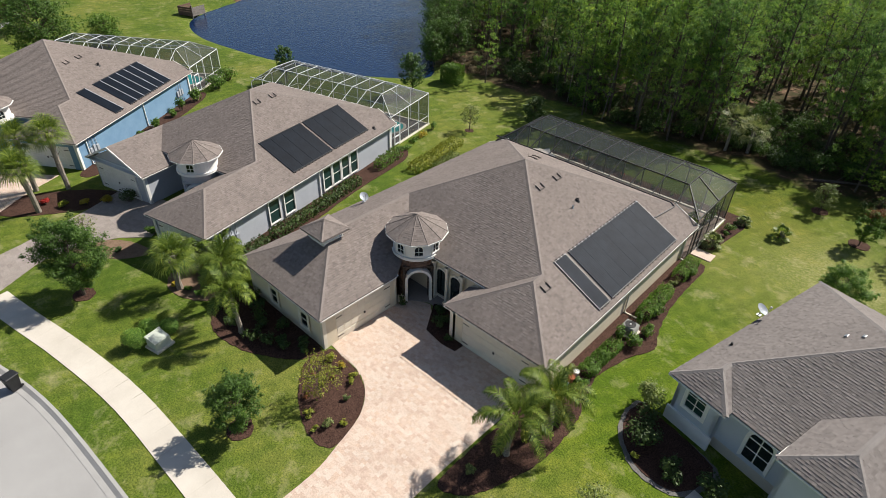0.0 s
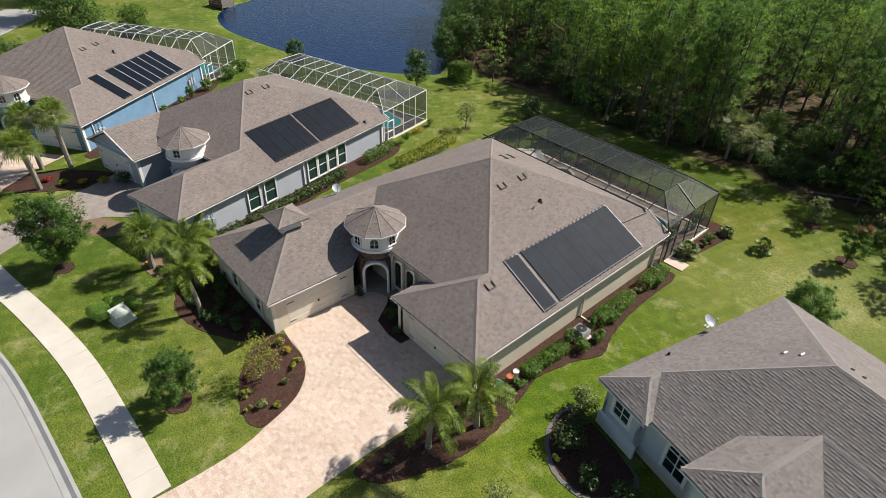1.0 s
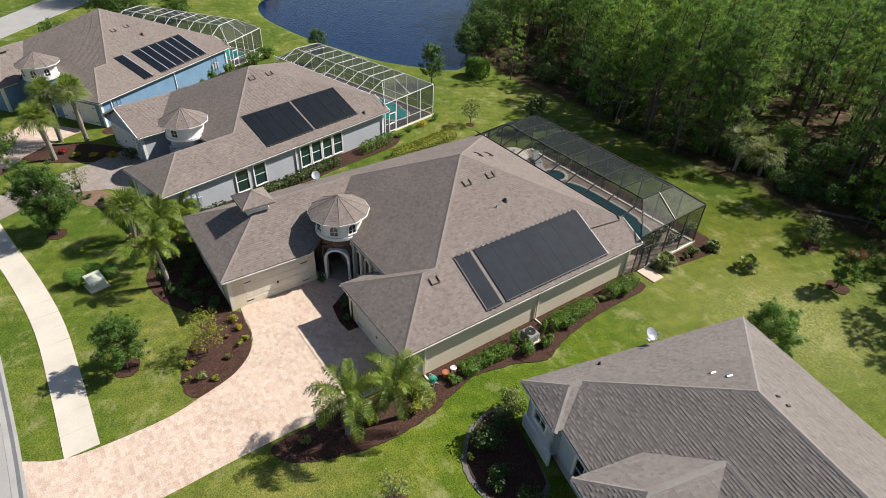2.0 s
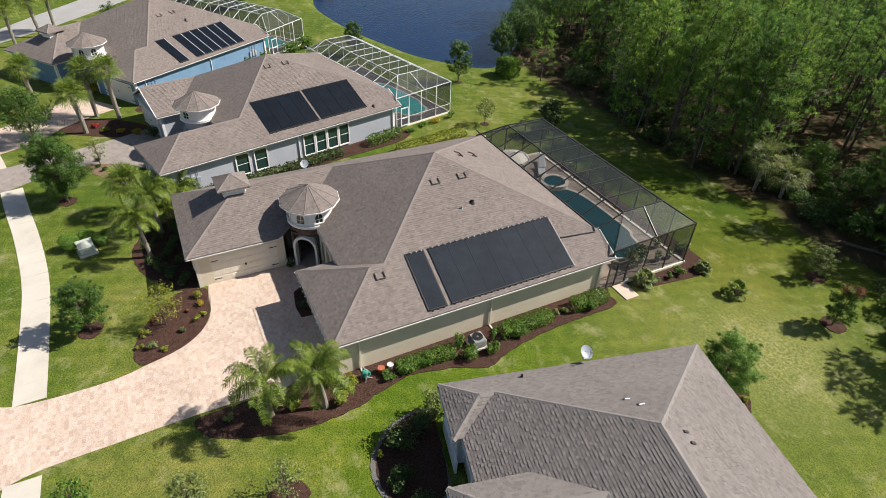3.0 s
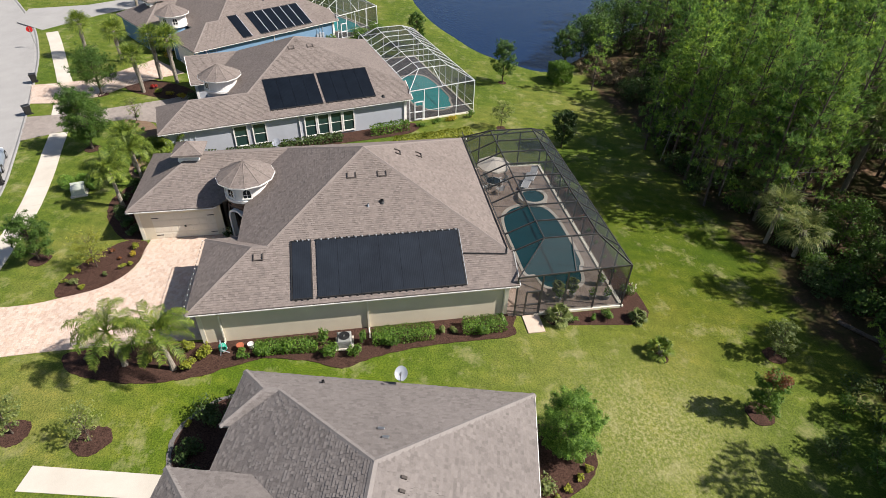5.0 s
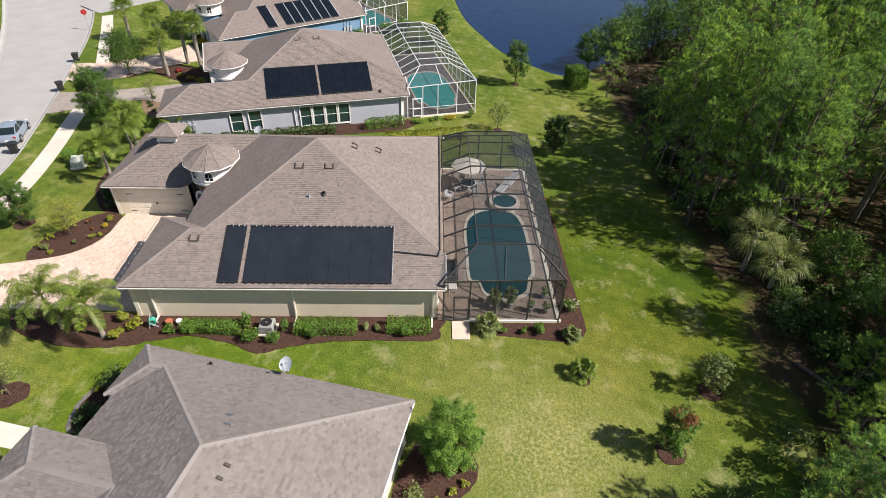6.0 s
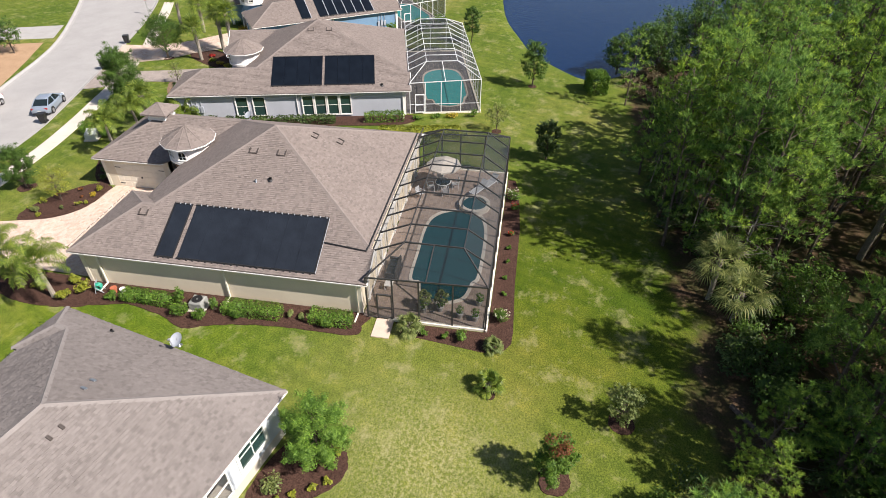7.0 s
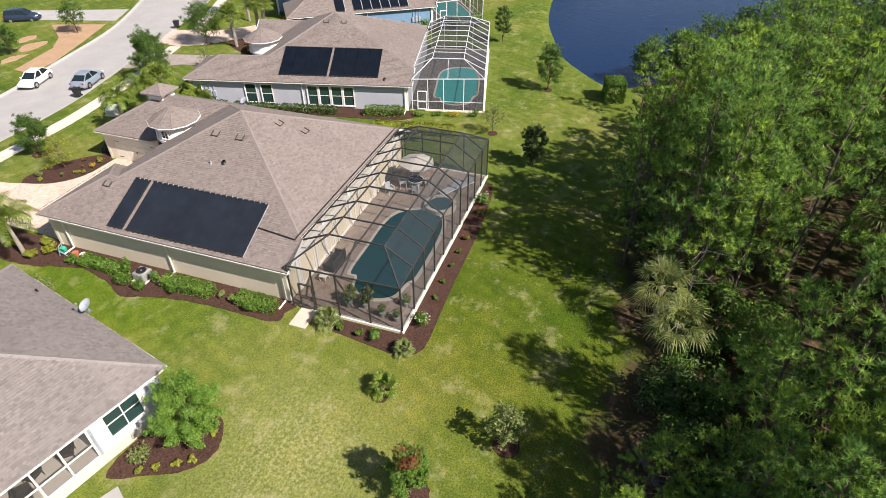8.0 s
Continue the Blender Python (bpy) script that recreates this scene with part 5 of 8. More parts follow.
# ---- pool cages ----
def pool_cage(name, label, m, metal, screen, x0, x1, yh, y1, zh, zw, zt, in0, in1, yi0, yi1, bays, door_y):
    """A mansard-roofed screen enclosure leaning on the house at y = yh."""
    c = thing(name, label, "pool cage")

    slim = 0.72 if metal is WHITE_ALU else 1.0
    sides = screen if metal is WHITE_ALU else SCREEN_WALL

    def bar(a, b, w=0.06, h=0.1, nm="beam"):
        w, h = w * slim, h * slim
        part(nm, Mesh().beam(a, b, w, h), metal, c)

    # base channel
    part("base_rail", Mesh().box(x0 - 0.1, y1 - 0.1, 0, x1 + 0.1, y1 + 0.12, 0.16).box(x1 - 0.12, yh + 1.3, 0, x1 + 0.1, y1, 0.16).box(x0 - 0.1, yh, 0, x0 + 0.12, y1, 0.16), CREAM_TRIM, c, "pale concrete base kerb")
    bar((x0, y1, zw), (x1, y1, zw))
    bar((x1, yh, zw - 0.25), (x1, y1, zw))
    bar((x0, yh, zw - 0.25), (x0, y1, zw))
    bar((in0, yi0, zt), (in1, yi0, zt))
    bar((in0, yi1, zt), (in1, yi1, zt))
    bar((x1, y1, zw), (in1, yi1, zt))
    bar((x0, y1, zw), (in0, yi1, zt))
    bar((x1, yh, zw - 0.25), (in1, yi0, zt))
    bar((x0, yh, zw - 0.25), (in0, yi0, zt))
    bar((x0, yh, zh), (x1 - 2.2, yh, zh))
    for i in range(bays + 1):
        x = in0 + (in1 - in0) * i / bays
        bar((x, yh, zh), (x, yi0, zt))
        bar((x, yi0, zt), (x, yi1, zt))
        bar((x, yi1, zt), (x, y1, zw))
        bar((x, y1, 0.1), (x, y1, zw), nm="post")
        if i < bays:
            xm = in0 + (in1 - in0) * (i + 1) / bays
            s = part("screen", Mesh().add([(x, yh, zh), (xm, yh, zh), (xm, yi0, zt), (x, yi0, zt)], [(0, 1, 2, 3)]), screen, c)
            part("screen", Mesh().add([(x, yi0, zt), (xm, yi0, zt), (xm, yi1, zt), (x, yi1, zt)], [(0, 1, 2, 3)]), screen, c)
            part("screen", Mesh().add([(x, yi1, zt), (xm, yi1, zt), (xm, y1, zw), (x, y1, zw)], [(0, 1, 2, 3)]), sides, c)
            part("screen", Mesh().add([(x, y1, 0.16), (xm, y1, 0.16), (xm, y1, zw), (x, y1, zw)], [(0, 1, 2, 3)]), sides, c)
    for x, xi in ((x1, in1), (x0, in0)):
        ys = [yh, yh + (y1 - yh) * 0.22, yh + (y1 - yh) * 0.44, yh + (y1 - yh) * 0.72, y1]
        for y in ys:
            bar((x, y, 0.05), (x, y, zw - 0.25 * (y1 - y) / (y1 - yh)), nm="post")
        if metal is WHITE_ALU:
            bar((x, yh, 1.05), (x, y1, 1.05), 0.05, 0.06)
        bar((x, (yh + y1) / 2, zw - 0.12), (xi, (yi0 + yi1) / 2, zt))
        part("screen", Mesh().add([(x, yh, 0.16), (x, y1, 0.16), (x, y1, zw), (x, yh, zw - 0.25)], [(0, 1, 2, 3)]), sides, c)
        part("screen", Mesh().add([(x, yh, zw - 0.25), (x, y1, zw), (xi, yi1, zt), (xi, yi0, zt)], [(0, 1, 2, 3)]), screen, c)
        part("screen", Mesh().add([(x, y1, 0.16), (xi, y1, 0.16), (xi, y1, zw), (x, y1, zw)], [(0, 1, 2, 3)]), screen, c)
        part("screen", Mesh().add([(x, y1, zw), (xi, y1, zw), (xi, yi1, zt)], [(0, 1, 2)]), screen, c)
        part("screen", Mesh().add([(x, yh, zw - 0.25), (xi, yi0, zt), (xi, yh, zh)], [(0, 1, 2)]), screen, c)
    if metal is WHITE_ALU:
        bar((x0, y1, 1.05), (x1, y1, 1.05), 0.05, 0.06)
    d = Mesh()
    for a, b in (((x1 + 0.03, door_y, 0.12), (x1 + 0.03, door_y, 2.1)), ((x1 + 0.03, door_y + 0.9, 0.12), (x1 + 0.03, door_y + 0.9, 2.1)), ((x1 + 0.03, door_y, 2.08), (x1 + 0.03, door_y + 0.9, 2.08)), ((x1 + 0.03, door_y, 1.0), (x1 + 0.03, door_y + 0.9, 1.0)), ((x1 + 0.03, door_y, 0.2), (x1 + 0.03, door_y + 0.9, 0.2))):
        d.beam(a, b, 0.09, 0.09)
    part("screen_door", d, metal, c, "framed screen door with a kick plate")
    if m is not None:
        c.matrix_world = m
    return c


pool_cage("pool_cage", "dark bronze screened pool enclosure against the house", None, BRONZE, SCREEN, -5.6, 13.4, 24.95, 32.3, 3.78, 3.55, 4.7, -3.8, 11.4, 27.0, 30.6, 8, 25.6)
pool_cage("pool_cage", "white framed screened pool enclosure against the house", AT_N, WHITE_ALU, SCREEN_PALE, -5.6, 12.9, 24.95, 32.2, 3.78, 3.55, 4.65, -3.8, 10.6, 26.8, 30.0, 8, 25.5)
pool_cage("pool_cage", "white framed screened pool enclosure against the house", AT_B, WHITE_ALU, SCREEN_PALE, -7.0, 12.8, 24.95, 31.8, 3.62, 3.45, 4.65, -5.0, 10.4, 26.8, 30.0, 8, 25.5)


def pool_deck(m, pool_line, water, paver, x0, x1, y0, y1, spa=None):
    deck = thing("pool_deck", "paved pool deck inside the screen enclosure", "pool deck", kind="structure")
    part("joint_sand", Mesh().prism([(x0, y0), (x1, y0), (x1, y1), (x0, y1)], -0.2, 0.05), PAVER_SAND, deck)
    t = tiled(Mesh(), [(x0, y0, 0.052), (x1, y0, 0.052), (x1, y1, 0.052), (x0, y1, 0.052)], 0.3, (0.3, 0.6), 0.012, 0.012, 0.01, random.Random(8), False)
    part("pavers", t, paver, deck)["kind"] = "stuff"
    deck.matrix_world = m or Matrix()
    pool = thing("swimming_pool", "swimming pool with teal water and a pale coping", "pool")
    n = len(pool_line)
    cx, cy = sum(p[0] for p in pool_line) / n, sum(p[1] for p in pool_line) / n
    out = [(cx + (x - cx) * 1.06, cy + (y - cy) * 1.1) for x, y in pool_line]
    cop = Mesh()
    for i in range(n):
        j = (i + 1) % n
        a, b, c, d = pool_line[i], pool_line[j], out[j], out[i]
        cop.prism([a, b, c, d], 0.03, 0.105)
    part("coping", cop, CONCRETE, pool)
    part("water", Mesh().add([(x, y, 0.085) for x, y in pool_line], [tuple(range(n))]), water, pool)
    pool.matrix_world = m or Matrix()
    if spa:
        s = thing("spa", "round raised spa with dark water", "spa")
        part("spa_wall", Mesh().ring(spa[0], spa[1], 0.95, 1.25, 0.03, 0.42, 0, 360, 28), CONCRETE, s)
        part("water", Mesh().add([(spa[0] + 0.96 * math.cos(radians(a)), spa[1] + 0.96 * math.sin(radians(a)), 0.34) for a in range(0, 360, 15)], [tuple(range(24))]), water, s)
        s.matrix_world = m or Matrix()


POOL = closed_curve([(9.3, 26.9), (6.5, 26.85), (3.6, 26.85), (1.9, 27.3), (1.0, 28.6), (1.2, 30.4), (3.2, 31.2), (8.2, 31.25), (9.2, 30.9), (10.7, 30.5), (11.3, 29.2), (10.8, 27.9), (9.6, 27.5)], 5)
pool_deck(None, POOL, POOL_WATER, DECK_TAN, -5.5, 13.35, 24.6, 32.25, (0.0, 30.1))
pool_deck(AT_N, POOL, POOL_AQUA, DECK_GREY, -5.5, 12.85, 24.6, 32.1)
pool_deck(AT_B, POOL, POOL_AQUA, DECK_GREY, -6.9, 12.7, 24.6, 31.7)


# ---- planting ----
def crown_tree(h, r, trunk_r, leaf, count, size, seed, trunk_h=None, bark=None, lean=0.0):
    """Trunk, limbs and an egg-shaped crown of many small leaf clusters; returns two Mesh objects."""
    random.seed(seed)
    th = trunk_h or h * 0.3
    wood, crown = Mesh(), Mesh()
    q = Vector((0, 0, -0.1))
    stem = [q]
    for i in range(6):
        n = Vector((lean * (i + 1) / 6 + random.uniform(-0.05, 0.05), random.uniform(-0.05, 0.05), h * 0.8 * (i + 1) / 6))
        wood.tube(q, n, trunk_r * (1 - 0.14 * i), trunk_r * (1 - 0.14 * (i + 1)), 7)
        q = n
        stem.append(n)
    k = int(16 + 20 * r)
    low = th * 0.85
    for i in range(k):
        t = (i + random.random()) / k
        a = 2.4 * i + random.uniform(-0.5, 0.5)
        z = low + (h - low) * (0.1 + 0.84 * t)
        wide = r * math.sin(math.pi * (0.2 + 0.72 * t)) ** 0.75
        rr = wide * min(1.0, 0.25 + 0.75 * random.random() ** 0.5) * 0.86
        c = Vector((rr * math.cos(a) + lean, rr * math.sin(a), z + random.uniform(-0.12, 0.12) * r))
        root = stem[min(5, max(1, int(6 * (z - 0.5 * rr) / (0.8 * h))))]
        wood.tube(root, root.lerp(c, 0.6) + Vector((0, 0, 0.08)), trunk_r * 0.32, trunk_r * 0.16, 4, False)
        wood.tube(root.lerp(c, 0.6) + Vector((0, 0, 0.08)), c, trunk_r * 0.16, trunk_r * 0.06, 3, False)
        e = r * random.uniform(0.22, 0.36)
        crown.blob(c, (e, e, e * 0.8), int(1.25 * count / k), size * 0.82, 0.6, 0.3)
        # loose sprays that break the outline
        d = Vector((math.cos(a), math.sin(a), random.uniform(0.0, 1.0))).normalized()
        crown.blob(c + d * e * 1.05, (e * 0.45, e * 0.45, e * 0.4), int(0.22 * count / k), size * 0.8, 0.6, 0.1)
    return wood, crown


def plant_tree(name, label, at, h, r, trunk_r, leaf, count, size, seed, bark=None, trunk_h=None, group="", lean=0.0):
    wood, crown = crown_tree(h, r, trunk_r, leaf, count, size, seed, trunk_h, bark, lean)
    t = thing(name, label, "tree", pose(at[0], at[1], 0, 0, 0, seed * 40), group)
    part("trunk", wood, bark or BARK, t)
    part("crown", crown, leaf, t)
    return t


def shrub(name, label, at, size, leaf, count, leaf_size, seed, group="", extra=None):
    """A low bush of leaf clusters with short stems."""
    random.seed(seed)
    crown, stem = Mesh(), Mesh()
    sx, sy, sz = size
    k = max(5, int(7 * sx * sy))
    for i in range(k):
        c = (random.uniform(-0.32, 0.32) * sx, random.uniform(-0.32, 0.32) * sy, sz * random.uniform(0.35, 0.7))
        crown.blob(c, (sx * 0.3, sy * 0.3, sz * 0.32), count // k, leaf_size, 0.6, 0.4)
        stem.tube((c[0] * 0.3, c[1] * 0.3, -0.05), c, 0.025, 0.012, 5)
    t = thing(name, label, "shrub", pose(at[0], at[1], at[2] if len(at) > 2 else 0.04), group)
    part("stem", stem, BARK, t)
    part("foliage", crown, leaf, t)
    if extra:
        fl = Mesh()
        for i in range(extra[1]):
            a = random.uniform(0, 6.28)
            fl.blob((0.38 * sx * math.cos(a) * random.random() ** 0.5, 0.38 * sy * math.sin(a), sz * random.uniform(0.6, 1.0)), 0.05, 5, 0.07, 0.8)
        part("flowers", fl, extra[0], t)
    return t


def hedge(name, label, line, width, height, leaf, density, leaf_size, seed):
    """A clipped hedge along a line."""
    random.seed(seed)
    crown, stem = Mesh(), Mesh()
    pts = [Vector((*q, 0)) for q in line]
    for a, b in zip(pts, pts[1:]):
        L = (b - a).length
        d = (b - a) / L
        s = Vector((d.y, -d.x, 0))
        n = int(density * L)
        P, N = [], []
        for _ in range(n):
            u, w, z = random.random(), random.uniform(-1, 1), random.random()
            side = random.random()
            if side > 0.9:
                u = random.choice((random.uniform(-0.04, 0.03), random.uniform(0.97, 1.04)))
            elif side < 0.45:
                w = random.choice((-1, 1)) * random.uniform(0.8, 1.02)
            else:
                z = random.uniform(0.86, 1.04)
            hh = height * (1 + 0.12 * noise.noise((u * L * 1.7 + seed, 0, 0)))
            ww = width / 2 * (1 + 0.15 * noise.noise((u * L * 1.3 + seed, 5, 0)))
            P.append(a + d * u * L + s * w * ww + Vector((0, 0, 0.05 + z * hh)))
            N.append((s * w * 0.8 + Vector((random.gauss(0, 0.5), random.gauss(0, 0.5), 0.6 * z + random.gauss(0, 0.4)))).normalized())
        crown.leaves(P, N, leaf_size, 0.65)
        for i in range(max(2, int(L / 0.6))):
            c = a + d * (i + 0.5) * L / max(2, int(L / 0.6))
            stem.tube(c - Vector((0, 0, 0.05)), c + Vector((random.uniform(-0.1, 0.1), random.uniform(-0.1, 0.1), height * 0.8)), 0.03, 0.015, 5)
    t = thing(name, label, "hedge")
    part("stem", stem, BARK, t)["kind"] = "stuff"
    part("foliage", crown, leaf, t)
    return t


def feather_palm_mesh(h, fronds, length, seed, lean=0.3):
    """A queen palm: ringed stem, green crownshaft and arching fronds whose leaflets hang."""
    random.seed(seed)
    wood, leaf = Mesh(), Mesh()
    q = Vector((0, 0, -0.1))
    n = 8
    for i in range(n):
        t = (i + 1) / n
        c = Vector((lean * t * t, 0.1 * lean * t, h * t))
        wood.tube(q, c, 0.17 - 0.06 * (i / n) + (0.05 if i == 0 else 0), 0.16 - 0.06 * t, 9)
        q = c
    shaft = q + Vector((0, 0, 0.45))
    down = Vector((0, 0, -1))
    for k in range(fronds):
        a = 2.4 * k + random.uniform(-0.25, 0.25)
        up = 1.35 - 1.25 * (k / fronds) + random.uniform(-0.12, 0.12)
        d = Vector((math.cos(a), math.sin(a), 0))
        L = length * random.uniform(0.9, 1.15)
        p = shaft.copy()
        v = (d * math.cos(up) + Vector((0, 0, math.sin(up)))).normalized()
        twist = random.uniform(-0.35, 0.35)
        steps = 12
        for s in range(steps):
            w = p + v * L / steps
            side = v.cross(down)
            side = d.cross(down) if side.length < 0.08 else side.normalized()
            side = (side + twist * down).normalized()
            stem_r = 0.026 * (1 - s / steps) + 0.005
            leaf.tube(p, w, stem_r, stem_r * 0.85, 3, False)
            if s > 1:
                ll = 0.62 * math.sin(math.pi * (0.16 + 0.76 * s / steps)) + 0.08
                for sub in (0.0, 0.14, 0.28, 0.42, 0.56, 0.7, 0.84):
                    b = p.lerp(w, sub)
                    for sg in (-1, 1):
                        dd = (side * sg * random.uniform(0.6, 1.0) + v * 0.5 + Vector((0, 0, random.uniform(-0.35, 0.45)))).normalized()
                        mid = b + dd * ll * 0.5
                        tip = mid + (dd * 0.55 + down * random.uniform(0.8, 1.7)).normalized() * ll * random.uniform(0.4, 0.6)
                        wd = v * 0.013
                        m0 = len(leaf.v)
                        leaf.v += [tuple(b - wd), tuple(b + wd), tuple(mid + wd), tuple(mid - wd), tuple(tip)]
                        leaf.f += [(m0, m0 + 1, m0 + 2, m0 + 3), (m0 + 3, m0 + 2, m0 + 4)]
            p = w
            v = (v + down * (0.085 + 0.021 * s)).normalized()
    wood.tube(q, shaft, 0.1, 0.06, 8)
    return wood, leaf


def fan_palm_mesh(h, fronds, length, seed, trunk_r=0.17):
    random.seed(seed)
    wood, leaf = Mesh(), Mesh()
    q = Vector((0, 0, -0.1))
    n = 6
    lean = random.uniform(-0.4, 0.4)
    for i in range(n):
        t = (i + 1) / n
        c = Vector((lean * t * t, random.uniform(-0.03, 0.03), h * t))
        wood.tube(q, c, trunk_r * random.uniform(0.92, 1.1), trunk_r * random.uniform(0.88, 1.05), 8)
        q = c
    for i in range(14):
        a = i * 2.4
        z = h * (0.55 + 0.45 * i / 14)
        wood.tube(Vector((lean * (z / h) ** 2 + trunk_r * 0.8 * math.cos(a), trunk_r * 0.8 * math.sin(a), z)), Vector((lean * (z / h) ** 2 + trunk_r * 1.8 * math.cos(a), trunk_r * 1.8 * math.sin(a), z + 0.3)), 0.05, 0.02, 4)
    for k in range(fronds):
        a = 2.4 * k + random.uniform(-0.2, 0.2)
        up = 1.35 - 2.0 * (k / fronds) + random.uniform(-0.15, 0.15)
        d = (Vector((math.cos(a), math.sin(a), 0)) * math.cos(up) + Vector((0, 0, math.sin(up)))).normalized()
        hub = q + d * length * random.uniform(0.45, 0.6)
        leaf.tube(q, hub, 0.02, 0.015, 3, False)
        side = d.cross(Vector((0, 0, 1)))
        side = Vector((1, 0, 0)) if side.length < 0.05 else side.normalized()
        nrm = side.cross(d)
        blades = 20
        for j in range(blades):
            t = radians(-115 + 230 * j / (blades - 1))
            v = (d * math.cos(t) + side * math.sin(t)).normalized()
            L = length * 0.62 * (0.65 + 0.35 * math.cos(t)) * random.uniform(0.85, 1.1)
            mid = hub + v * L * 0.6 + nrm * 0.05
            tip = hub + v * L + Vector((0, 0, -0.22 * L)) - nrm * 0.05
            w = v.cross(nrm).normalized() * 0.033
            m0 = len(leaf.v)
            leaf.v += [tuple(hub), tuple(mid + w), tuple(tip), tuple(mid - w)]
            leaf.f.append((m0, m0 + 1, m0 + 2, m0 + 3))
    return wood, leaf


def pine_mesh(h, seed, bare=0.45, blades=13, wide=0.042, long=0.36, tufts=9, limbs=30):
    """A slash pine: a slim stem with upswept limbs that end in clumps of needle brushes, and dead snags below."""
    random.seed(seed)
    wood, leaf = Mesh(), Mesh()
    q = Vector((0, 0, -0.3))
    n = 5
    bx, by = random.uniform(-0.6, 0.6), random.uniform(-0.6, 0.6)

    def axis(t):
        return Vector((bx * t * t, by * t * t, h * t))

    def clump(c, out, rc):
        for _ in range(max(3, int(tufts * rc / 0.6))):
            g = Vector((random.gauss(0, 1), random.gauss(0, 1), random.gauss(0.35, 0.8)))
            g = g.normalized() * random.random() ** 0.4
            p = c + Vector((g.x * rc, g.y * rc, g.z * rc * 0.6))
            stalk = (g * 0.7 + out * 0.35 + Vector((0, 0, 0.75))).normalized()
            for b in range(blades):
                r = Vector((random.gauss(0, 1), random.gauss(0, 1), random.gauss(0, 1))).normalized()
                d = (stalk * 0.75 + r * 0.85).normalized()
                ll = long * random.uniform(0.65, 1.25)
                w = d.cross(stalk + r * 0.4)
                w = w.normalized() * wide if w.length > 0.05 else Vector((wide, 0, 0))
                s0 = p + stalk * random.uniform(-0.08, 0.2)
                m0 = len(leaf.v)
                leaf.v += [tuple(s0 - w), tuple(s0 + w), tuple(s0 + d * ll)]
                leaf.f.append((m0, m0 + 1, m0 + 2))

    for i in range(n):
        c = axis((i + 1) / n)
        wood.tube(q, c, 0.15 * (1 - 0.85 * i / n), 0.15 * (1 - 0.85 * (i + 1) / n), 6, False)
        q = c
    for k in range(limbs):
        u = (k / (limbs - 1)) ** 0.85
        t = bare + (0.985 - bare) * u
        a = 2.4 * k + random.uniform(-0.6, 0.6)
        L = h * 0.2 * (1.08 - 0.86 * u ** 1.3) * random.uniform(0.55, 1.25)
        p = axis(t)
        out = Vector((math.cos(a), math.sin(a), random.uniform(0.15, 0.6))).normalized()
        e = p + out * L
        wood.tube(p, e, 0.035, 0.012, 3, False)
        clump(e, out, random.uniform(0.48, 0.82) * (1.05 - 0.35 * u))
        if L > 1.5 and random.random() < 0.55:
            side = Vector((-out.y, out.x, 0.2)) * random.choice((-1, 1))
            m = p.lerp(e, random.uniform(0.45, 0.7)) + side * random.uniform(0.4, 0.8)
            wood.tube(p.lerp(e, 0.4), m, 0.02, 0.01, 3, False)
            clump(m, side.normalized(), random.uniform(0.36, 0.6))
    clump(axis(1.0), Vector((0, 0, 1)), 0.5)
    for k in range(9):
        t = random.uniform(0.15, bare + 0.12)
        a = random.uniform(0, 6.28)
        L = random.uniform(0.5, 1.8)
        wood.tube(axis(t), axis(t) + Vector((math.cos(a) * L, math.sin(a) * L, random.uniform(-0.2, 0.5))), 0.022, 0.008, 3, False)
    return wood, leaf


# the share of each stem that is bare
BARE = (0.2, 0.3, 0.34, 0.15, 0.13, 0.36)
PINES = []
for s in range(6):
    hgt = (12.5, 14.0, 15.5, 13.2, 11.5, 16.5)[s]
    w, l = pine_mesh(hgt, 100 + s, BARE[s])
    PINES.append((w.made("trunk"), l.made("crown")))
    PINES[-1][0].materials.append(PINE_BARK)
    PINES[-1][1].materials.append(PINE_LEAF)
FINE_PINES = []
for s in range(6):
    w, l = pine_mesh((12.5, 14.0, 15.5, 13.2, 11.5, 16.5)[s], 140 + s, BARE[s], 25, 0.019, 0.3, 11)
    FINE_PINES.append((w.made("trunk"), l.made("crown")))
    FINE_PINES[-1][0].materials.append(PINE_BARK)
    FINE_PINES[-1][1].materials.append(PINE_LEAF)
FAR_PINES = []
for s in range(6):
    w, l = pine_mesh((12.5, 14.0, 15.5, 13.2, 11.5, 16.5)[s], 100 + s, BARE[s], 7, 0.085, 0.5, 6, 24)
    FAR_PINES.append((w.made("far_trunk"), l.made("far_crown")))


def forest_line(x):
    """The y of the woodland's edge at x."""
    ramp_up = min(1.0, max(0.0, (x - 1.0) / 9.0))
    return 44.6 + 3.2 * ramp_up * ramp_up * (3 - 2 * ramp_up) + 1.0 * math.sin(x * 0.37) + 3.2 * min(1.0, max(0.0, (-9 - x) / 6)) + (0 if x > -22 else (-22 - x) * 0.3)


def spots(x0, x1, y_from, y_to, step, seed):
    rng = random.Random(seed)
    out = []
    y = y_from
    while y < y_to:
        x = x0
        while x < x1:
            px, py = x + rng.uniform(-0.42, 0.42) * step, y + rng.uniform(-0.42, 0.42) * step
            out.append((px, py))
            x += step
        y += step
    return out


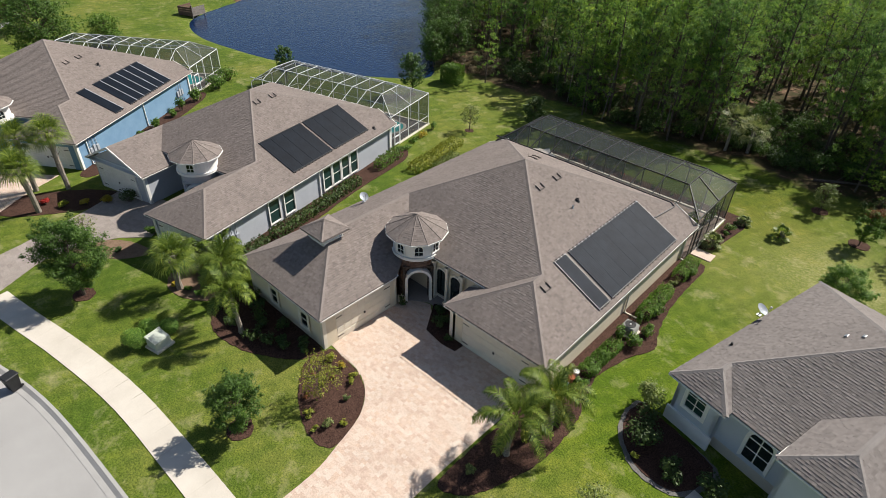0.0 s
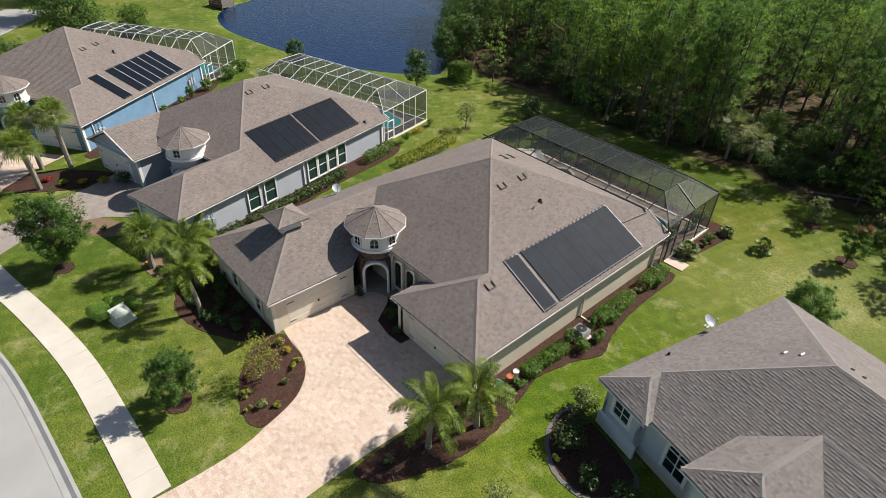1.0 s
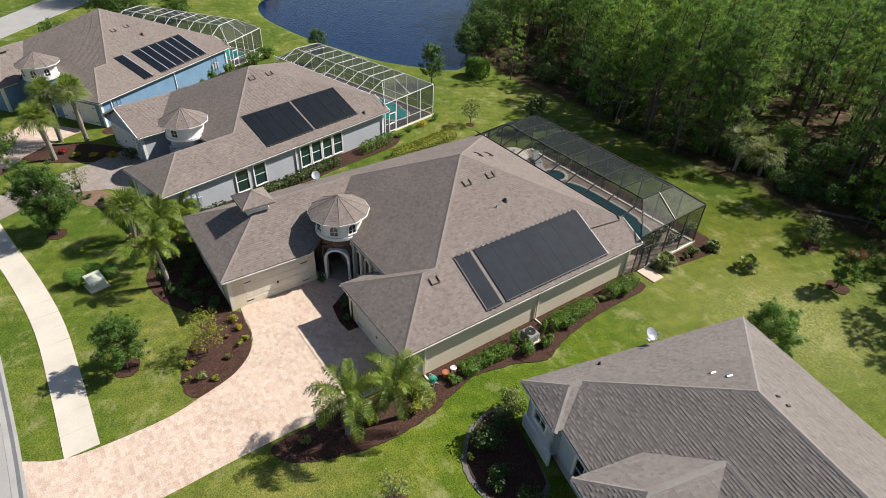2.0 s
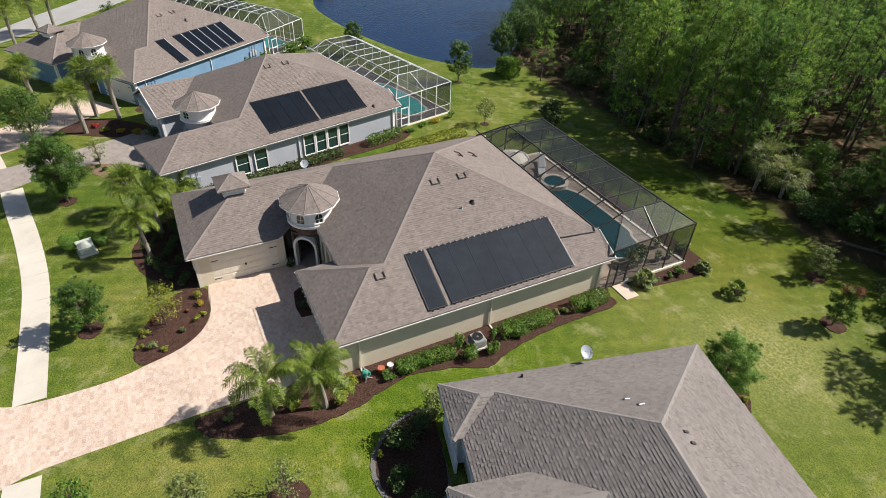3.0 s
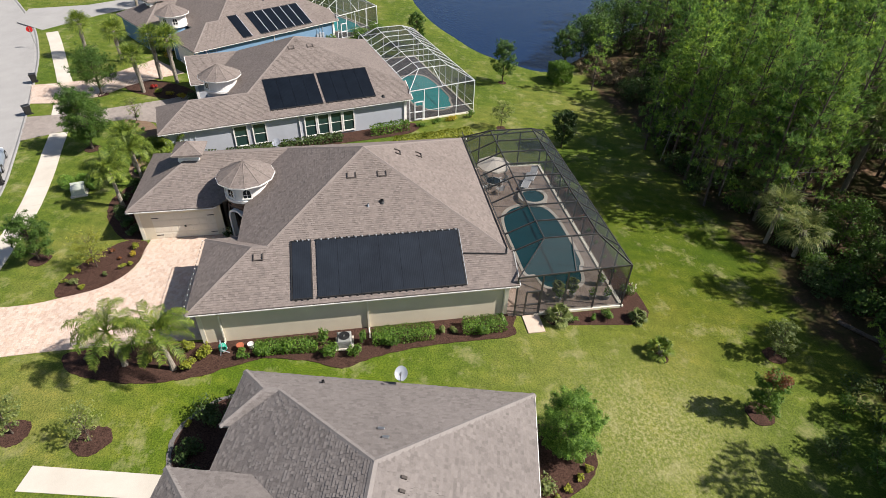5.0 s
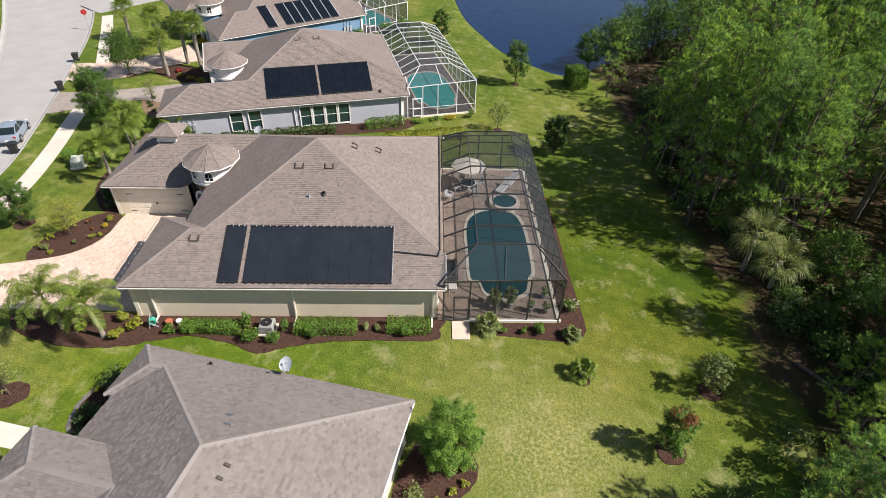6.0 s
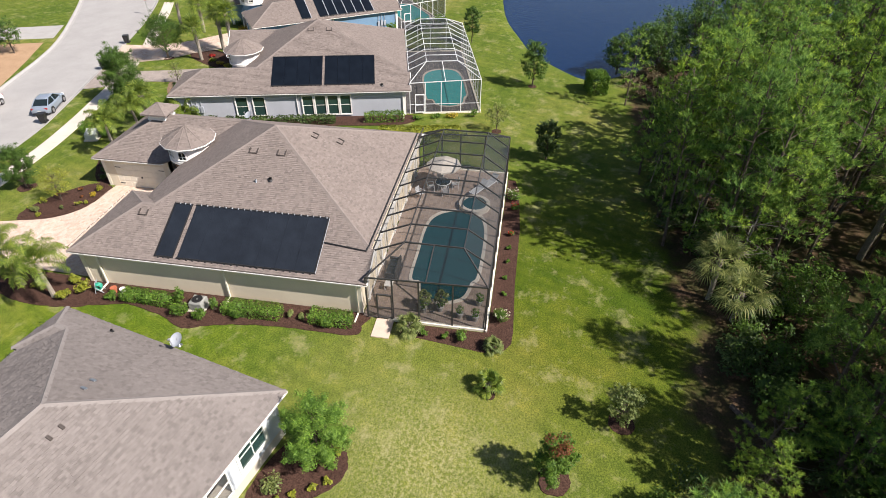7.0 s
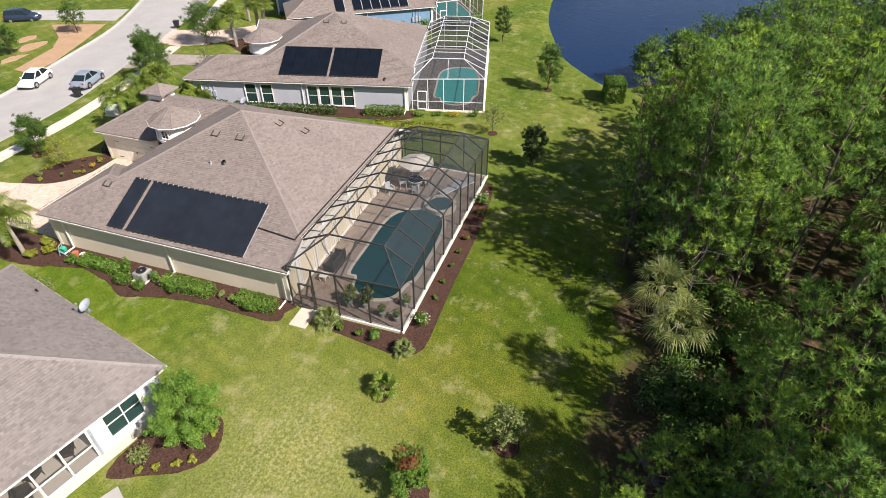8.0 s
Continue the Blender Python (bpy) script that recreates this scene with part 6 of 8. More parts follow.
def far_pines(places, seed):
    """Pines past the near ones, joined."""
    rng = random.Random(seed)
    data = []
    for w, l in FAR_PINES:
        for me in (w, l):
            v = np.empty(len(me.vertices) * 3)
            me.vertices.foreach_get("co", v)
            data.append((v.reshape(-1, 3), [tuple(p.vertices) for p in me.polygons]))
    for which, mat, nm, lab in ((0, PINE_BARK, "far_trunks", "stems of the pine woods further back"), (1, PINE_LEAF, "far_crowns", "green needle crowns of the pine woods further back")):
        V, F, n = [], [], 0
        r = random.Random(seed)
        for x, y in places:
            k = r.randrange(len(PINES))
            s, a = r.uniform(0.78, 1.1), r.uniform(0, 6.28)
            co, fc = data[2 * k + which]
            c, sn = math.cos(a) * s, math.sin(a) * s
            V.append(np.stack([co[:, 0] * c - co[:, 1] * sn + x, co[:, 0] * sn + co[:, 1] * c + y, co[:, 2] * s], 1))
            F += [tuple(i + n for i in f) for f in fc]
            n += len(co)
        me = bpy.data.meshes.new(nm)
        me.from_pydata(np.concatenate(V).tolist(), [], F)
        me.materials.append(mat)
        tagged(new(nm, me), lab, "woods", kind="stuff")


def sunny_to(x):
    """How far back the lawn lies in the sun; the trees behind it stay lower towards the edge."""
    return float(np.interp(x, (-60, -30, -22, -16, -9, 0, 6, 8, 10, 15, 17.5, 22, 34), (50, 46.5, 45.5, 42, 36.5, 33, 34.5, 39, 42, 43, 40.5, 41, 41)))


def plant_forest():
    rng = random.Random(21)
    pts = [p for p in spots(-66, 33, 40, 116, 3.45, 4) if p[1] > forest_line(p[0]) and (p[1] < forest_line(p[0]) + 26 or rng.random() < 0.8) and not (p[0] > 14 and p[1] > 90)]
    pts += [p for p in spots(16, 33, 50, 66, 3.4, 17) if rng.random() < 0.8]
    pts += [p for p in spots(-12, 6, 42.5, 50, 3.4, 13) if rng.random() < 0.6]
    pts += [p for p in spots(-14, 7, 44.8, 51, 2.7, 15) if rng.random() < 0.6]
    pts = [p for p in pts if (p[1] - sunny_to(p[0]) > (6.6 if p[0] < 15.5 else 5.4) or (rng.random() < 0.1 and p[0] < -12)) and not (6.5 < p[0] < 15.5 and p[1] < 57.0) and not (15 < p[0] < 18 and p[1] < 50.2) and not (-6 < p[0] <= 6.5 and p[1] < 44.3)]
    px, py = np.array([p[0] for p in pts]), np.array([p[1] for p in pts])
    wet = inside(POND_LINE, px, py) | (far_from(POND_LINE, px, py) < 1.0)
    pts = [p for p, w in zip(pts, wet) if not w]
    near = sorted(pts, key=lambda p: p[1] - forest_line(p[0]) + 0.25 * abs(p[0] - 5))[:315]
    seen = set(near)
    for n, (x, y) in enumerate(sorted(near, key=lambda p: math.hypot(p[0] - 20, p[1] - 48))):
        k = rng.randrange(len(PINES))
        tall = (12.5, 14.0, 15.5, 13.2, 11.5, 16.5)[k]
        s = min(rng.uniform(0.75, 1.08), max(3.2, y - sunny_to(x) + rng.uniform(0, 3)) / tall)
        t = thing("pine_tree", "tall slim pine with a bare stem and airy green crown", "tree", pose(x, y, -0.05, rng.uniform(-3, 3), rng.uniform(-3, 3), rng.uniform(0, 360)) @ Matrix.Diagonal((s, s, s, 1)), "pine woods")
        pine = (FINE_PINES if n < 85 else PINES)[k]
        part("trunk", pine[0], PINE_BARK, t)
        part("crown", pine[1], PINE_LEAF, t)
    rest = [p for p in pts if p not in seen]
    if rest:
        far_pines(rest, 31)


plant_forest()
for x, y, s, k in ((24.6, 43.6, 0.36, 3), (26.2, 42.8, 0.4, 4), (22.6, 45.4, 0.42, 4), (20.2, 46.2, 0.45, 3), (28.4, 40.6, 0.72, 3), (30.4, 39.4, 0.74, 4), (29.0, 43.4, 0.7, 3), (31.4, 41.8, 0.7, 4), (30.6, 45.6, 0.8, 3), (28.4, 47.4, 0.8, 4)):
    t = thing("pine_tree", "young bushy pine at the edge of the woods", "tree", pose(x, y, -0.05, 0, 0, 90 * x) @ Matrix.Diagonal((1.5 * s, 1.5 * s, s, 1)), "pine woods")
    part("trunk", FINE_PINES[k][0], PINE_BARK, t)
    part("crown", FINE_PINES[k][1], PINE_LEAF, t)


# ---- woodland undergrowth ----
def understory():
    rng = random.Random(77)
    kinds = []
    for i in range(4):
        random.seed(300 + i)
        c, st = Mesh(), Mesh()
        for k in range(9):
            p = (random.uniform(-0.9, 0.9), random.uniform(-0.9, 0.9), random.uniform(0.4, 1.5))
            c.blob(p, (0.55, 0.55, 0.5), 56, 0.2, 0.5, 0.3)
            st.tube((p[0] * 0.3, p[1] * 0.3, -0.1), p, 0.03, 0.012, 4, False)
        kinds.append((c.made("foliage"), st.made("stem")))
        kinds[-1][0].materials.append((OAK_LEAF, SHRUB_LEAF, DARK_LEAF, DARK_LEAF)[i])
        kinds[-1][1].materials.append(BARK)
    for i in range(215):
        x = rng.uniform(-30, 33) if i < 175 else rng.uniform(8, 30)
        y = forest_line(x) + rng.choice((rng.uniform(0.3, 4), rng.uniform(1, 14)))
        if x > 6:
            y = max(y, forest_line(x) - 0.5)
        if x < -22:
            y += 2
        k = rng.randrange(4)
        s = rng.uniform(0.5, 1.35)
        t = thing("bush", "dark green wild bush at the edge of the pine woods", "bush", pose(x, y, 0, 0, 0, rng.uniform(0, 360)) @ Matrix.Diagonal((s, s, s * rng.uniform(0.7, 1.2), 1)), "undergrowth")
        part("stem", kinds[k][1], BARK, t)
        part("foliage", kinds[k][0], DARK_LEAF, t)
    for x, y, s, k in ((23.4, 41.3, 0.7, 1), (25.7, 38.9, 0.8, 3), (22.0, 42.8, 0.8, 2), (27.0, 40.6, 0.9, 0), (24.9, 42.6, 0.8, 3)):
        t = thing("bush", "leafy green bush in the shade at the lawn's edge", "bush", pose(x, y, 0, 0, 0, 60 * x) @ Matrix.Diagonal((s, s, s, 1)), "undergrowth")
        part("stem", kinds[k][1], BARK, t)
        part("foliage", kinds[k][0], DARK_LEAF, t)
    dry = kinds[1][0].copy()
    dry.materials[0] = DRY_LEAF
    for x, y, s in ((-27.5, 44.6, 1.0), (-25.6, 45.8, 0.8), (-24.2, 47.2, 1.1), (-29.2, 46.6, 1.2), (-26.8, 48.4, 1.3), (-22.4, 48.8, 0.9), (-31.5, 47.6, 1.2), (-24.6, 50.4, 1.2), (-20.6, 46.4, 0.6), (-33.6, 49.6, 1.2)):
        t = thing("bush", "pale dry brush on the pond bank", "bush", pose(x, y, 0, 0, 0, 40 * x) @ Matrix.Diagonal((s, s, 0.8 * s, 1)), "bank brush")
        part("stem", kinds[1][1], BARK, t)
        part("foliage", dry, DRY_LEAF, t)
    for i, (x, y, h, r) in enumerate(((-31.4, 43.6, 4.6, 1.9), (-33.6, 46.6, 5.6, 2.3), (-30.8, 47.8, 6.2, 2.4), (-36.6, 49.6, 6.4, 2.6), (-40.2, 53.6, 6.8, 2.8), (-44.6, 58.4, 7.0, 3.0), (-49.6, 63.8, 7.4, 3.2), (-34.4, 52.2, 7.0, 2.8))):
        plant_tree("shore_tree", "leafy green tree on the pond bank", (x, y), h, r, 0.12, OAK_LEAF, 2400, 0.26, 230 + i, trunk_h=0.8, group="shore trees")
    t = thing("pine_tree", "single pine with a thin crown on the pond bank", "tree", pose(-22.2, 43.8, -0.05) @ Matrix.Diagonal((0.62, 0.62, 0.6, 1)), "pine woods")
    part("trunk", PINES[3][0], PINE_BARK, t)
    part("crown", PINES[3][1], PINE_LEAF, t)
    # cabbage palms among the pines
    pal = []
    for i, h in enumerate((3.6, 2.4, 4.6)):
        w, l = fan_palm_mesh(h, 22, 1.9, 500 + i)
        pal.append((w.made("trunk"), l.made("fronds")))
        pal[-1][0].materials.append(PALM_BARK)
        pal[-1][1].materials.append(SABAL_LEAF)
    for x, y, k, s in ((8.1, 46.4, 0, 0.95), (10.0, 47.5, 1, 1.0), (4.2, 47.5, 1, 0.9), (-2.5, 47.0, 1, 0.8), (-12, 50.0, 2, 1.0), (-6.5, 52, 2, 1.0), (20.5, 53.5, 2, 1.1), (27.0, 50.5, 1, 1.0), (2.0, 58, 2, 1.3), (-20.0, 54.0, 2, 1.1), (-35, 62, 2, 1.3)):
        t = thing("cabbage_palm", "cabbage palm with drooping grey-green fan fronds", "palm", pose(x, y, 0, 0, 0, rng.uniform(0, 360)) @ Matrix.Diagonal((s, s, s, 1)), "cabbage palms")
        part("trunk", pal[k][0], PALM_BARK, t)
        part("fronds", pal[k][1], SABAL_LEAF, t)
    plant_tree("young_tree", "sunlit leafy green sapling among the pines", (9.6, 51.4), 4.4, 1.9, 0.07, SHRUB_LEAF, 3600, 0.17, 241, trunk_h=1.0)
    plant_tree("young_tree", "sunlit leafy green sapling among the pines", (13.2, 51.8), 3.6, 1.6, 0.06, OAK_LEAF, 2600, 0.17, 242, trunk_h=0.9)
    log = Mesh()
    for a, b, ra, rb in (((0, 0, 0.1), (2.4, 1.5, 0.16), 0.15, 0.12), ((2.4, 1.5, 0.16), (4.2, 2.3, 0.2), 0.12, 0.06), ((1.6, 1.0, 0.15), (2.0, 2.1, 0.55), 0.05, 0.02), ((2.9, 1.7, 0.2), (3.9, 1.1, 0.6), 0.04, 0.015), ((3.3, 1.9, 0.2), (3.6, 2.9, 0.5), 0.04, 0.015)):
        log.tube(a, b, ra, rb, 7)
    solid("fallen_log", log, PINE_BARK, "brown fallen log on the shaded woodland floor", "log", m=pose(16.8, 45.9, 0))
    # bare grey snags
    for i, (x, y) in enumerate(((-8.5, 45.5), (-2.0, 46.0), (6.5, 48.0), (-14.0, 48.0), (-5.2, 44.2), (1.4, 46.4), (3.8, 49.2), (-11.0, 46.0))):
        random.seed(600 + i)
        m = Mesh()
        h = random.uniform(5, 8.5)
        m.tube((0, 0, -0.2), (random.uniform(-0.5, 0.5), random.uniform(-0.5, 0.5), h), 0.065, 0.02, 6)
        for k in range(14):
            z = random.uniform(0.4, 0.98) * h
            a = random.uniform(0, 6.28)
            L = random.uniform(0.6, 1.9)
            e = Vector((math.cos(a) * L, math.sin(a) * L, z + L * random.uniform(0.0, 0.6)))
            m.tube((0, 0, z), e, 0.022, 0.01, 4, False)
            m.tube(e, e + Vector((random.uniform(-0.5, 0.5), random.uniform(-0.5, 0.5), random.uniform(0, 0.4))), 0.015, 0.006, 3, False)
        solid("dead_tree", m, DEAD_WOOD, "bare grey dead tree among the pines", "tree", "dead trees", m=pose(x, y, 0))


understory()


# ---- planting beds ----
BEDS = [0]


def bed(label, outline, z=0.045, smooth=True, mat=None):
    BEDS[0] += 1
    z = (0.5 * z if z < 0.1 else z) + 0.004 * (BEDS[0] % 6)
    pts = closed_curve(outline, 12) if smooth else outline
    if smooth:
        pts = [(x + 0.07 * noise.noise((2.1 * x, 2.1 * y, 3.0)) + 0.05 * noise.noise((6.0 * x, 6.0 * y, 9.0)), y + 0.07 * noise.noise((2.1 * x, 2.1 * y, 7.0)) + 0.05 * noise.noise((6.0 * x, 6.0 * y, 1.0))) for x, y in pts]
    return solid("planting_bed", Mesh().prism(pts, -0.05, z), mat or MULCH, label, "planting bed", kind="structure")


bed("dark mulch island bed beside the driveway", [(1.75, -1.6), (2.4, -2.6), (3.7, -3.7), (5.2, -4.5), (6.6, -4.8), (7.62, -4.3), (7.1, -2.3), (6.2, -1.05), (5.0, -0.32), (3.4, -0.03), (2.1, -0.1)])
bed("dark mulch bed along the garage wall", [(-7.4, -0.4), (-7.3, -2.2), (-5.8, -3.7), (-4.0, -4.3), (-1.7, -3.9), (0.2, -2.9), (1.5, -1.8), (1.6, -0.5), (-3, -0.35)])
bed("mulch bed under the palm group", [(-12.0, -3.0), (-10.8, -4.2), (-8.8, -4.1), (-7.2, -2.9), (-7.6, -1.2), (-9.6, -0.8), (-11.4, -1.4)], mat=MULCH_TAN)
bed("dark mulch bed with palms beside the driveway", [(12.75, -1.9), (13.6, -2.1), (14.4, -1.4), (15.2, 0.4), (15.75, 2.6), (15.75, 5.0), (15.2, 7.0), (13.3, 6.6), (12.95, 5.2), (12.8, 2.0)])
bed("mulch bed with hedges along the side wall", [(13.1, 6.6), (15.2, 6.9), (14.8, 9.2), (15.4, 12.0), (16.2, 13.9), (15.5, 16.2), (15.1, 20.0), (15.1, 24.3), (14.2, 24.7), (13.1, 24.4), (13.06, 16.0)])
bed("reddish mulch bed round the pool enclosure", [(13.55, 26.7), (14.5, 27.2), (14.85, 30.0), (15.15, 32.2), (15.1, 33.0), (14.75, 33.6), (14.2, 33.95), (13.2, 34.0), (9.0, 33.85), (2.4, 33.85), (-3.0, 33.5), (-4.6, 33.1), (-4.6, 32.5), (2.0, 32.46), (13.0, 32.46), (13.55, 32.2)], smooth=False)
bed("mulch bed beside the entry", [(4.95, 5.15), (6.4, 4.9), (7.5, 5.0), (7.55, 5.7), (6.6, 5.75), (6.5, 7.6), (4.4, 7.6), (3.6, 7.25)], 0.1, False)
bed("pebble-edged bed by the bay window", [(17.4, 9.4), (17.3, 7.6), (18.2, 6.0), (19.8, 5.1), (21.6, 5.4), (22.5, 7.0), (22.3, 8.2), (18.8, 9.2)], 0.05, True, paint("pebble_edging", (0.08, 0.075, 0.068), (0.19, 0.178, 0.162), 6, 0.9, 30, 0.6))
bed("mulch bed inside the pebble edging", [(17.6, 9.35), (17.5, 7.7), (18.35, 6.2), (19.8, 5.35), (21.45, 5.6), (22.2, 7.0), (22.0, 8.2), (18.8, 9.2)], 0.09)
bed("mulch bed at the back corner of the near house", [(21.7, 23.9), (21.9, 25.5), (22.9, 26.4), (24.2, 26.5), (25.2, 25.6), (25.8, 24.3), (26.5, 22.5), (24.4, 22.5)])
bed("mulch bed along the neighbour's side wall", [tuple((AT_N @ Vector((x, y, 0))).xy) for x, y in ((13.1, 1.6), (15.0, 1.8), (15.3, 8.0), (15.1, 16.0), (15.3, 24.0), (13.1, 24.5), (13.06, 12.0))])
bed("mulch bed along the blue house's side wall", [tuple((AT_B @ Vector((x, y, 0))).xy) for x, y in ((12.6, 4.6), (14.4, 4.8), (14.5, 12.0), (14.4, 24.0), (12.6, 24.5), (12.56, 12.0))])
bed("planting bed by the neighbour's driveway", [(-21.6, -6.9), (-19.4, -7.2), (-16.4, -5.6), (-15.2, -3.4), (-17.4, -3.6), (-19.6, -5.2)], mat=MULCH_TAN)
bed("mulch bed below the neighbour's palms", [(-31.2, -8.6), (-29.6, -9.9), (-27.0, -8.2), (-24.6, -3.6), (-25.4, -1.2), (-28.4, -3.4)])
for (x, y, r) in ((3.3, -7.0, 0.72), (-13.6, -8.5, 0.7), (22.65, 36.5, 0.78), (18.85, 40.0, 0.68), (18.2, -2.9, 0.85), (19.2, 1.15, 0.95), (18.0, 32.9, 0.45), (16.2, -7.4, 0.7), (-26.7, -11.4, 0.6), (-13.6, 30.7, 0.5), (-25.6, 33.8, 0.5)):
    bed("round mulch ring at the foot of a young tree", [(x + r * random.uniform(0.9, 1.1) * math.cos(a), y + r * random.uniform(0.9, 1.1) * math.sin(a)) for a in np.arange(0, 6.2, 0.7)])

# ---- single trees ----
plant_tree("oak_tree", "young live oak with a dense green crown on the verge lawn", (-13.6, -8.5), 5.7, 2.2, 0.13, OAK_LEAF, 21000, 0.135, 1, trunk_h=0.9, group="street oaks")
plant_tree("oak_tree", "young live oak with a dense green crown on the verge lawn", (-26.7, -11.4), 5.2, 2.4, 0.13, OAK_LEAF, 7500, 0.165, 3, group="street oaks")
plant_tree("oak_tree", "small round-crowned oak in a mulch ring on the front lawn", (3.3, -7.0), 3.8, 1.4, 0.08, OAK_LEAF, 11500, 0.11, 4, trunk_h=0.7)
plant_tree("crape_myrtle", "small airy tree with thin yellow-green foliage", (4.6, -2.8), 3.0, 1.35, 0.05, LIME_LEAF, 1150, 0.12, 5, trunk_h=0.9)
plant_tree("crape_myrtle", "small bare-branched tree beside a driveway", (-19.4, -6.0), 2.6, 1.0, 0.05, PALE_LEAF, 260, 0.18, 6, trunk_h=0.7)
plant_tree("holly_tree", "young tree with red new leaves in a mulch ring", (22.65, 36.4), 3.3, 1.0, 0.06, SHRUB_LEAF, 6500, 0.11, 7, trunk_h=0.6)
plant_tree("young_tree", "slim young tree with blue-green leaves in a mulch ring", (18.85, 39.9), 2.9, 0.95, 0.05, PALE_LEAF, 1300, 0.15, 8, trunk_h=0.5)
plant_tree("magnolia_tree", "small dark glossy magnolia on the back lawn", (-8.8, 35.6), 3.8, 1.15, 0.08, DARK_LEAF, 2800, 0.22, 9, trunk_h=0.7)
plant_tree("young_tree", "small airy young tree on the side lawn", (-13.6, 30.7), 2.9, 1.15, 0.05, PALE_LEAF, 520, 0.2, 10, trunk_h=1.0)
plant_tree("holly_tree", "upright dark green young tree near the pond", (-25.6, 33.8), 5.2, 1.55, 0.08, OAK_LEAF, 3600, 0.2, 11, trunk_h=1.1)
plant_tree("holly_tree", "upright dark green young tree near the pond", (-39.5, 25.2), 4.6, 1.25, 0.07, OAK_LEAF, 2400, 0.22, 12, trunk_h=1.1)
plant_tree("young_tree", "thin young tree in a mulch ring on the front lawn", (18.2, -2.9), 2.9, 1.0, 0.05, PALE_LEAF, 1300, 0.14, 13, trunk_h=0.8)
plant_tree("young_tree", "nearly bare young tree in a mulch ring on the front lawn", (19.2, 1.15), 2.7, 0.95, 0.05, PALE_LEAF, 620, 0.13, 14, trunk_h=0.8)
plant_tree("young_tree", "thin young tree in a mulch ring on the front lawn", (16.2, -7.4), 2.6, 0.95, 0.05, SHRUB_LEAF, 560, 0.2, 15, trunk_h=0.7)
plant_tree("laurel_tree", "large bright green bushy tree beside the near house", (23.3, 25.1), 4.1, 1.6, 0.08, BRIGHT_LEAF, 22000, 0.1, 16, trunk_h=0.25)
plant_tree("oak_tree", "green street tree across the road", (-25.0, -31.5), 4.2, 1.6, 0.1, OAK_LEAF, 1300, 0.26, 17)
plant_tree("oak_tree", "green street tree across the road", (-15.5, -32.5), 3.6, 1.5, 0.1, OAK_LEAF, 1200, 0.26, 18)
plant_tree("oak_tree", "broad dark tree beyond the blue house", (-86, 8), 9.0, 5.0, 0.25, OAK_LEAF, 4200, 0.42, 19)
plant_tree("oak_tree", "broad dark tree beyond the blue house", (-99, 12), 9.5, 5.5, 0.25, OAK_LEAF, 4200, 0.42, 20)
plant_tree("oak_tree", "broad dark tree beyond the blue house", (-64.5, 6.2), 9.0, 4.4, 0.24, OAK_LEAF, 7000, 0.3, 21)
plant_tree("oak_tree", "low bushy tree beside the blue house's pool enclosure", (-68.7, 15.0), 4.4, 2.4, 0.15, SHRUB_LEAF, 3000, 0.26, 24, trunk_h=0.7)
plant_tree("oak_tree", "broad dark tree beyond the blue house", (-56.0, -2.5), 5.0, 2.4, 0.15, OAK_LEAF, 2600, 0.28, 25, trunk_h=0.9)
plant_tree("oak_tree", "broad dark tree beyond the blue house", (-112, 22), 9.0, 5.0, 0.25, OAK_LEAF, 3600, 0.42, 22)
red = Mesh()
random.seed(70)
for i in range(12):
    a = random.uniform(0, 6.28)
    red.blob((0.4 * math.cos(a), 0.4 * math.sin(a), random.uniform(2.85, 3.3)), (0.34, 0.34, 0.22), 60, 0.1, 0.6)
part("new_growth", red, RED_LEAF, bpy.data.objects["holly_tree"], "reddish new leaves at the top")["kind"] = "stuff"

# ---- palms ----
for i, (x, y, h, n, L, ln) in enumerate(((14.2, 1.5, 2.6, 17, 2.3, 0.3), (14.9, 4.3, 2.3, 17, 2.3, -0.2), (-6.0, -2.1, 3.1, 15, 1.9, -0.2), (-3.1, -3.1, 2.8, 15, 1.9, 0.3), (-8.6, -0.5, 0.5, 16, 1.9, 0.2), (-11.4, -1.6, 0.5, 16, 1.8, -0.2), (-8.0, -1.6, 0.4, 14, 1.7, 0.1), (-10.2, -0.2, 0.6, 15, 1.8, 0.1))):
    w, l = feather_palm_mesh(h, n, L, 700 + i, ln)
    t = thing("queen_palm", "queen palm with arching feathery fronds in a mulch bed" if h > 1 else "low clumping palm with feathery fronds among taller palms", "palm", pose(x, y, 0, 0, 0, 70 * i), "queen palms")
    part("trunk", w, PALM_BARK, t)
    part("fronds", l, PALM_LEAF, t)
for i, (x, y, h) in enumerate(((-9.8, -3.75, 2.9), (-26.9, -7.1, 3.95), (-30.8, -6.1, 4.8), (-29.4, -4.05, 5.1), (-37.1, -12.0, 3.7), (-39.2, -16.6, 4.2), (-58.6, -15.2, 4.8), (-62.4, -12.6, 5.0), (-64.6, -10.8, 5.2))):
    w, l = fan_palm_mesh(h, 36, 1.7, 720 + i, 0.22)
    t = thing("cabbage_palm", "cabbage palm with a rough trunk and a round fan crown", "palm", pose(x, y, 0, 0, 0, 50 * i), "garden palms")
    part("trunk", w, PALM_BARK, t)
    part("fronds", l, PALM_LEAF, t)
w, l = fan_palm_mesh(0.35, 16, 0.9, 760, 0.1)
t = thing("dwarf_palm", "low young palm standing alone on the lawn", "palm", pose(18.0, 32.9, 0))
part("trunk", w, PALM_BARK, t)
part("fronds", l, PALM_LEAF, t)
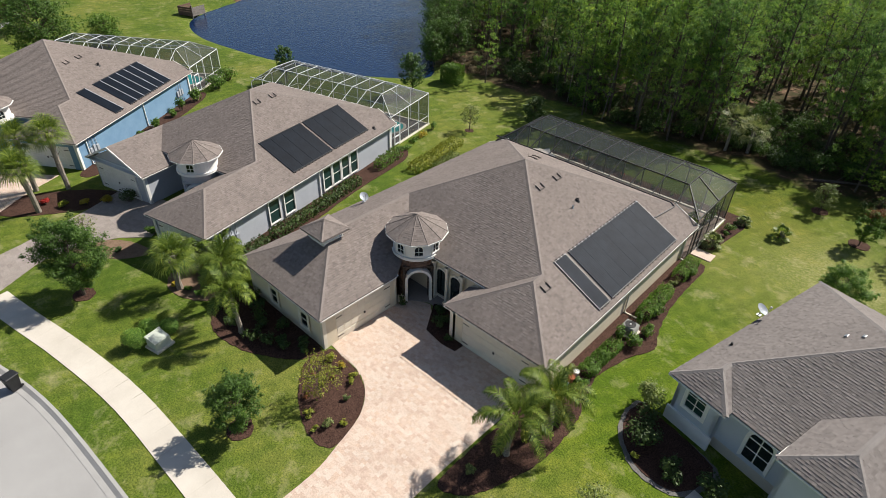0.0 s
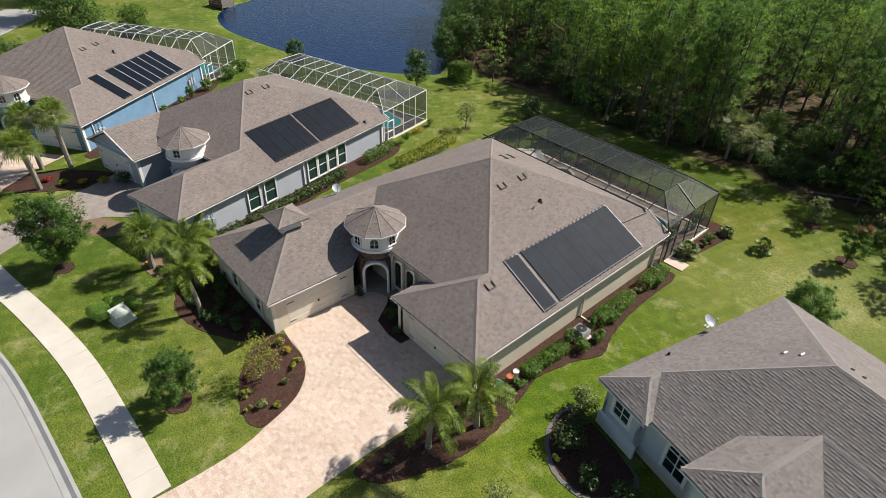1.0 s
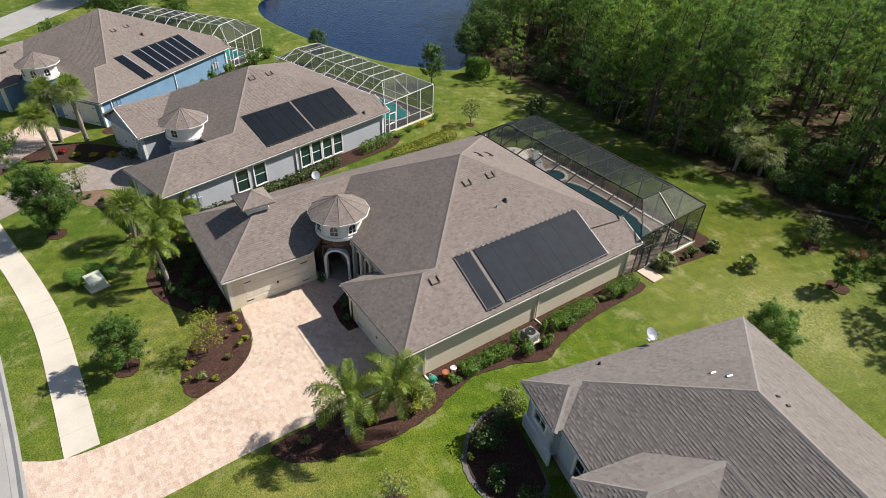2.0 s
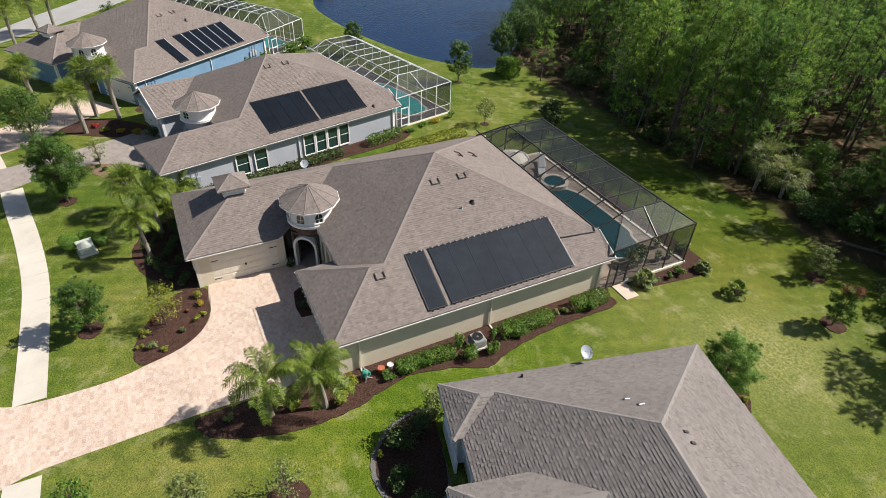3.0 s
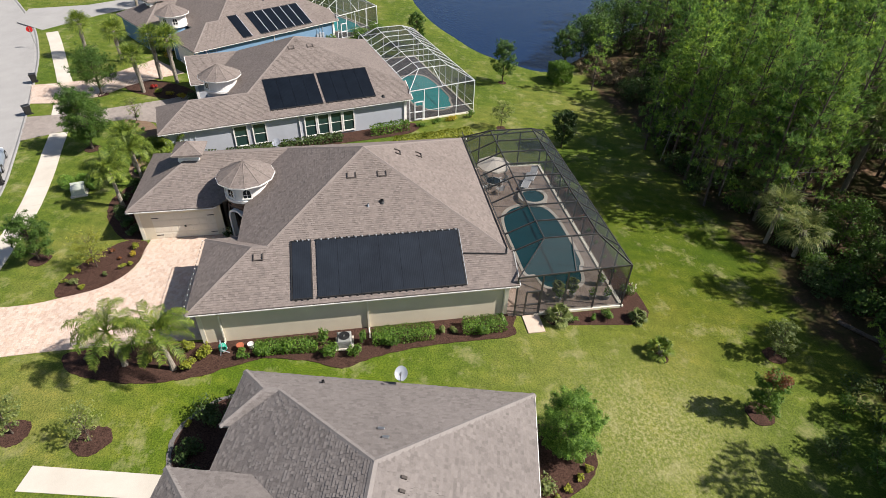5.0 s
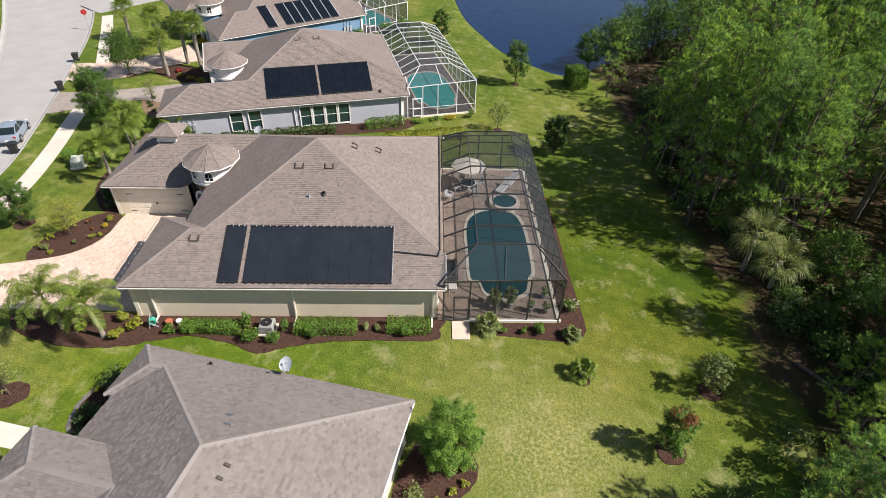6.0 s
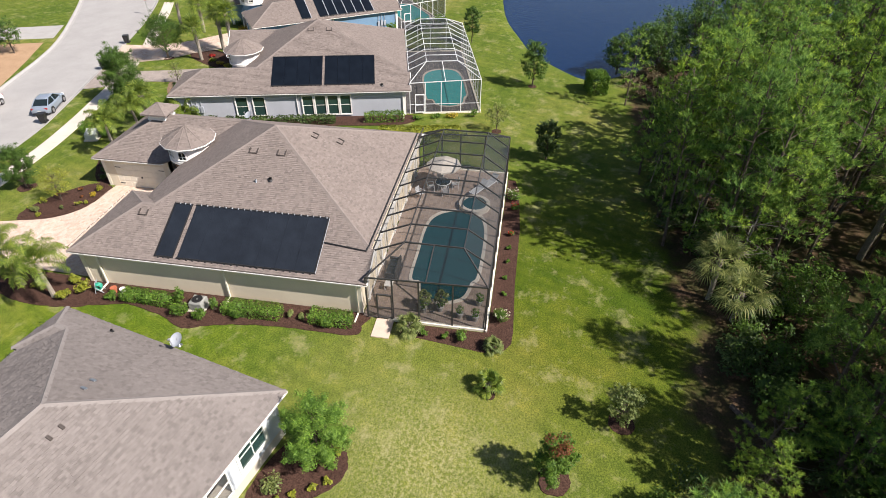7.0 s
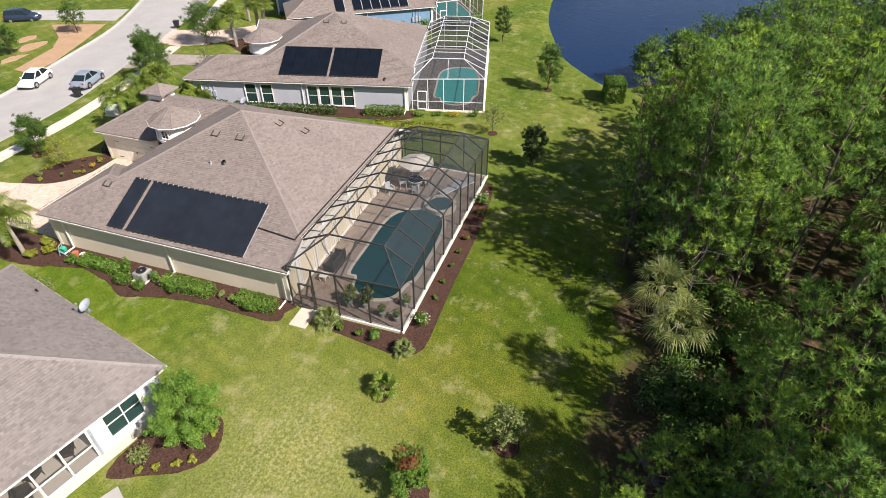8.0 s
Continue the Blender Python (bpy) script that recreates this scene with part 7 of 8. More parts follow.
for i, (x, y, h) in enumerate(((14.25, 27.7, 0.35), (14.4, 32.9, 0.12), (12.38, 28.28, 0.95), (12.13, 29.3, 0.9))):
    w, l = fan_palm_mesh(h, 18 if i < 2 else 13, (0.95, 0.7, 0.5, 0.5)[i], 770 + i, 0.07)
    t = thing("dwarf_palm", "small spiky palm in the mulch by the pool enclosure" if i < 2 else "potted palm on the pool deck", "palm", pose(x, y, 0.05 if i < 2 else 0.08), "dwarf palms")
    part("trunk", w, PALM_BARK, t)
    part("fronds", l, PALE_LEAF if i < 2 else SABAL_LEAF, t)

# ---- hedges and shrubs ----
hedge("hedge", "clipped green hedge in mulch along the cream wall", [(14.2, 8.9), (14.35, 12.4)], 0.9, 0.6, BRIGHT_LEAF, 900, 0.1, 1)
hedge("hedge", "clipped green hedge in mulch along the cream wall", [(14.3, 15.9), (14.3, 19.5)], 1.0, 0.75, BRIGHT_LEAF, 950, 0.1, 2)
hedge("hedge", "clipped green hedge in mulch along the cream wall", [(14.2, 21.5), (14.2, 24.1)], 1.0, 0.75, BRIGHT_LEAF, 950, 0.1, 3)
for i, (x, y, s, h, lf) in enumerate(((15.0, 13.2, 1.1, 1.0, SHRUB_LEAF), (15.4, 14.6, 0.9, 1.0, SHRUB_LEAF), (14.2, 12.9, 0.7, 1.4, SHRUB_LEAF), (14.4, 15.2, 0.5, 1.3, SHRUB_LEAF), (14.1, 20.1, 0.6, 0.5, PALE_LEAF), (14.2, 20.8, 0.6, 0.45, PALE_LEAF), (14.4, 8.2, 0.8, 0.6, SHRUB_LEAF), (14.2, 5.9, 1.0, 0.9, LIME_LEAF), (15.1, 5.2, 0.9, 0.8, LIME_LEAF), (14.6, 10.8, 0.9, 0.9, SHRUB_LEAF), (14.7, 16.8, 1.0, 0.9, SHRUB_LEAF), (14.6, 22.6, 0.9, 0.8, SHRUB_LEAF), (14.4, 9.4, 0.9, 0.8, SHRUB_LEAF), (13.6, 4.9, 0.8, 0.9, LIME_LEAF), (14.3, 2.8, 0.7, 0.6, LIME_LEAF), (13.5, -0.6, 0.6, 0.35, PALE_LEAF))):
    shrub("shrub", "loose green shrub in the mulch bed beside the wall" if lf is SHRUB_LEAF else "yellow-green shrub in the mulch bed", (x, y), (s, s, h), lf, int(260 * s * (1 + h)), 0.13, 40 + i, "bed shrubs")
for i, (x, y, s, lf) in enumerate(((2.7, -0.65, 0.75, LIME_LEAF), (3.7, -0.6, 0.6, GOLD_LEAF), (5.0, -1.0, 0.5, LIME_LEAF), (5.7, -1.9, 0.45, PALE_LEAF), (6.3, -3.7, 0.75, PALE_LEAF), (5.1, -4.0, 0.6, LIME_LEAF), (6.9, -3.1, 0.4, LIME_LEAF), (3.1, -2.2, 0.45, RED_LEAF), (4.0, -1.5, 0.3, RED_LEAF), (6.1, -4.4, 0.45, LIME_LEAF), (4.0, -3.4, 0.5, RED_LEAF), (4.7, -0.6, 0.45, LIME_LEAF))):
    shrub("shrub", "small yellow-green shrub in the driveway bed" if lf is not RED_LEAF else "small reddish plant in the driveway bed", (x, y), (s, s, s * 0.8), lf, int(260 * s), 0.11, 60 + i, "bed shrubs")
for i, (x, y, s) in enumerate(((-6.3, -1.3, 1.1), (-5.0, -2.4, 0.9), (-4.1, -1.2, 1.1), (-2.6, -2.1, 0.9), (-1.6, -1.2, 1.0), (-0.4, -1.9, 0.8), (0.6, -1.0, 0.9), (-5.9, -2.6, 1.2), (-4.0, -3.2, 1.0), (-3.2, -1.6, 1.2), (-2.1, -3.0, 1.0), (-0.9, -2.4, 1.1), (0.2, -2.0, 0.9), (1.0, -1.5, 0.8), (-5.4, -1.0, 1.2), (5.2, 6.1, 1.1), (5.9, 6.9, 1.0), (6.6, 5.3, 0.7), (4.6, 7.0, 0.9))):
    shrub("shrub", "dark green shrub in the shade of the wall", (x, y), (s, s, 0.8 * s), DARK_LEAF, int(300 * s), 0.14, 80 + i, "shade shrubs")
shrub("shrub", "white-flowering shrub beside the entry arch", (2.1, 5.7), (0.7, 0.7, 0.7), DARK_LEAF, 180, 0.12, 95, "", (FLOWER, 26))
for i, (x, y, r, h) in enumerate(((-6.4, -8.15, 0.72, 1.3), (-6.9, -7.05, 0.6, 1.1), (-6.15, -6.15, 0.55, 1.05))):
    random.seed(100 + i)
    crown, stem = Mesh(), Mesh()
    for k in range(9):
        a = 0.7 * k
        c = (0.3 * r * math.cos(a), 0.3 * r * math.sin(a), h * (0.42 + 0.03 * k))
        crown.blob(c, (r * 0.72, r * 0.72, h * 0.36), 420, 0.085, 0.6, 0.75)
        stem.tube((c[0] * 0.3, c[1] * 0.3, -0.05), c, 0.025, 0.012, 5)
    t = thing("shrub", "rounded bright green shrub screening the utility box", "shrub", pose(x, y, 0.04), "box screen shrubs")
    part("stem", stem, BARK, t)
    part("foliage", crown, BRIGHT_LEAF, t)
for i, (x, y, s, h, fl) in enumerate(((14.35, 31.0, 0.9, 0.7, None), (14.4, 30.0, 0.5, 0.5, None), (12.4, 33.2, 1.2, 0.9, FLOWER), (3.4, 33.2, 0.5, 0.4, RED_FLOWER), (-1.6, 33.1, 1.3, 1.0, FLOWER), (-0.2, 33.3, 0.7, 0.6, RED_FLOWER), (10.0, 33.2, 0.35, 0.3, None), (8.4, 33.1, 0.35, 0.3, None), (6.6, 33.2, 0.35, 0.3, None), (5.0, 33.2, 0.35, 0.3, None), (14.3, 28.6, 0.6, 0.5, None))):
    shrub("shrub", "green shrub with small flowers in reddish mulch by the pool enclosure" if fl else "low green shrub in reddish mulch by the pool enclosure", (x, y), (s, s, h), SHRUB_LEAF, int(420 * s), 0.12, 110 + i, "pool bed shrubs", (fl, 22) if fl else None)
for i, (x, y, s, h, lf) in enumerate(((18.8, 6.9, 1.6, 1.5, DARK_LEAF), (18.3, 8.4, 1.3, 1.2, DARK_LEAF), (17.9, 9.6, 1.4, 1.8, PALE_LEAF), (19.0, 5.9, 0.45, 0.4, LIME_LEAF), (20.6, 6.4, 1.2, 1.0, DARK_LEAF), (22.6, 6.6, 1.5, 1.3, DARK_LEAF), (21.0, 6.0, 0.9, 0.7, DARK_LEAF), (25.2, 23.5, 1.1, 0.8, PALE_LEAF), (24.9, 25.3, 0.4, 0.3, LIME_LEAF), (25.4, 24.5, 0.4, 0.3, LIME_LEAF), (24.5, 25.9, 0.4, 0.3, LIME_LEAF), (25.8, 23.9, 0.4, 0.3, LIME_LEAF), (23.7, 25.9, 0.45, 0.35, SHRUB_LEAF), (22.9, 25.9, 0.4, 0.3, LIME_LEAF))):
    shrub("shrub", "dense dark shrub below the bay window" if lf is DARK_LEAF else "pale green shrub in the bed by the near house", (x, y), (s, s, h), lf, int(380 * s * max(0.7, h)), 0.14, 130 + i, "near house shrubs")
# neighbours' hedges
NH = [((14.3, 2.4), (14.3, 5.8), 0.8), ((14.3, 6.6), (14.4, 11.2), 0.7), ((14.4, 11.6), (14.4, 17.2), 0.7), ((14.4, 20.4), (14.4, 24.2), 0.9)]
for i, (a, b, h) in enumerate(NH):
    hedge("hedge", "dark green hedge along the neighbour's pale wall", [tuple((AT_N @ Vector((*a, 0))).xy), tuple((AT_N @ Vector((*b, 0))).xy)], 1.0, h, SHRUB_LEAF if i == 3 else DARK_LEAF, 260, 0.18, 20 + i)
hedge("hedge", "loose yellow-green hedge on the lot line", [(-10.9, 19.6), (-11.4, 23.0), (-12.2, 27.2)], 1.5, 0.7, LIME_LEAF, 330, 0.18, 26)
hedge("hedge", "loose olive hedge on the lot line", [(-9.6, 21.4), (-10.2, 24.6)], 1.1, 0.6, PALE_LEAF, 260, 0.18, 27)
for i, (x, y, s, h) in enumerate(((14.2, 25.8, 0.9, 0.4), (13.9, 27.4, 0.9, 0.4), (13.9, 29.2, 0.9, 0.5), (14.0, 31.4, 0.7, 1.1))):
    q = AT_N @ Vector((x, y, 0))
    shrub("shrub", "golden flowering plant below the white pool enclosure" if i == 2 else "low green plant below the white pool enclosure", (q.x, q.y), (s, s * 1.6, h), GOLD_LEAF if i == 2 else SHRUB_LEAF, 240, 0.15, 150 + i, "cage plants")
for i, (x, y, s, h) in enumerate(((13.8, 8.0, 1.0, 0.8), (13.8, 12.5, 1.0, 0.8), (13.8, 15.0, 1.1, 1.3), (13.8, 18.0, 1.0, 1.0), (13.8, 20.0, 1.1, 1.5), (13.9, 23.0, 1.4, 1.6), (14.4, 27.5, 2.6, 1.9), (14.2, 30.5, 2.4, 1.9))):
    q = AT_B @ Vector((x, y, 0))
    shrub("shrub", "green shrub along the blue wall", (q.x, q.y), (s, s, h), SHRUB_LEAF, int(320 * s), 0.2, 160 + i, "blue house shrubs")
for i, (x, y, s, h, lf) in enumerate(((-24.6, -2.6, 1.0, 0.7, GOLD_LEAF), (-25.6, -4.0, 0.9, 0.6, GOLD_LEAF), (-26.5, -5.4, 0.8, 0.5, LIME_LEAF), (-28.0, -6.2, 0.8, 0.5, RED_FLOWER), (-23.6, -1.2, 1.4, 1.2, DARK_LEAF), (-10.2, -3.9, 0.6, 0.5, GOLD_LEAF), (-9.2, -3.5, 0.5, 0.4, SHRUB_LEAF), (-8.2, -3.2, 0.5, 0.4, SHRUB_LEAF), (-20.2, -6.2, 0.5, 0.35, DARK_LEAF), (-19.0, -6.2, 0.5, 0.35, DARK_LEAF), (-18.0, -5.6, 0.5, 0.35, DARK_LEAF), (-17.0, -4.9, 0.5, 0.35, DARK_LEAF), (-17.5, -2.0, 0.9, 0.8, SHRUB_LEAF), (-38.0, -6.6, 1.4, 0.9, GOLD_LEAF), (-40.5, -8.2, 1.2, 1.0, DARK_LEAF), (-36.0, -14.2, 1.0, 0.6, SHRUB_LEAF))):
    shrub("shrub", "golden yellow shrub beside the palms" if lf is GOLD_LEAF else "low shrub in a front garden bed", (x, y), (s, s, h), lf, int(320 * s), 0.16, 180 + i, "front garden shrubs")
hedge("hedge", "clipped square box hedge by the pond", [(-26.5, 40.5), (-24.1, 41.1)], 2.0, 2.1, SHRUB_LEAF, 2400, 0.17, 30)


# ---- driveways of the neighbours and small paths ----
def paved(label, outline, mat, sand, seed):
    d = thing("driveway", label, "driveway", kind="structure")
    part("joint_sand", Mesh().prism(outline, -0.1, 0.03), sand, d)
    part("paving", tiled(Mesh(), [(x, y, 0.032) for x, y in outline], 0.3, (0.3, 0.6), 0.014, 0.014, 0.012, random.Random(seed)), mat, d)["kind"] = "stuff"


paved("grey-brown paver driveway of the pale house", [(-16.0, -15.7), (-17.3, -13.2), (-19.4, -9.6), (-19.8, -6.8), (-18.8, -4.2), (-17.2, -2.4), (-20.0, 1.4), (-26.2, -0.6), (-24.6, -4.2), (-22.8, -9.6), (-21.7, -14.0), (-21.5, -17.1)], PAVER_GREY, PAVER_GREY, 5)
paved("pale paver driveway of the blue house", [(-24.9, -18.1), (-24.7, -14.8), (-26.2, -11.6), (-29.0, -9.2), (-31.2, -6.2), (-32.4, -3.8), (-37.6, -8.2), (-33.5, -11.6), (-31.2, -14.6), (-30.5, -17.0), (-30.3, -19.9)], PAVER, PAVER_SAND, 6)
solid("path", Mesh().prism([(20.3, -1.2), (21.6, -1.5), (23.2, 6.0), (22.0, 6.3)], -0.08, 0.035), CONCRETE, "narrow pale concrete walk to the near house", "path", kind="structure")
solid("path", Mesh().prism([(13.45, 25.5), (15.0, 25.5), (15.0, 26.6), (13.45, 26.6)], -0.08, 0.07), PAVER_SAND, "small concrete step at the screen door", "path", kind="structure")
solid("path", Mesh().prism([(26.7, 23.4), (27.7, 22.9), (28.2, 23.8), (27.2, 24.3)], -0.08, 0.04), KERB, "small concrete pad at the back porch", "path", kind="structure")
# dry bare verge across the street
solid("verge", Mesh().prism([(-29.2, -30.7), (-22, -27.7), (-15.2, -25.2), (-11.3, -24.7), (-11.6, -27.6), (-19.0, -29.6), (-22.6, -32.4), (-26.6, -38.0)], -0.05, 0.02), paint("bare_soil", (0.3, 0.19, 0.11), (0.42, 0.28, 0.17), 0.8, 0.95, 12, 0.4), "bare brown soil verge across the street", "verge", kind="structure")
solid("driveway", Mesh().prism([(-31.0, -30.6), (-36.3, -33.0), (-31.0, -47), (-26.4, -46)], -0.05, 0.03), KERB, "pale concrete driveway across the street", "driveway", kind="structure")


solid("road", Mesh().prism([(-55, -31), (-51, -26.2), (-57.6, -21), (-61.0, -17.4), (-67, -11.4), (-92, 9), (-97, 3), (-74, -14.0), (-67.4, -18.4), (-63.6, -24), (-62, -32)], -0.05, 0.045), ROAD, "pale side street beyond the blue house", "road", kind="structure")


for cx, cy, a, b in ((-18.6, -32.6, 2.2, 1.3), (-14.4, -31.0, 1.8, 0.9), (-20.6, -36.0, 1.6, 1.1)):
    random.seed(int(cx * 10))
    solid("bare_patch", Mesh().prism([(cx + a * random.uniform(0.75, 1.2) * math.cos(t), cy + b * random.uniform(0.75, 1.2) * math.sin(t)) for t in np.arange(0, 6.2, 0.45)], -0.05, 0.02), bpy.data.materials["bare_soil"], "bare brown patch in the lawn across the street", "bare patch", kind="structure")


# ---- vehicles ----
def car(label, at, yaw, paint_mat, suv=False):
    """A car that looks along x: a lofted body with arches, a glasshouse between painted pillars, lamps and wheels."""
    c = thing("car", label, "car", pose(at[0], at[1], -0.12, 0, 0, yaw))
    up = 0.2 if suv else 0.0

    def loft(rows):
        m = Mesh()
        n = len(rows[0])
        for q in rows:
            m.v += q
        for i in range(len(rows) - 1):
            m.f += [(i * n + j, i * n + (j + 1) % n, (i + 1) * n + (j + 1) % n, (i + 1) * n + j) for j in range(n)]
        m.f += [tuple(range(n))[::-1], tuple((len(rows) - 1) * n + j for j in range(n))]
        return m

    def section(x, half, z0, z1):
        """A rounded cross-section, sill to shoulder to deck."""
        w = [(1.0, 0.0), (1.02, 0.35), (1.0, 0.66), (0.94, 0.86), (0.8, 0.97), (0.45, 1.0)]
        side = [(half * a, z0 + (z1 - z0) * b) for a, b in w]
        return [(x, -y, z) for y, z in side] + [(x, y, z) for y, z in side[::-1]]

    prof = ((-2.32, 0.66, 0.42, 0.8), (-2.22, 0.8, 0.3, 0.93), (-1.95, 0.86, 0.24, 0.98), (-1.4, 0.895, 0.22, 0.97), (-0.6, 0.905, 0.2, 0.94), (0.4, 0.905, 0.2, 0.92), (1.1, 0.895, 0.22, 0.9), (1.6, 0.875, 0.24, 0.83), (2.0, 0.82, 0.26, 0.74), (2.22, 0.7, 0.32, 0.64), (2.32, 0.56, 0.38, 0.56))
    body = part("body", loft([section(x, h, a, b + up * min(1, (2.4 - x) / 0.9)) for x, h, a, b in prof]), paint_mat, c, smooth=True)
    belt, top = 0.9 + up, 1.44 + 0.26 * (up > 0)
    x0, x1, x2, x3 = (-2.15, -1.85, 0.3, 1.15) if suv else (-1.95, -0.95, 0.25, 1.2)

    def cab(x, half, z1, tuck):
        return [(x, -half, belt - 0.06), (x, -half + tuck, z1), (x, half - tuck, z1), (x, half, belt - 0.06)]

    part("glasshouse", loft([cab(x0, 0.74, belt + 0.02, 0.02), cab(x1, 0.79, top - 0.03, 0.18), cab(x2, 0.79, top - 0.03, 0.18), cab(x3, 0.74, belt, 0.02)]), GLASS, c, "dark car windows")
    roof = [(x1 - 0.12, 0.5, top - 0.06), (x1, 0.6, top - 0.005), ((x1 + x2) / 2, 0.63, top + 0.03), (x2, 0.6, top - 0.005), (x2 + 0.12, 0.5, top - 0.06)]
    part("roof_panel", loft([[(x, -h, z - 0.05), (x, -h, z - 0.012), (x, -h + 0.12, z), (x, h - 0.12, z), (x, h, z - 0.012), (x, h, z - 0.05)] for x, h, z in roof]), paint_mat, c, smooth=True)
    for s in (-1, 1):
        for a, b in (((x3 - 0.02, s * 0.75, belt), (x2 + 0.02, s * 0.62, top - 0.03)), ((x0 + 0.04, s * 0.75, belt + 0.02), (x1 - 0.02, s * 0.62, top - 0.03)), (((x1 + x2) / 2 + 0.1, s * 0.8, belt - 0.02), ((x1 + x2) / 2 + 0.06, s * 0.63, top - 0.02))):
            part("pillar", Mesh().beam(a, b, 0.07, 0.06), paint_mat, c)
        for x in (-1.4, 1.42):
            part("wheel_arch", Mesh().tube((x, s * 0.78, 0.33), (x, s * 0.925, 0.33), 0.385, 0.375, 20), BLACK, c)
            tyre = part("tyre", Mesh().tube((x, s * 0.76, 0.32), (x, s * 0.94, 0.32), 0.325, 0.315, 20), BLACK, c)
            part("rim", Mesh().tube((x, s * 0.935, 0.32), (x, s * 0.955, 0.32), 0.21, 0.19, 14), STEEL, tyre)
        part("headlight", Mesh().soft_box(1.98, s * 0.6 - 0.15, 0.58 + up, 2.24, s * 0.6 + 0.15, 0.7 + up, 0.05), WHITE_ALU, c)
        part("tail_light", Mesh().soft_box(-2.3, s * 0.62 - 0.17, 0.72 + up, -2.1, s * 0.62 + 0.17, 0.88 + up, 0.05), RED_FLOWER, c)
        part("mirror", Mesh().soft_box(0.78, s * 0.96 - 0.09, belt - 0.02, 0.92, s * 0.96 + 0.09, belt + 0.12, 0.04), paint_mat, c)
    part("number_plate", Mesh().box(-2.345, -0.16, 0.52, -2.315, 0.16, 0.64), TRIM, c)
    part("bumper", Mesh().soft_box(-2.36, -0.72, 0.3, -2.2, 0.72, 0.42, 0.04), BLACK, c)
    return c


SILVER = material("silver_car_paint", (0.36, 0.42, 0.5), 0.28, 0.5, 0.5)
WHITE_CAR = material("white_car_paint", (0.8, 0.79, 0.77), 0.25, 0.0, 0.5)
NAVY_CAR = material("dark_blue_car_paint", (0.03, 0.045, 0.08), 0.25, 0.3, 0.5)
car("silver sedan parked at the kerb", (-11.4, -16.1), 197, SILVER)
car("white sedan parked at the far kerb", (-9.6, -21.9), 19, WHITE_CAR)
car("dark blue sport utility car on a driveway", (-27.0, -43.6), 120, NAVY_CAR, True)


def wheelie_bin(at, yaw):
    b = thing("wheeled_bin", "dark grey wheeled rubbish bin at the kerb", "bin", pose(at[0], at[1], at[2], 0, 0, yaw), "wheeled bins")
    body = Mesh()
    body.add([(-0.24, -0.26, 0.06), (0.24, -0.26, 0.06), (0.24, 0.22, 0.06), (-0.24, 0.22, 0.06), (-0.3, -0.34, 0.98), (0.3, -0.34, 0.98), (0.3, 0.32, 0.98), (-0.3, 0.32, 0.98)], [(3, 2, 1, 0), (0, 1, 5, 4), (1, 2, 6, 5), (2, 3, 7, 6), (3, 0, 4, 7), (4, 5, 6, 7)])
    part("body", body, BLACK, b)
    part("lid", Mesh().soft_box(-0.32, -0.37, 0.98, 0.32, 0.36, 1.07, 0.04), BLACK, b)
    for x in (-0.24, 0.24):
        part("wheel", Mesh().tube((x - 0.03, 0.26, 0.12), (x + 0.03, 0.26, 0.12), 0.12, 0.12, 12), BLACK, b)
    part("handle", Mesh().tube((-0.26, 0.4, 0.95), (0.26, 0.4, 0.95), 0.02, 0.02, 6), BLACK, b)


wheelie_bin((-8.0, -14.15, -0.1), 17)
wheelie_bin((-31.2, -19.9, -0.08), 20)
wheelie_bin((-22.2, -17.2, -0.08), 40)

# ---- utilities and wall-side things ----
box = thing("utility_box", "pale green metal transformer box on a concrete pad", "utility box", pose(-5.55, -7.12, 0, 0, 0, 103))
part("pad", Mesh().soft_box(-0.62, -0.6, -0.05, 0.62, 0.6, 0.12, 0.03), CONCRETE, box)
part("cabinet", Mesh().add([(-0.5, -0.45, 0.12), (0.5, -0.45, 0.12), (0.5, 0.45, 0.12), (-0.5, 0.45, 0.12), (-0.5, -0.4, 0.62), (0.5, -0.4, 0.62), (0.5, 0.45, 0.82), (-0.5, 0.45, 0.82)], [(3, 2, 1, 0), (0, 1, 5, 4), (1, 2, 6, 5), (2, 3, 7, 6), (3, 0, 4, 7), (4, 5, 6, 7)]), paint("box_green", (0.42, 0.45, 0.38), (0.5, 0.53, 0.45), 2, 0.5), box)
part("lid", Mesh().soft_box(-0.54, 0.38, 0.78, 0.54, 0.5, 0.86, 0.02), paint("box_lid_green", (0.42, 0.45, 0.38), (0.5, 0.53, 0.45), 2, 0.5), box)


AC_GREY = paint("weathered_grey_casing", (0.2, 0.205, 0.19), (0.29, 0.295, 0.275), 3, 0.6, 40, 0.2)


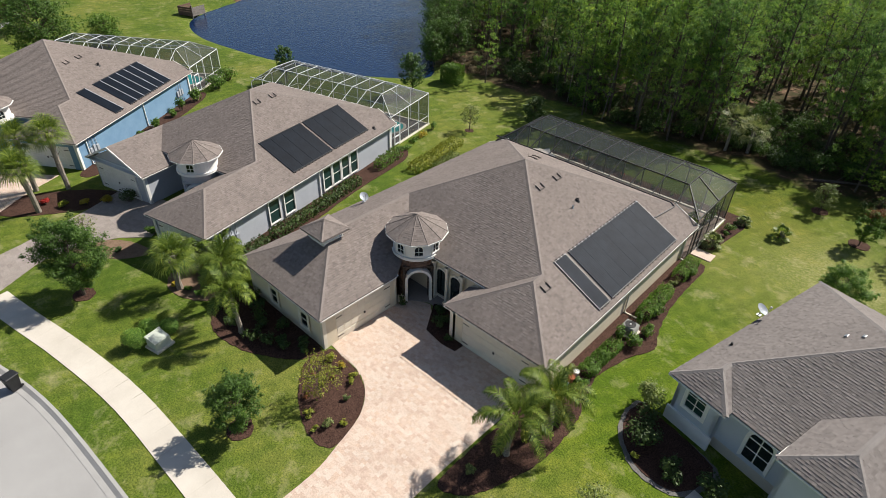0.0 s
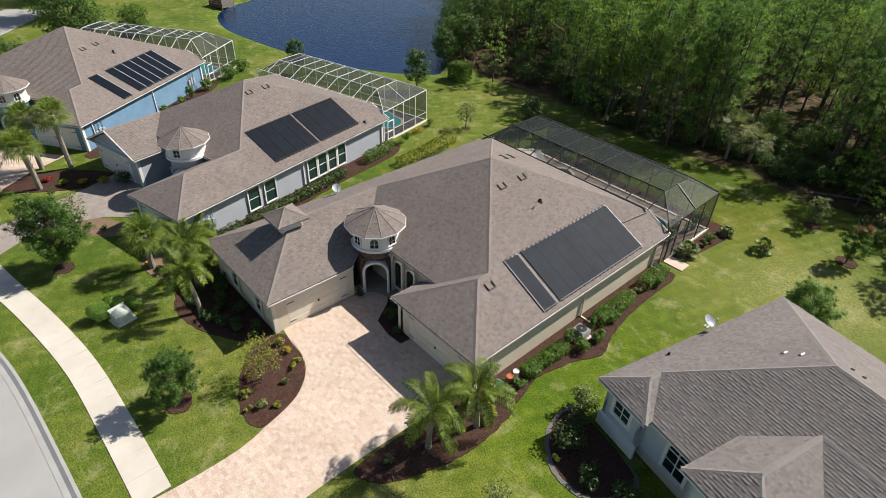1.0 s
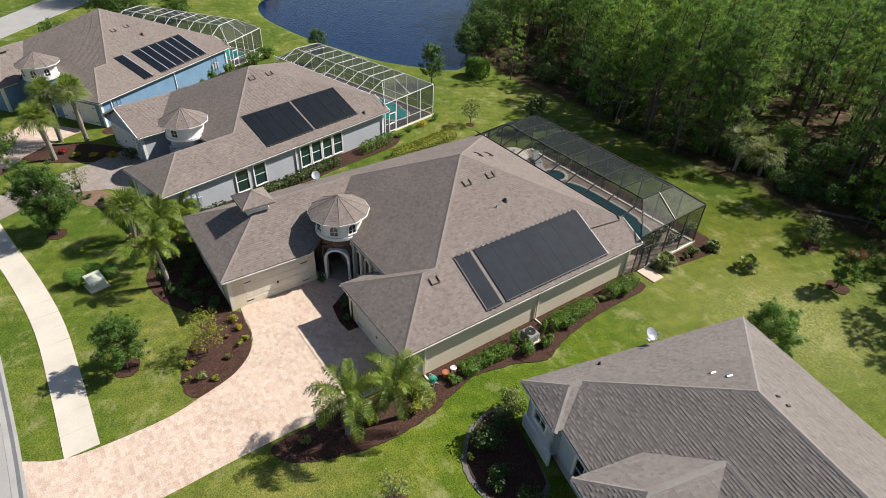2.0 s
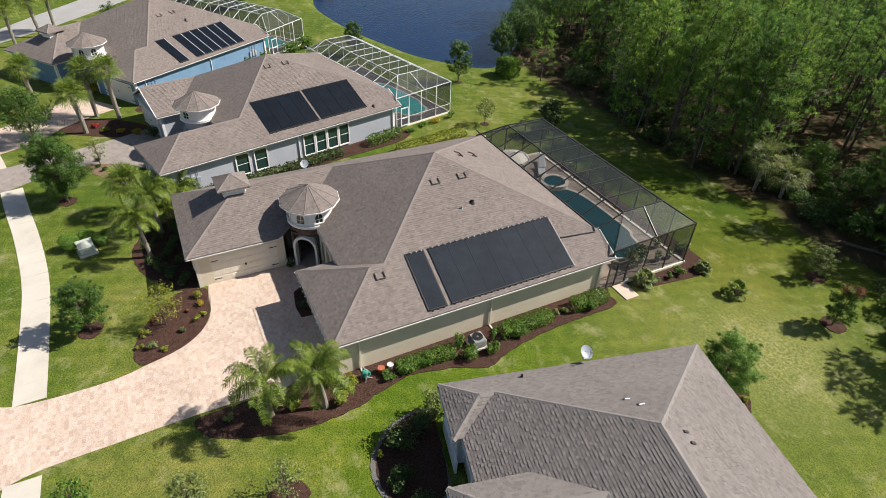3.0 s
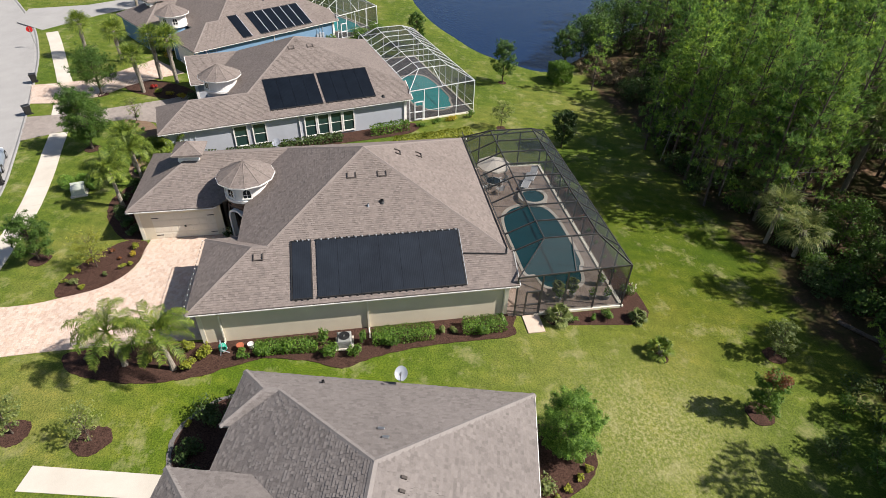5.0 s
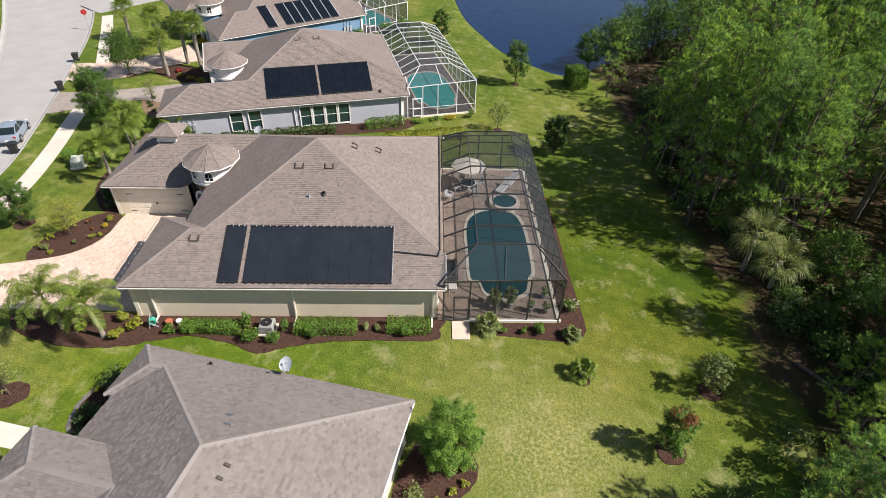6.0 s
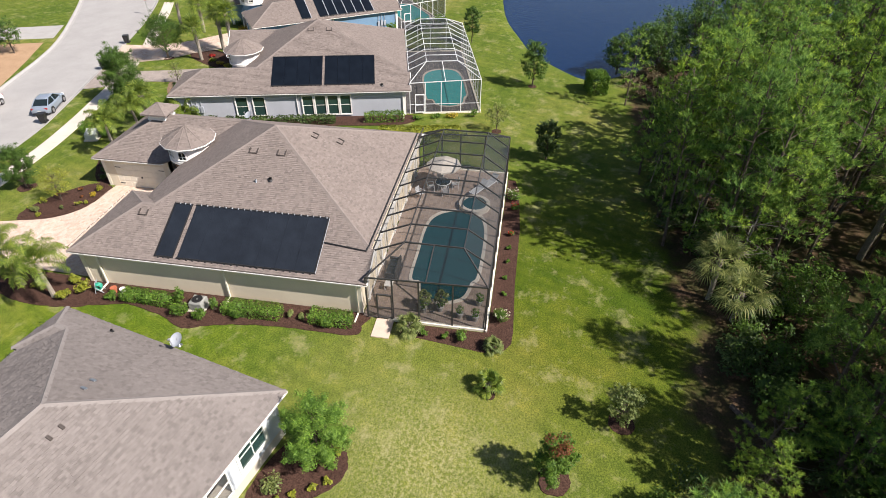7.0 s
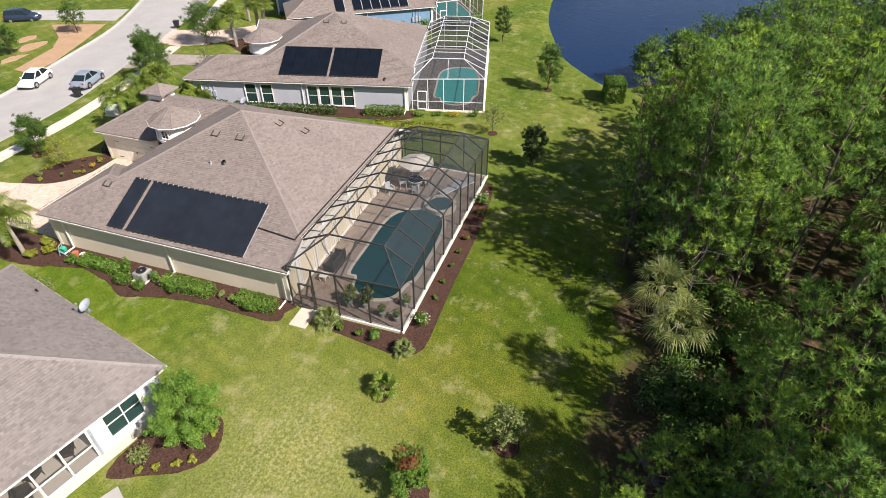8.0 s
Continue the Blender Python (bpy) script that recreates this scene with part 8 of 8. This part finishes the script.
def ac_unit(at, m=None):
    a = thing("air_conditioner", "grey outdoor air-conditioning unit with a round fan grille", "air conditioner", (m or Matrix()) @ pose(*at), "air conditioners")
    part("pad", Mesh().box(-0.55, -0.55, -0.05, 0.55, 0.55, 0.06), CONCRETE, a)
    part("casing", Mesh().soft_box(-0.42, -0.42, 0.06, 0.42, 0.42, 0.68, 0.06), AC_GREY, a)
    for z in np.arange(0.16, 0.6, 0.07):
        part("louvre", Mesh().box(-0.435, -0.435, z, 0.435, 0.435, z + 0.022), AC_GREY, a)
    g = Mesh().ring(0, 0, 0.3, 0.34, 0.68, 0.71, 0, 360, 24).ring(0, 0, 0.17, 0.19, 0.68, 0.705, 0, 360, 20)
    part("fan_guard", g, BLACK, a)
    part("fan_well", Mesh().tube((0, 0, 0.675), (0, 0, 0.685), 0.3, 0.3, 24), BLACK, a)
    part("fan_hub", Mesh().tube((0, 0, 0.68), (0, 0, 0.72), 0.07, 0.06, 12), STEEL, a)


ac_unit((14.3, 14.1, 0.04))
ac_unit((13.6, 10.0, 0.04), AT_B)
for at, y0 in ((AT_N, 3.2), (AT_B, 6.4), (AT_B, 21.5)):
    mb = thing("meter_box", "grey electricity meter boxes on the side wall", "meter box", at @ pose(13.12 if at is AT_N else 12.62, y0, 0))
    for i in range(3):
        part("box", Mesh().soft_box(0, 0.45 * i, 0.9, 0.16, 0.45 * i + 0.32, 1.5 + 0.15 * (i % 2), 0.02), DISH, mb)
        part("conduit", Mesh().tube((0.06, 0.45 * i + 0.16, 0.0), (0.06, 0.45 * i + 0.16, 2.4), 0.03, 0.03, 6), DISH, mb)


def dish(at, yaw, m=None):
    d = thing("satellite_dish", "grey satellite dish on a short mast", "satellite dish", (m or Matrix()) @ pose(*at, 0, 0, yaw), "satellite dishes")
    bowl = Mesh()
    n = 20
    for r, dep in ((0.0, 0.09), (0.16, 0.075), (0.3, 0.035), (0.38, 0.0)):
        for i in range(n):
            a = 2 * math.pi * i / n
            bowl.v.append((0.85 * r * math.cos(a), -dep + 0.0, r * math.sin(a)))
    for k in range(3):
        bowl.f += [(k * n + i, k * n + (i + 1) % n, (k + 1) * n + (i + 1) % n, (k + 1) * n + i) for i in range(n)]
    tilt = pose(0, 0, 0.5, 58, 0, 0)
    bowl.v = [tuple(tilt @ Vector(v)) for v in bowl.v]
    ob = part("bowl", bowl, DISH, d, smooth=True)
    part("mast", Mesh().tube((0, -0.08, -0.1), (0, -0.08, 0.48), 0.03, 0.03, 8), STEEL, d)
    part("feed_arm", Mesh().tube(tilt @ Vector((0, 0, -0.35)), tilt @ Vector((0, 0.5, -0.1)), 0.018, 0.018, 6).soft_box(-0.05, 0.3, 0.82, 0.05, 0.42, 0.92, 0.02), STEEL, d)
    part("foot", Mesh().box(-0.12, -0.2, -0.05, 0.12, 0.04, 0.02), STEEL, d)


dish((20.35, 17.0, 3.45), -100)
dish((-5.6, 9.25, 3.24), -110)

reel = thing("hose_reel", "grey hose reel cart with a coiled green hose", "hose reel", pose(14.0, 7.0, 0.05, 0, 0, 20))
part("frame", Mesh().beam((-0.2, -0.25, 0.02), (-0.2, -0.05, 0.85), 0.04, 0.04).beam((0.2, -0.25, 0.02), (0.2, -0.05, 0.85), 0.04, 0.04).beam((-0.2, -0.05, 0.85), (0.2, -0.05, 0.85), 0.04, 0.04).beam((-0.2, 0.25, 0.02), (-0.2, -0.15, 0.45), 0.04, 0.04).beam((0.2, 0.25, 0.02), (0.2, -0.15, 0.45), 0.04, 0.04), DISH, reel)
coil = Mesh()
for k in range(5):
    for i in range(18):
        a, b = 2 * math.pi * i / 18, 2 * math.pi * (i + 1) / 18
        r = 0.2 + 0.012 * (k % 2)
        coil.tube((-0.14 + 0.07 * k, -0.02 + r * math.cos(a), 0.42 + r * math.sin(a)), (-0.14 + 0.07 * k, -0.02 + r * math.cos(b), 0.42 + r * math.sin(b)), 0.03, 0.03, 5, False)
part("hose", coil, paint("green_hose", (0.02, 0.3, 0.2), (0.04, 0.4, 0.28), 4, 0.5), reel, "coiled green hose")


def pot(at, r, h, mat, label, plant=None):
    p = thing("plant_pot", label, "pot", pose(*at), "plant pots")
    part("pot", Mesh().tube((0, 0, 0), (0, 0, h), r * 0.75, r, 14).ring(0, 0, r * 0.85, r * 1.08, h - 0.05, h + 0.02, 0, 360, 14), mat, p)
    if plant:
        random.seed(int(at[0] * 13 + at[1] * 7))
        part("plant", Mesh().blob((0, 0, h + 0.3), (0.3, 0.3, 0.35), 110, 0.14), plant, p)


TERRACOTTA = paint("terracotta", (0.35, 0.1, 0.05), (0.45, 0.15, 0.08), 3, 0.8)
pot((13.9, 7.95, 0.05), 0.2, 0.36, TERRACOTTA, "red clay pot beside the cream wall")
pot((13.85, 8.55, 0.05), 0.18, 0.32, TRIM, "white pot beside the cream wall")
for x, y in ((12.38, 28.28), (12.13, 29.3), (12.5, 30.6), (11.2, 31.7), (12.6, 31.6)):
    pot((x, y, 0.065), 0.22, 0.36, KERB, "planted stone pot on the pool deck", SHRUB_LEAF)

# ---- pool deck furniture ----
UMBRELLA_CLOTH = paint("cream_canvas", (0.58, 0.53, 0.46), (0.68, 0.63, 0.56), 1.5, 0.85)
WHITE_METAL = WHITE_ALU
SLING = paint("grey_sling", (0.42, 0.43, 0.45), (0.52, 0.53, 0.54), 2, 0.8)
WICKER = paint("dark_wicker", (0.02, 0.017, 0.015), (0.05, 0.042, 0.036), 6, 0.7, 60, 0.5)


def parasol(at):
    p = thing("parasol", "open cream patio umbrella over the table", "umbrella", pose(*at))
    part("pole", Mesh().tube((0, 0, 0), (0, 0, 2.55), 0.025, 0.025, 8), WHITE_METAL, p)
    part("foot", Mesh().tube((0, 0, 0), (0, 0, 0.09), 0.28, 0.24, 16), KERB, p)
    R, z = 1.45, 2.1
    cloth = Mesh()
    for i in range(8):
        a, b = radians(45 * i), radians(45 * i + 45)
        q0, q1 = (R * math.cos(a), R * math.sin(a), z), (R * math.cos(b), R * math.sin(b), z)
        k = len(cloth.v)
        cloth.v += [(0, 0, z + 0.5), q0, q1, (q0[0], q0[1], z - 0.14), (q1[0], q1[1], z - 0.14)]
        cloth.f += [(k, k + 1, k + 2), (k + 1, k + 3, k + 4, k + 2)]
        part("rib", Mesh().tube((0, 0, z + 0.46), (q0[0], q0[1], z - 0.03), 0.012, 0.012, 5), WHITE_METAL, p)
    part("canopy", cloth, UMBRELLA_CLOTH, p)


def patio_table(at):
    t = thing("patio_table", "round glass patio table below the umbrella", "table", pose(*at))
    part("tabletop", Mesh().tube((0, 0, 0.7), (0, 0, 0.72), 0.62, 0.62, 28), GLASS, t)
    part("rim", Mesh().ring(0, 0, 0.6, 0.65, 0.69, 0.73, 0, 360, 28), WHITE_METAL, t)
    for i in range(4):
        a = radians(45 + 90 * i)
        part("leg", Mesh().tube((0.55 * math.cos(a), 0.55 * math.sin(a), 0), (0.4 * math.cos(a), 0.4 * math.sin(a), 0.7), 0.022, 0.022, 6), WHITE_METAL, t)


def patio_chair(m):
    c = thing("patio_chair", "white metal patio chair with a pale sling seat", "chair", m, "patio chairs")
    part("seat", Mesh().box(-0.24, -0.24, 0.42, 0.24, 0.24, 0.45), SLING, c)
    part("backrest", Mesh().box(-0.24, 0.22, 0.45, 0.24, 0.26, 0.95, pose(0, 0, 0, -8, 0, 0)), SLING, c)
    for x in (-0.27, 0.27):
        part("arm", Mesh().beam((x, -0.22, 0.64), (x, 0.26, 0.64), 0.05, 0.03), WHITE_METAL, c)
        for y in (-0.23, 0.25):
            part("leg", Mesh().tube((x, y, 0), (x, y, 0.64), 0.018, 0.018, 6), WHITE_METAL, c)
    return c


def lounger(m):
    c = thing("sun_lounger", "white sun lounger with a grey sling on the pool deck", "sun lounger", m, "sun loungers")
    part("frame", Mesh().beam((-0.3, -0.95, 0.34), (-0.3, 0.9, 0.34), 0.05, 0.05).beam((0.3, -0.95, 0.34), (0.3, 0.9, 0.34), 0.05, 0.05).beam((-0.3, -0.95, 0.34), (0.3, -0.95, 0.34), 0.05, 0.05), WHITE_METAL, c)
    part("sling", Mesh().box(-0.28, -0.93, 0.355, 0.28, 0.35, 0.375), SLING, c)
    part("backrest", Mesh().box(-0.28, 0, 0, 0.28, 0.72, 0.025, pose(0, 0.35, 0.37, 35, 0, 0)), SLING, c)
    for x in (-0.3, 0.3):
        for y in (-0.8, 0.75):
            part("leg", Mesh().tube((x, y, 0), (x, y, 0.34), 0.02, 0.02, 6), WHITE_METAL, c)


parasol((-2.6, 27.2, 0.065))
patio_table((-2.2, 27.2, 0.065))
for a in (20, 110, 200, 290):
    patio_chair(pose(-2.2 + 1.0 * math.cos(radians(a)), 27.2 + 1.0 * math.sin(radians(a)), 0.065, 0, 0, a - 90))
lounger(pose(-2.2, 30.2, 0.065, 0, 0, 60))
lounger(pose(-3.3, 31.0, 0.065, 0, 0, 60))
patio_chair(pose(-0.6, 25.6, 0.065, 0, 0, 150))


def wicker_sofa(m):
    s = thing("outdoor_sofa", "dark wicker outdoor sofa with dark cushions", "sofa", m)
    part("frame", Mesh().soft_box(-0.95, -0.4, 0.05, 0.95, 0.4, 0.36, 0.04), WICKER, s)
    part("backrest", Mesh().soft_box(-0.95, 0.28, 0.36, 0.95, 0.42, 0.8, 0.05), WICKER, s)
    for x in (-0.88, 0.88):
        part("arm", Mesh().soft_box(x - 0.08, -0.4, 0.36, x + 0.08, 0.3, 0.6, 0.03), WICKER, s)
    for x in (-0.42, 0.42):
        part("cushion", Mesh().soft_box(x - 0.39, -0.36, 0.36, x + 0.39, 0.26, 0.5, 0.06), BLACK, s)


wicker_sofa(pose(8.9, 25.5, 0.065, 0, 0, 0))
tb = thing("side_table", "small white plastic table on the pool deck", "table", pose(10.6, 25.6, 0.065))
part("tabletop", Mesh().soft_box(-0.28, -0.28, 0.4, 0.28, 0.28, 0.45, 0.04), TRIM, tb)
for x in (-0.22, 0.22):
    for y in (-0.22, 0.22):
        part("leg", Mesh().tube((x, y, 0), (x, y, 0.42), 0.03, 0.025, 6), TRIM, tb)


def porch_chair(m):
    c = thing("porch_chair", "dark wicker armchair behind the porch screen", "chair", m, "porch chairs")
    part("seat", Mesh().soft_box(-0.32, -0.32, 0.3, 0.32, 0.32, 0.44, 0.05), WICKER, c)
    part("backrest", Mesh().soft_box(-0.32, 0.24, 0.4, 0.32, 0.36, 0.95, 0.05), WICKER, c)
    for x in (-0.32, 0.32):
        part("arm", Mesh().soft_box(x - 0.05, -0.32, 0.44, x + 0.05, 0.3, 0.64, 0.03), WICKER, c)
        for y in (-0.28, 0.3):
            part("leg", Mesh().tube((x * 0.9, y, 0), (x * 0.9, y, 0.32), 0.025, 0.025, 6), WICKER, c)


for x, y, a in ((5.0, 12.9, 150), (6.5, 12.7, 200), (7.2, 13.4, 250)):
    porch_chair(AT_R @ pose(x, y, 0.025, 0, 0, a))
# white columns and sliding doors of the rear porch
for x in (-4.0, 0.2, 4.4, 8.2, 11.8):
    part("porch_column", Mesh().box(x - 0.16, 24.3, 0.0, x + 0.16, 24.62, 3.3).box(x - 0.21, 24.26, 0.0, x + 0.21, 24.66, 0.25), TRIM, main_house)

# ---- street things ----
sign = thing("street_sign", "red stop sign on a thin post", "sign", pose(-43.5, -24.2, 0, 0, 0, -70))
part("post", Mesh().tube((0, 0, -0.1), (0, 0, 2.6), 0.03, 0.03, 8), STEEL, sign)
octo = [(0.38 * math.cos(radians(22.5 + 45 * i)), 0.38 * math.sin(radians(22.5 + 45 * i))) for i in range(8)]
part("plate", Mesh().add([(x, -0.04, 2.3 + z) for x, z in octo] + [(x, -0.055, 2.3 + z) for x, z in octo], [tuple(range(8)), tuple(reversed(range(8, 16)))] + [(i, 8 + i, 8 + (i + 1) % 8, (i + 1) % 8) for i in range(8)]), material("sign_red", (0.5, 0.02, 0.02), 0.4), sign)
tx = bpy.data.curves.new("word", "FONT")
tx.body, tx.size, tx.align_x, tx.align_y = "STOP", 0.24, "CENTER", "CENTER"
word = new("word", tx)
word.data.materials.append(TRIM)
word.parent = sign
word.matrix_basis = pose(0, -0.062, 2.3, 90, 0, 0)
dock = thing("dock", "small brown boxed timber dock at the pond's edge", "dock", pose(-79.6, 33.2, -0.3, 0, 0, 20))
DOCK_WOOD = paint("brown_dock_timber", (0.1, 0.06, 0.045), (0.2, 0.13, 0.1), 2.5, 0.9, 16, 0.4)
for i in range(10):
    part("plank", Mesh().box(-1.5, -1.5 + 0.3 * i, 0.62, 1.5, -1.22 + 0.3 * i, 0.68), DOCK_WOOD, dock)
for i in range(4):
    part("side_board", Mesh().box(-1.52, -1.56, 0.3 + 0.36 * i, 1.52, -1.5, 0.62 + 0.36 * i), DOCK_WOOD, dock)
    part("side_board", Mesh().box(1.5, -1.5, 0.3 + 0.36 * i, 1.56, 1.5, 0.62 + 0.36 * i), DEAD_WOOD, dock)
    part("side_board", Mesh().box(-1.56, -1.5, 0.3 + 0.36 * i, -1.5, 1.5, 0.62 + 0.36 * i), DOCK_WOOD, dock)
for x in (-1.4, 1.4):
    for y in (-1.4, 1.4):
        part("post", Mesh().tube((x, y, -1.2), (x, y, 1.2), 0.1, 0.1, 8), DEAD_WOOD, dock)
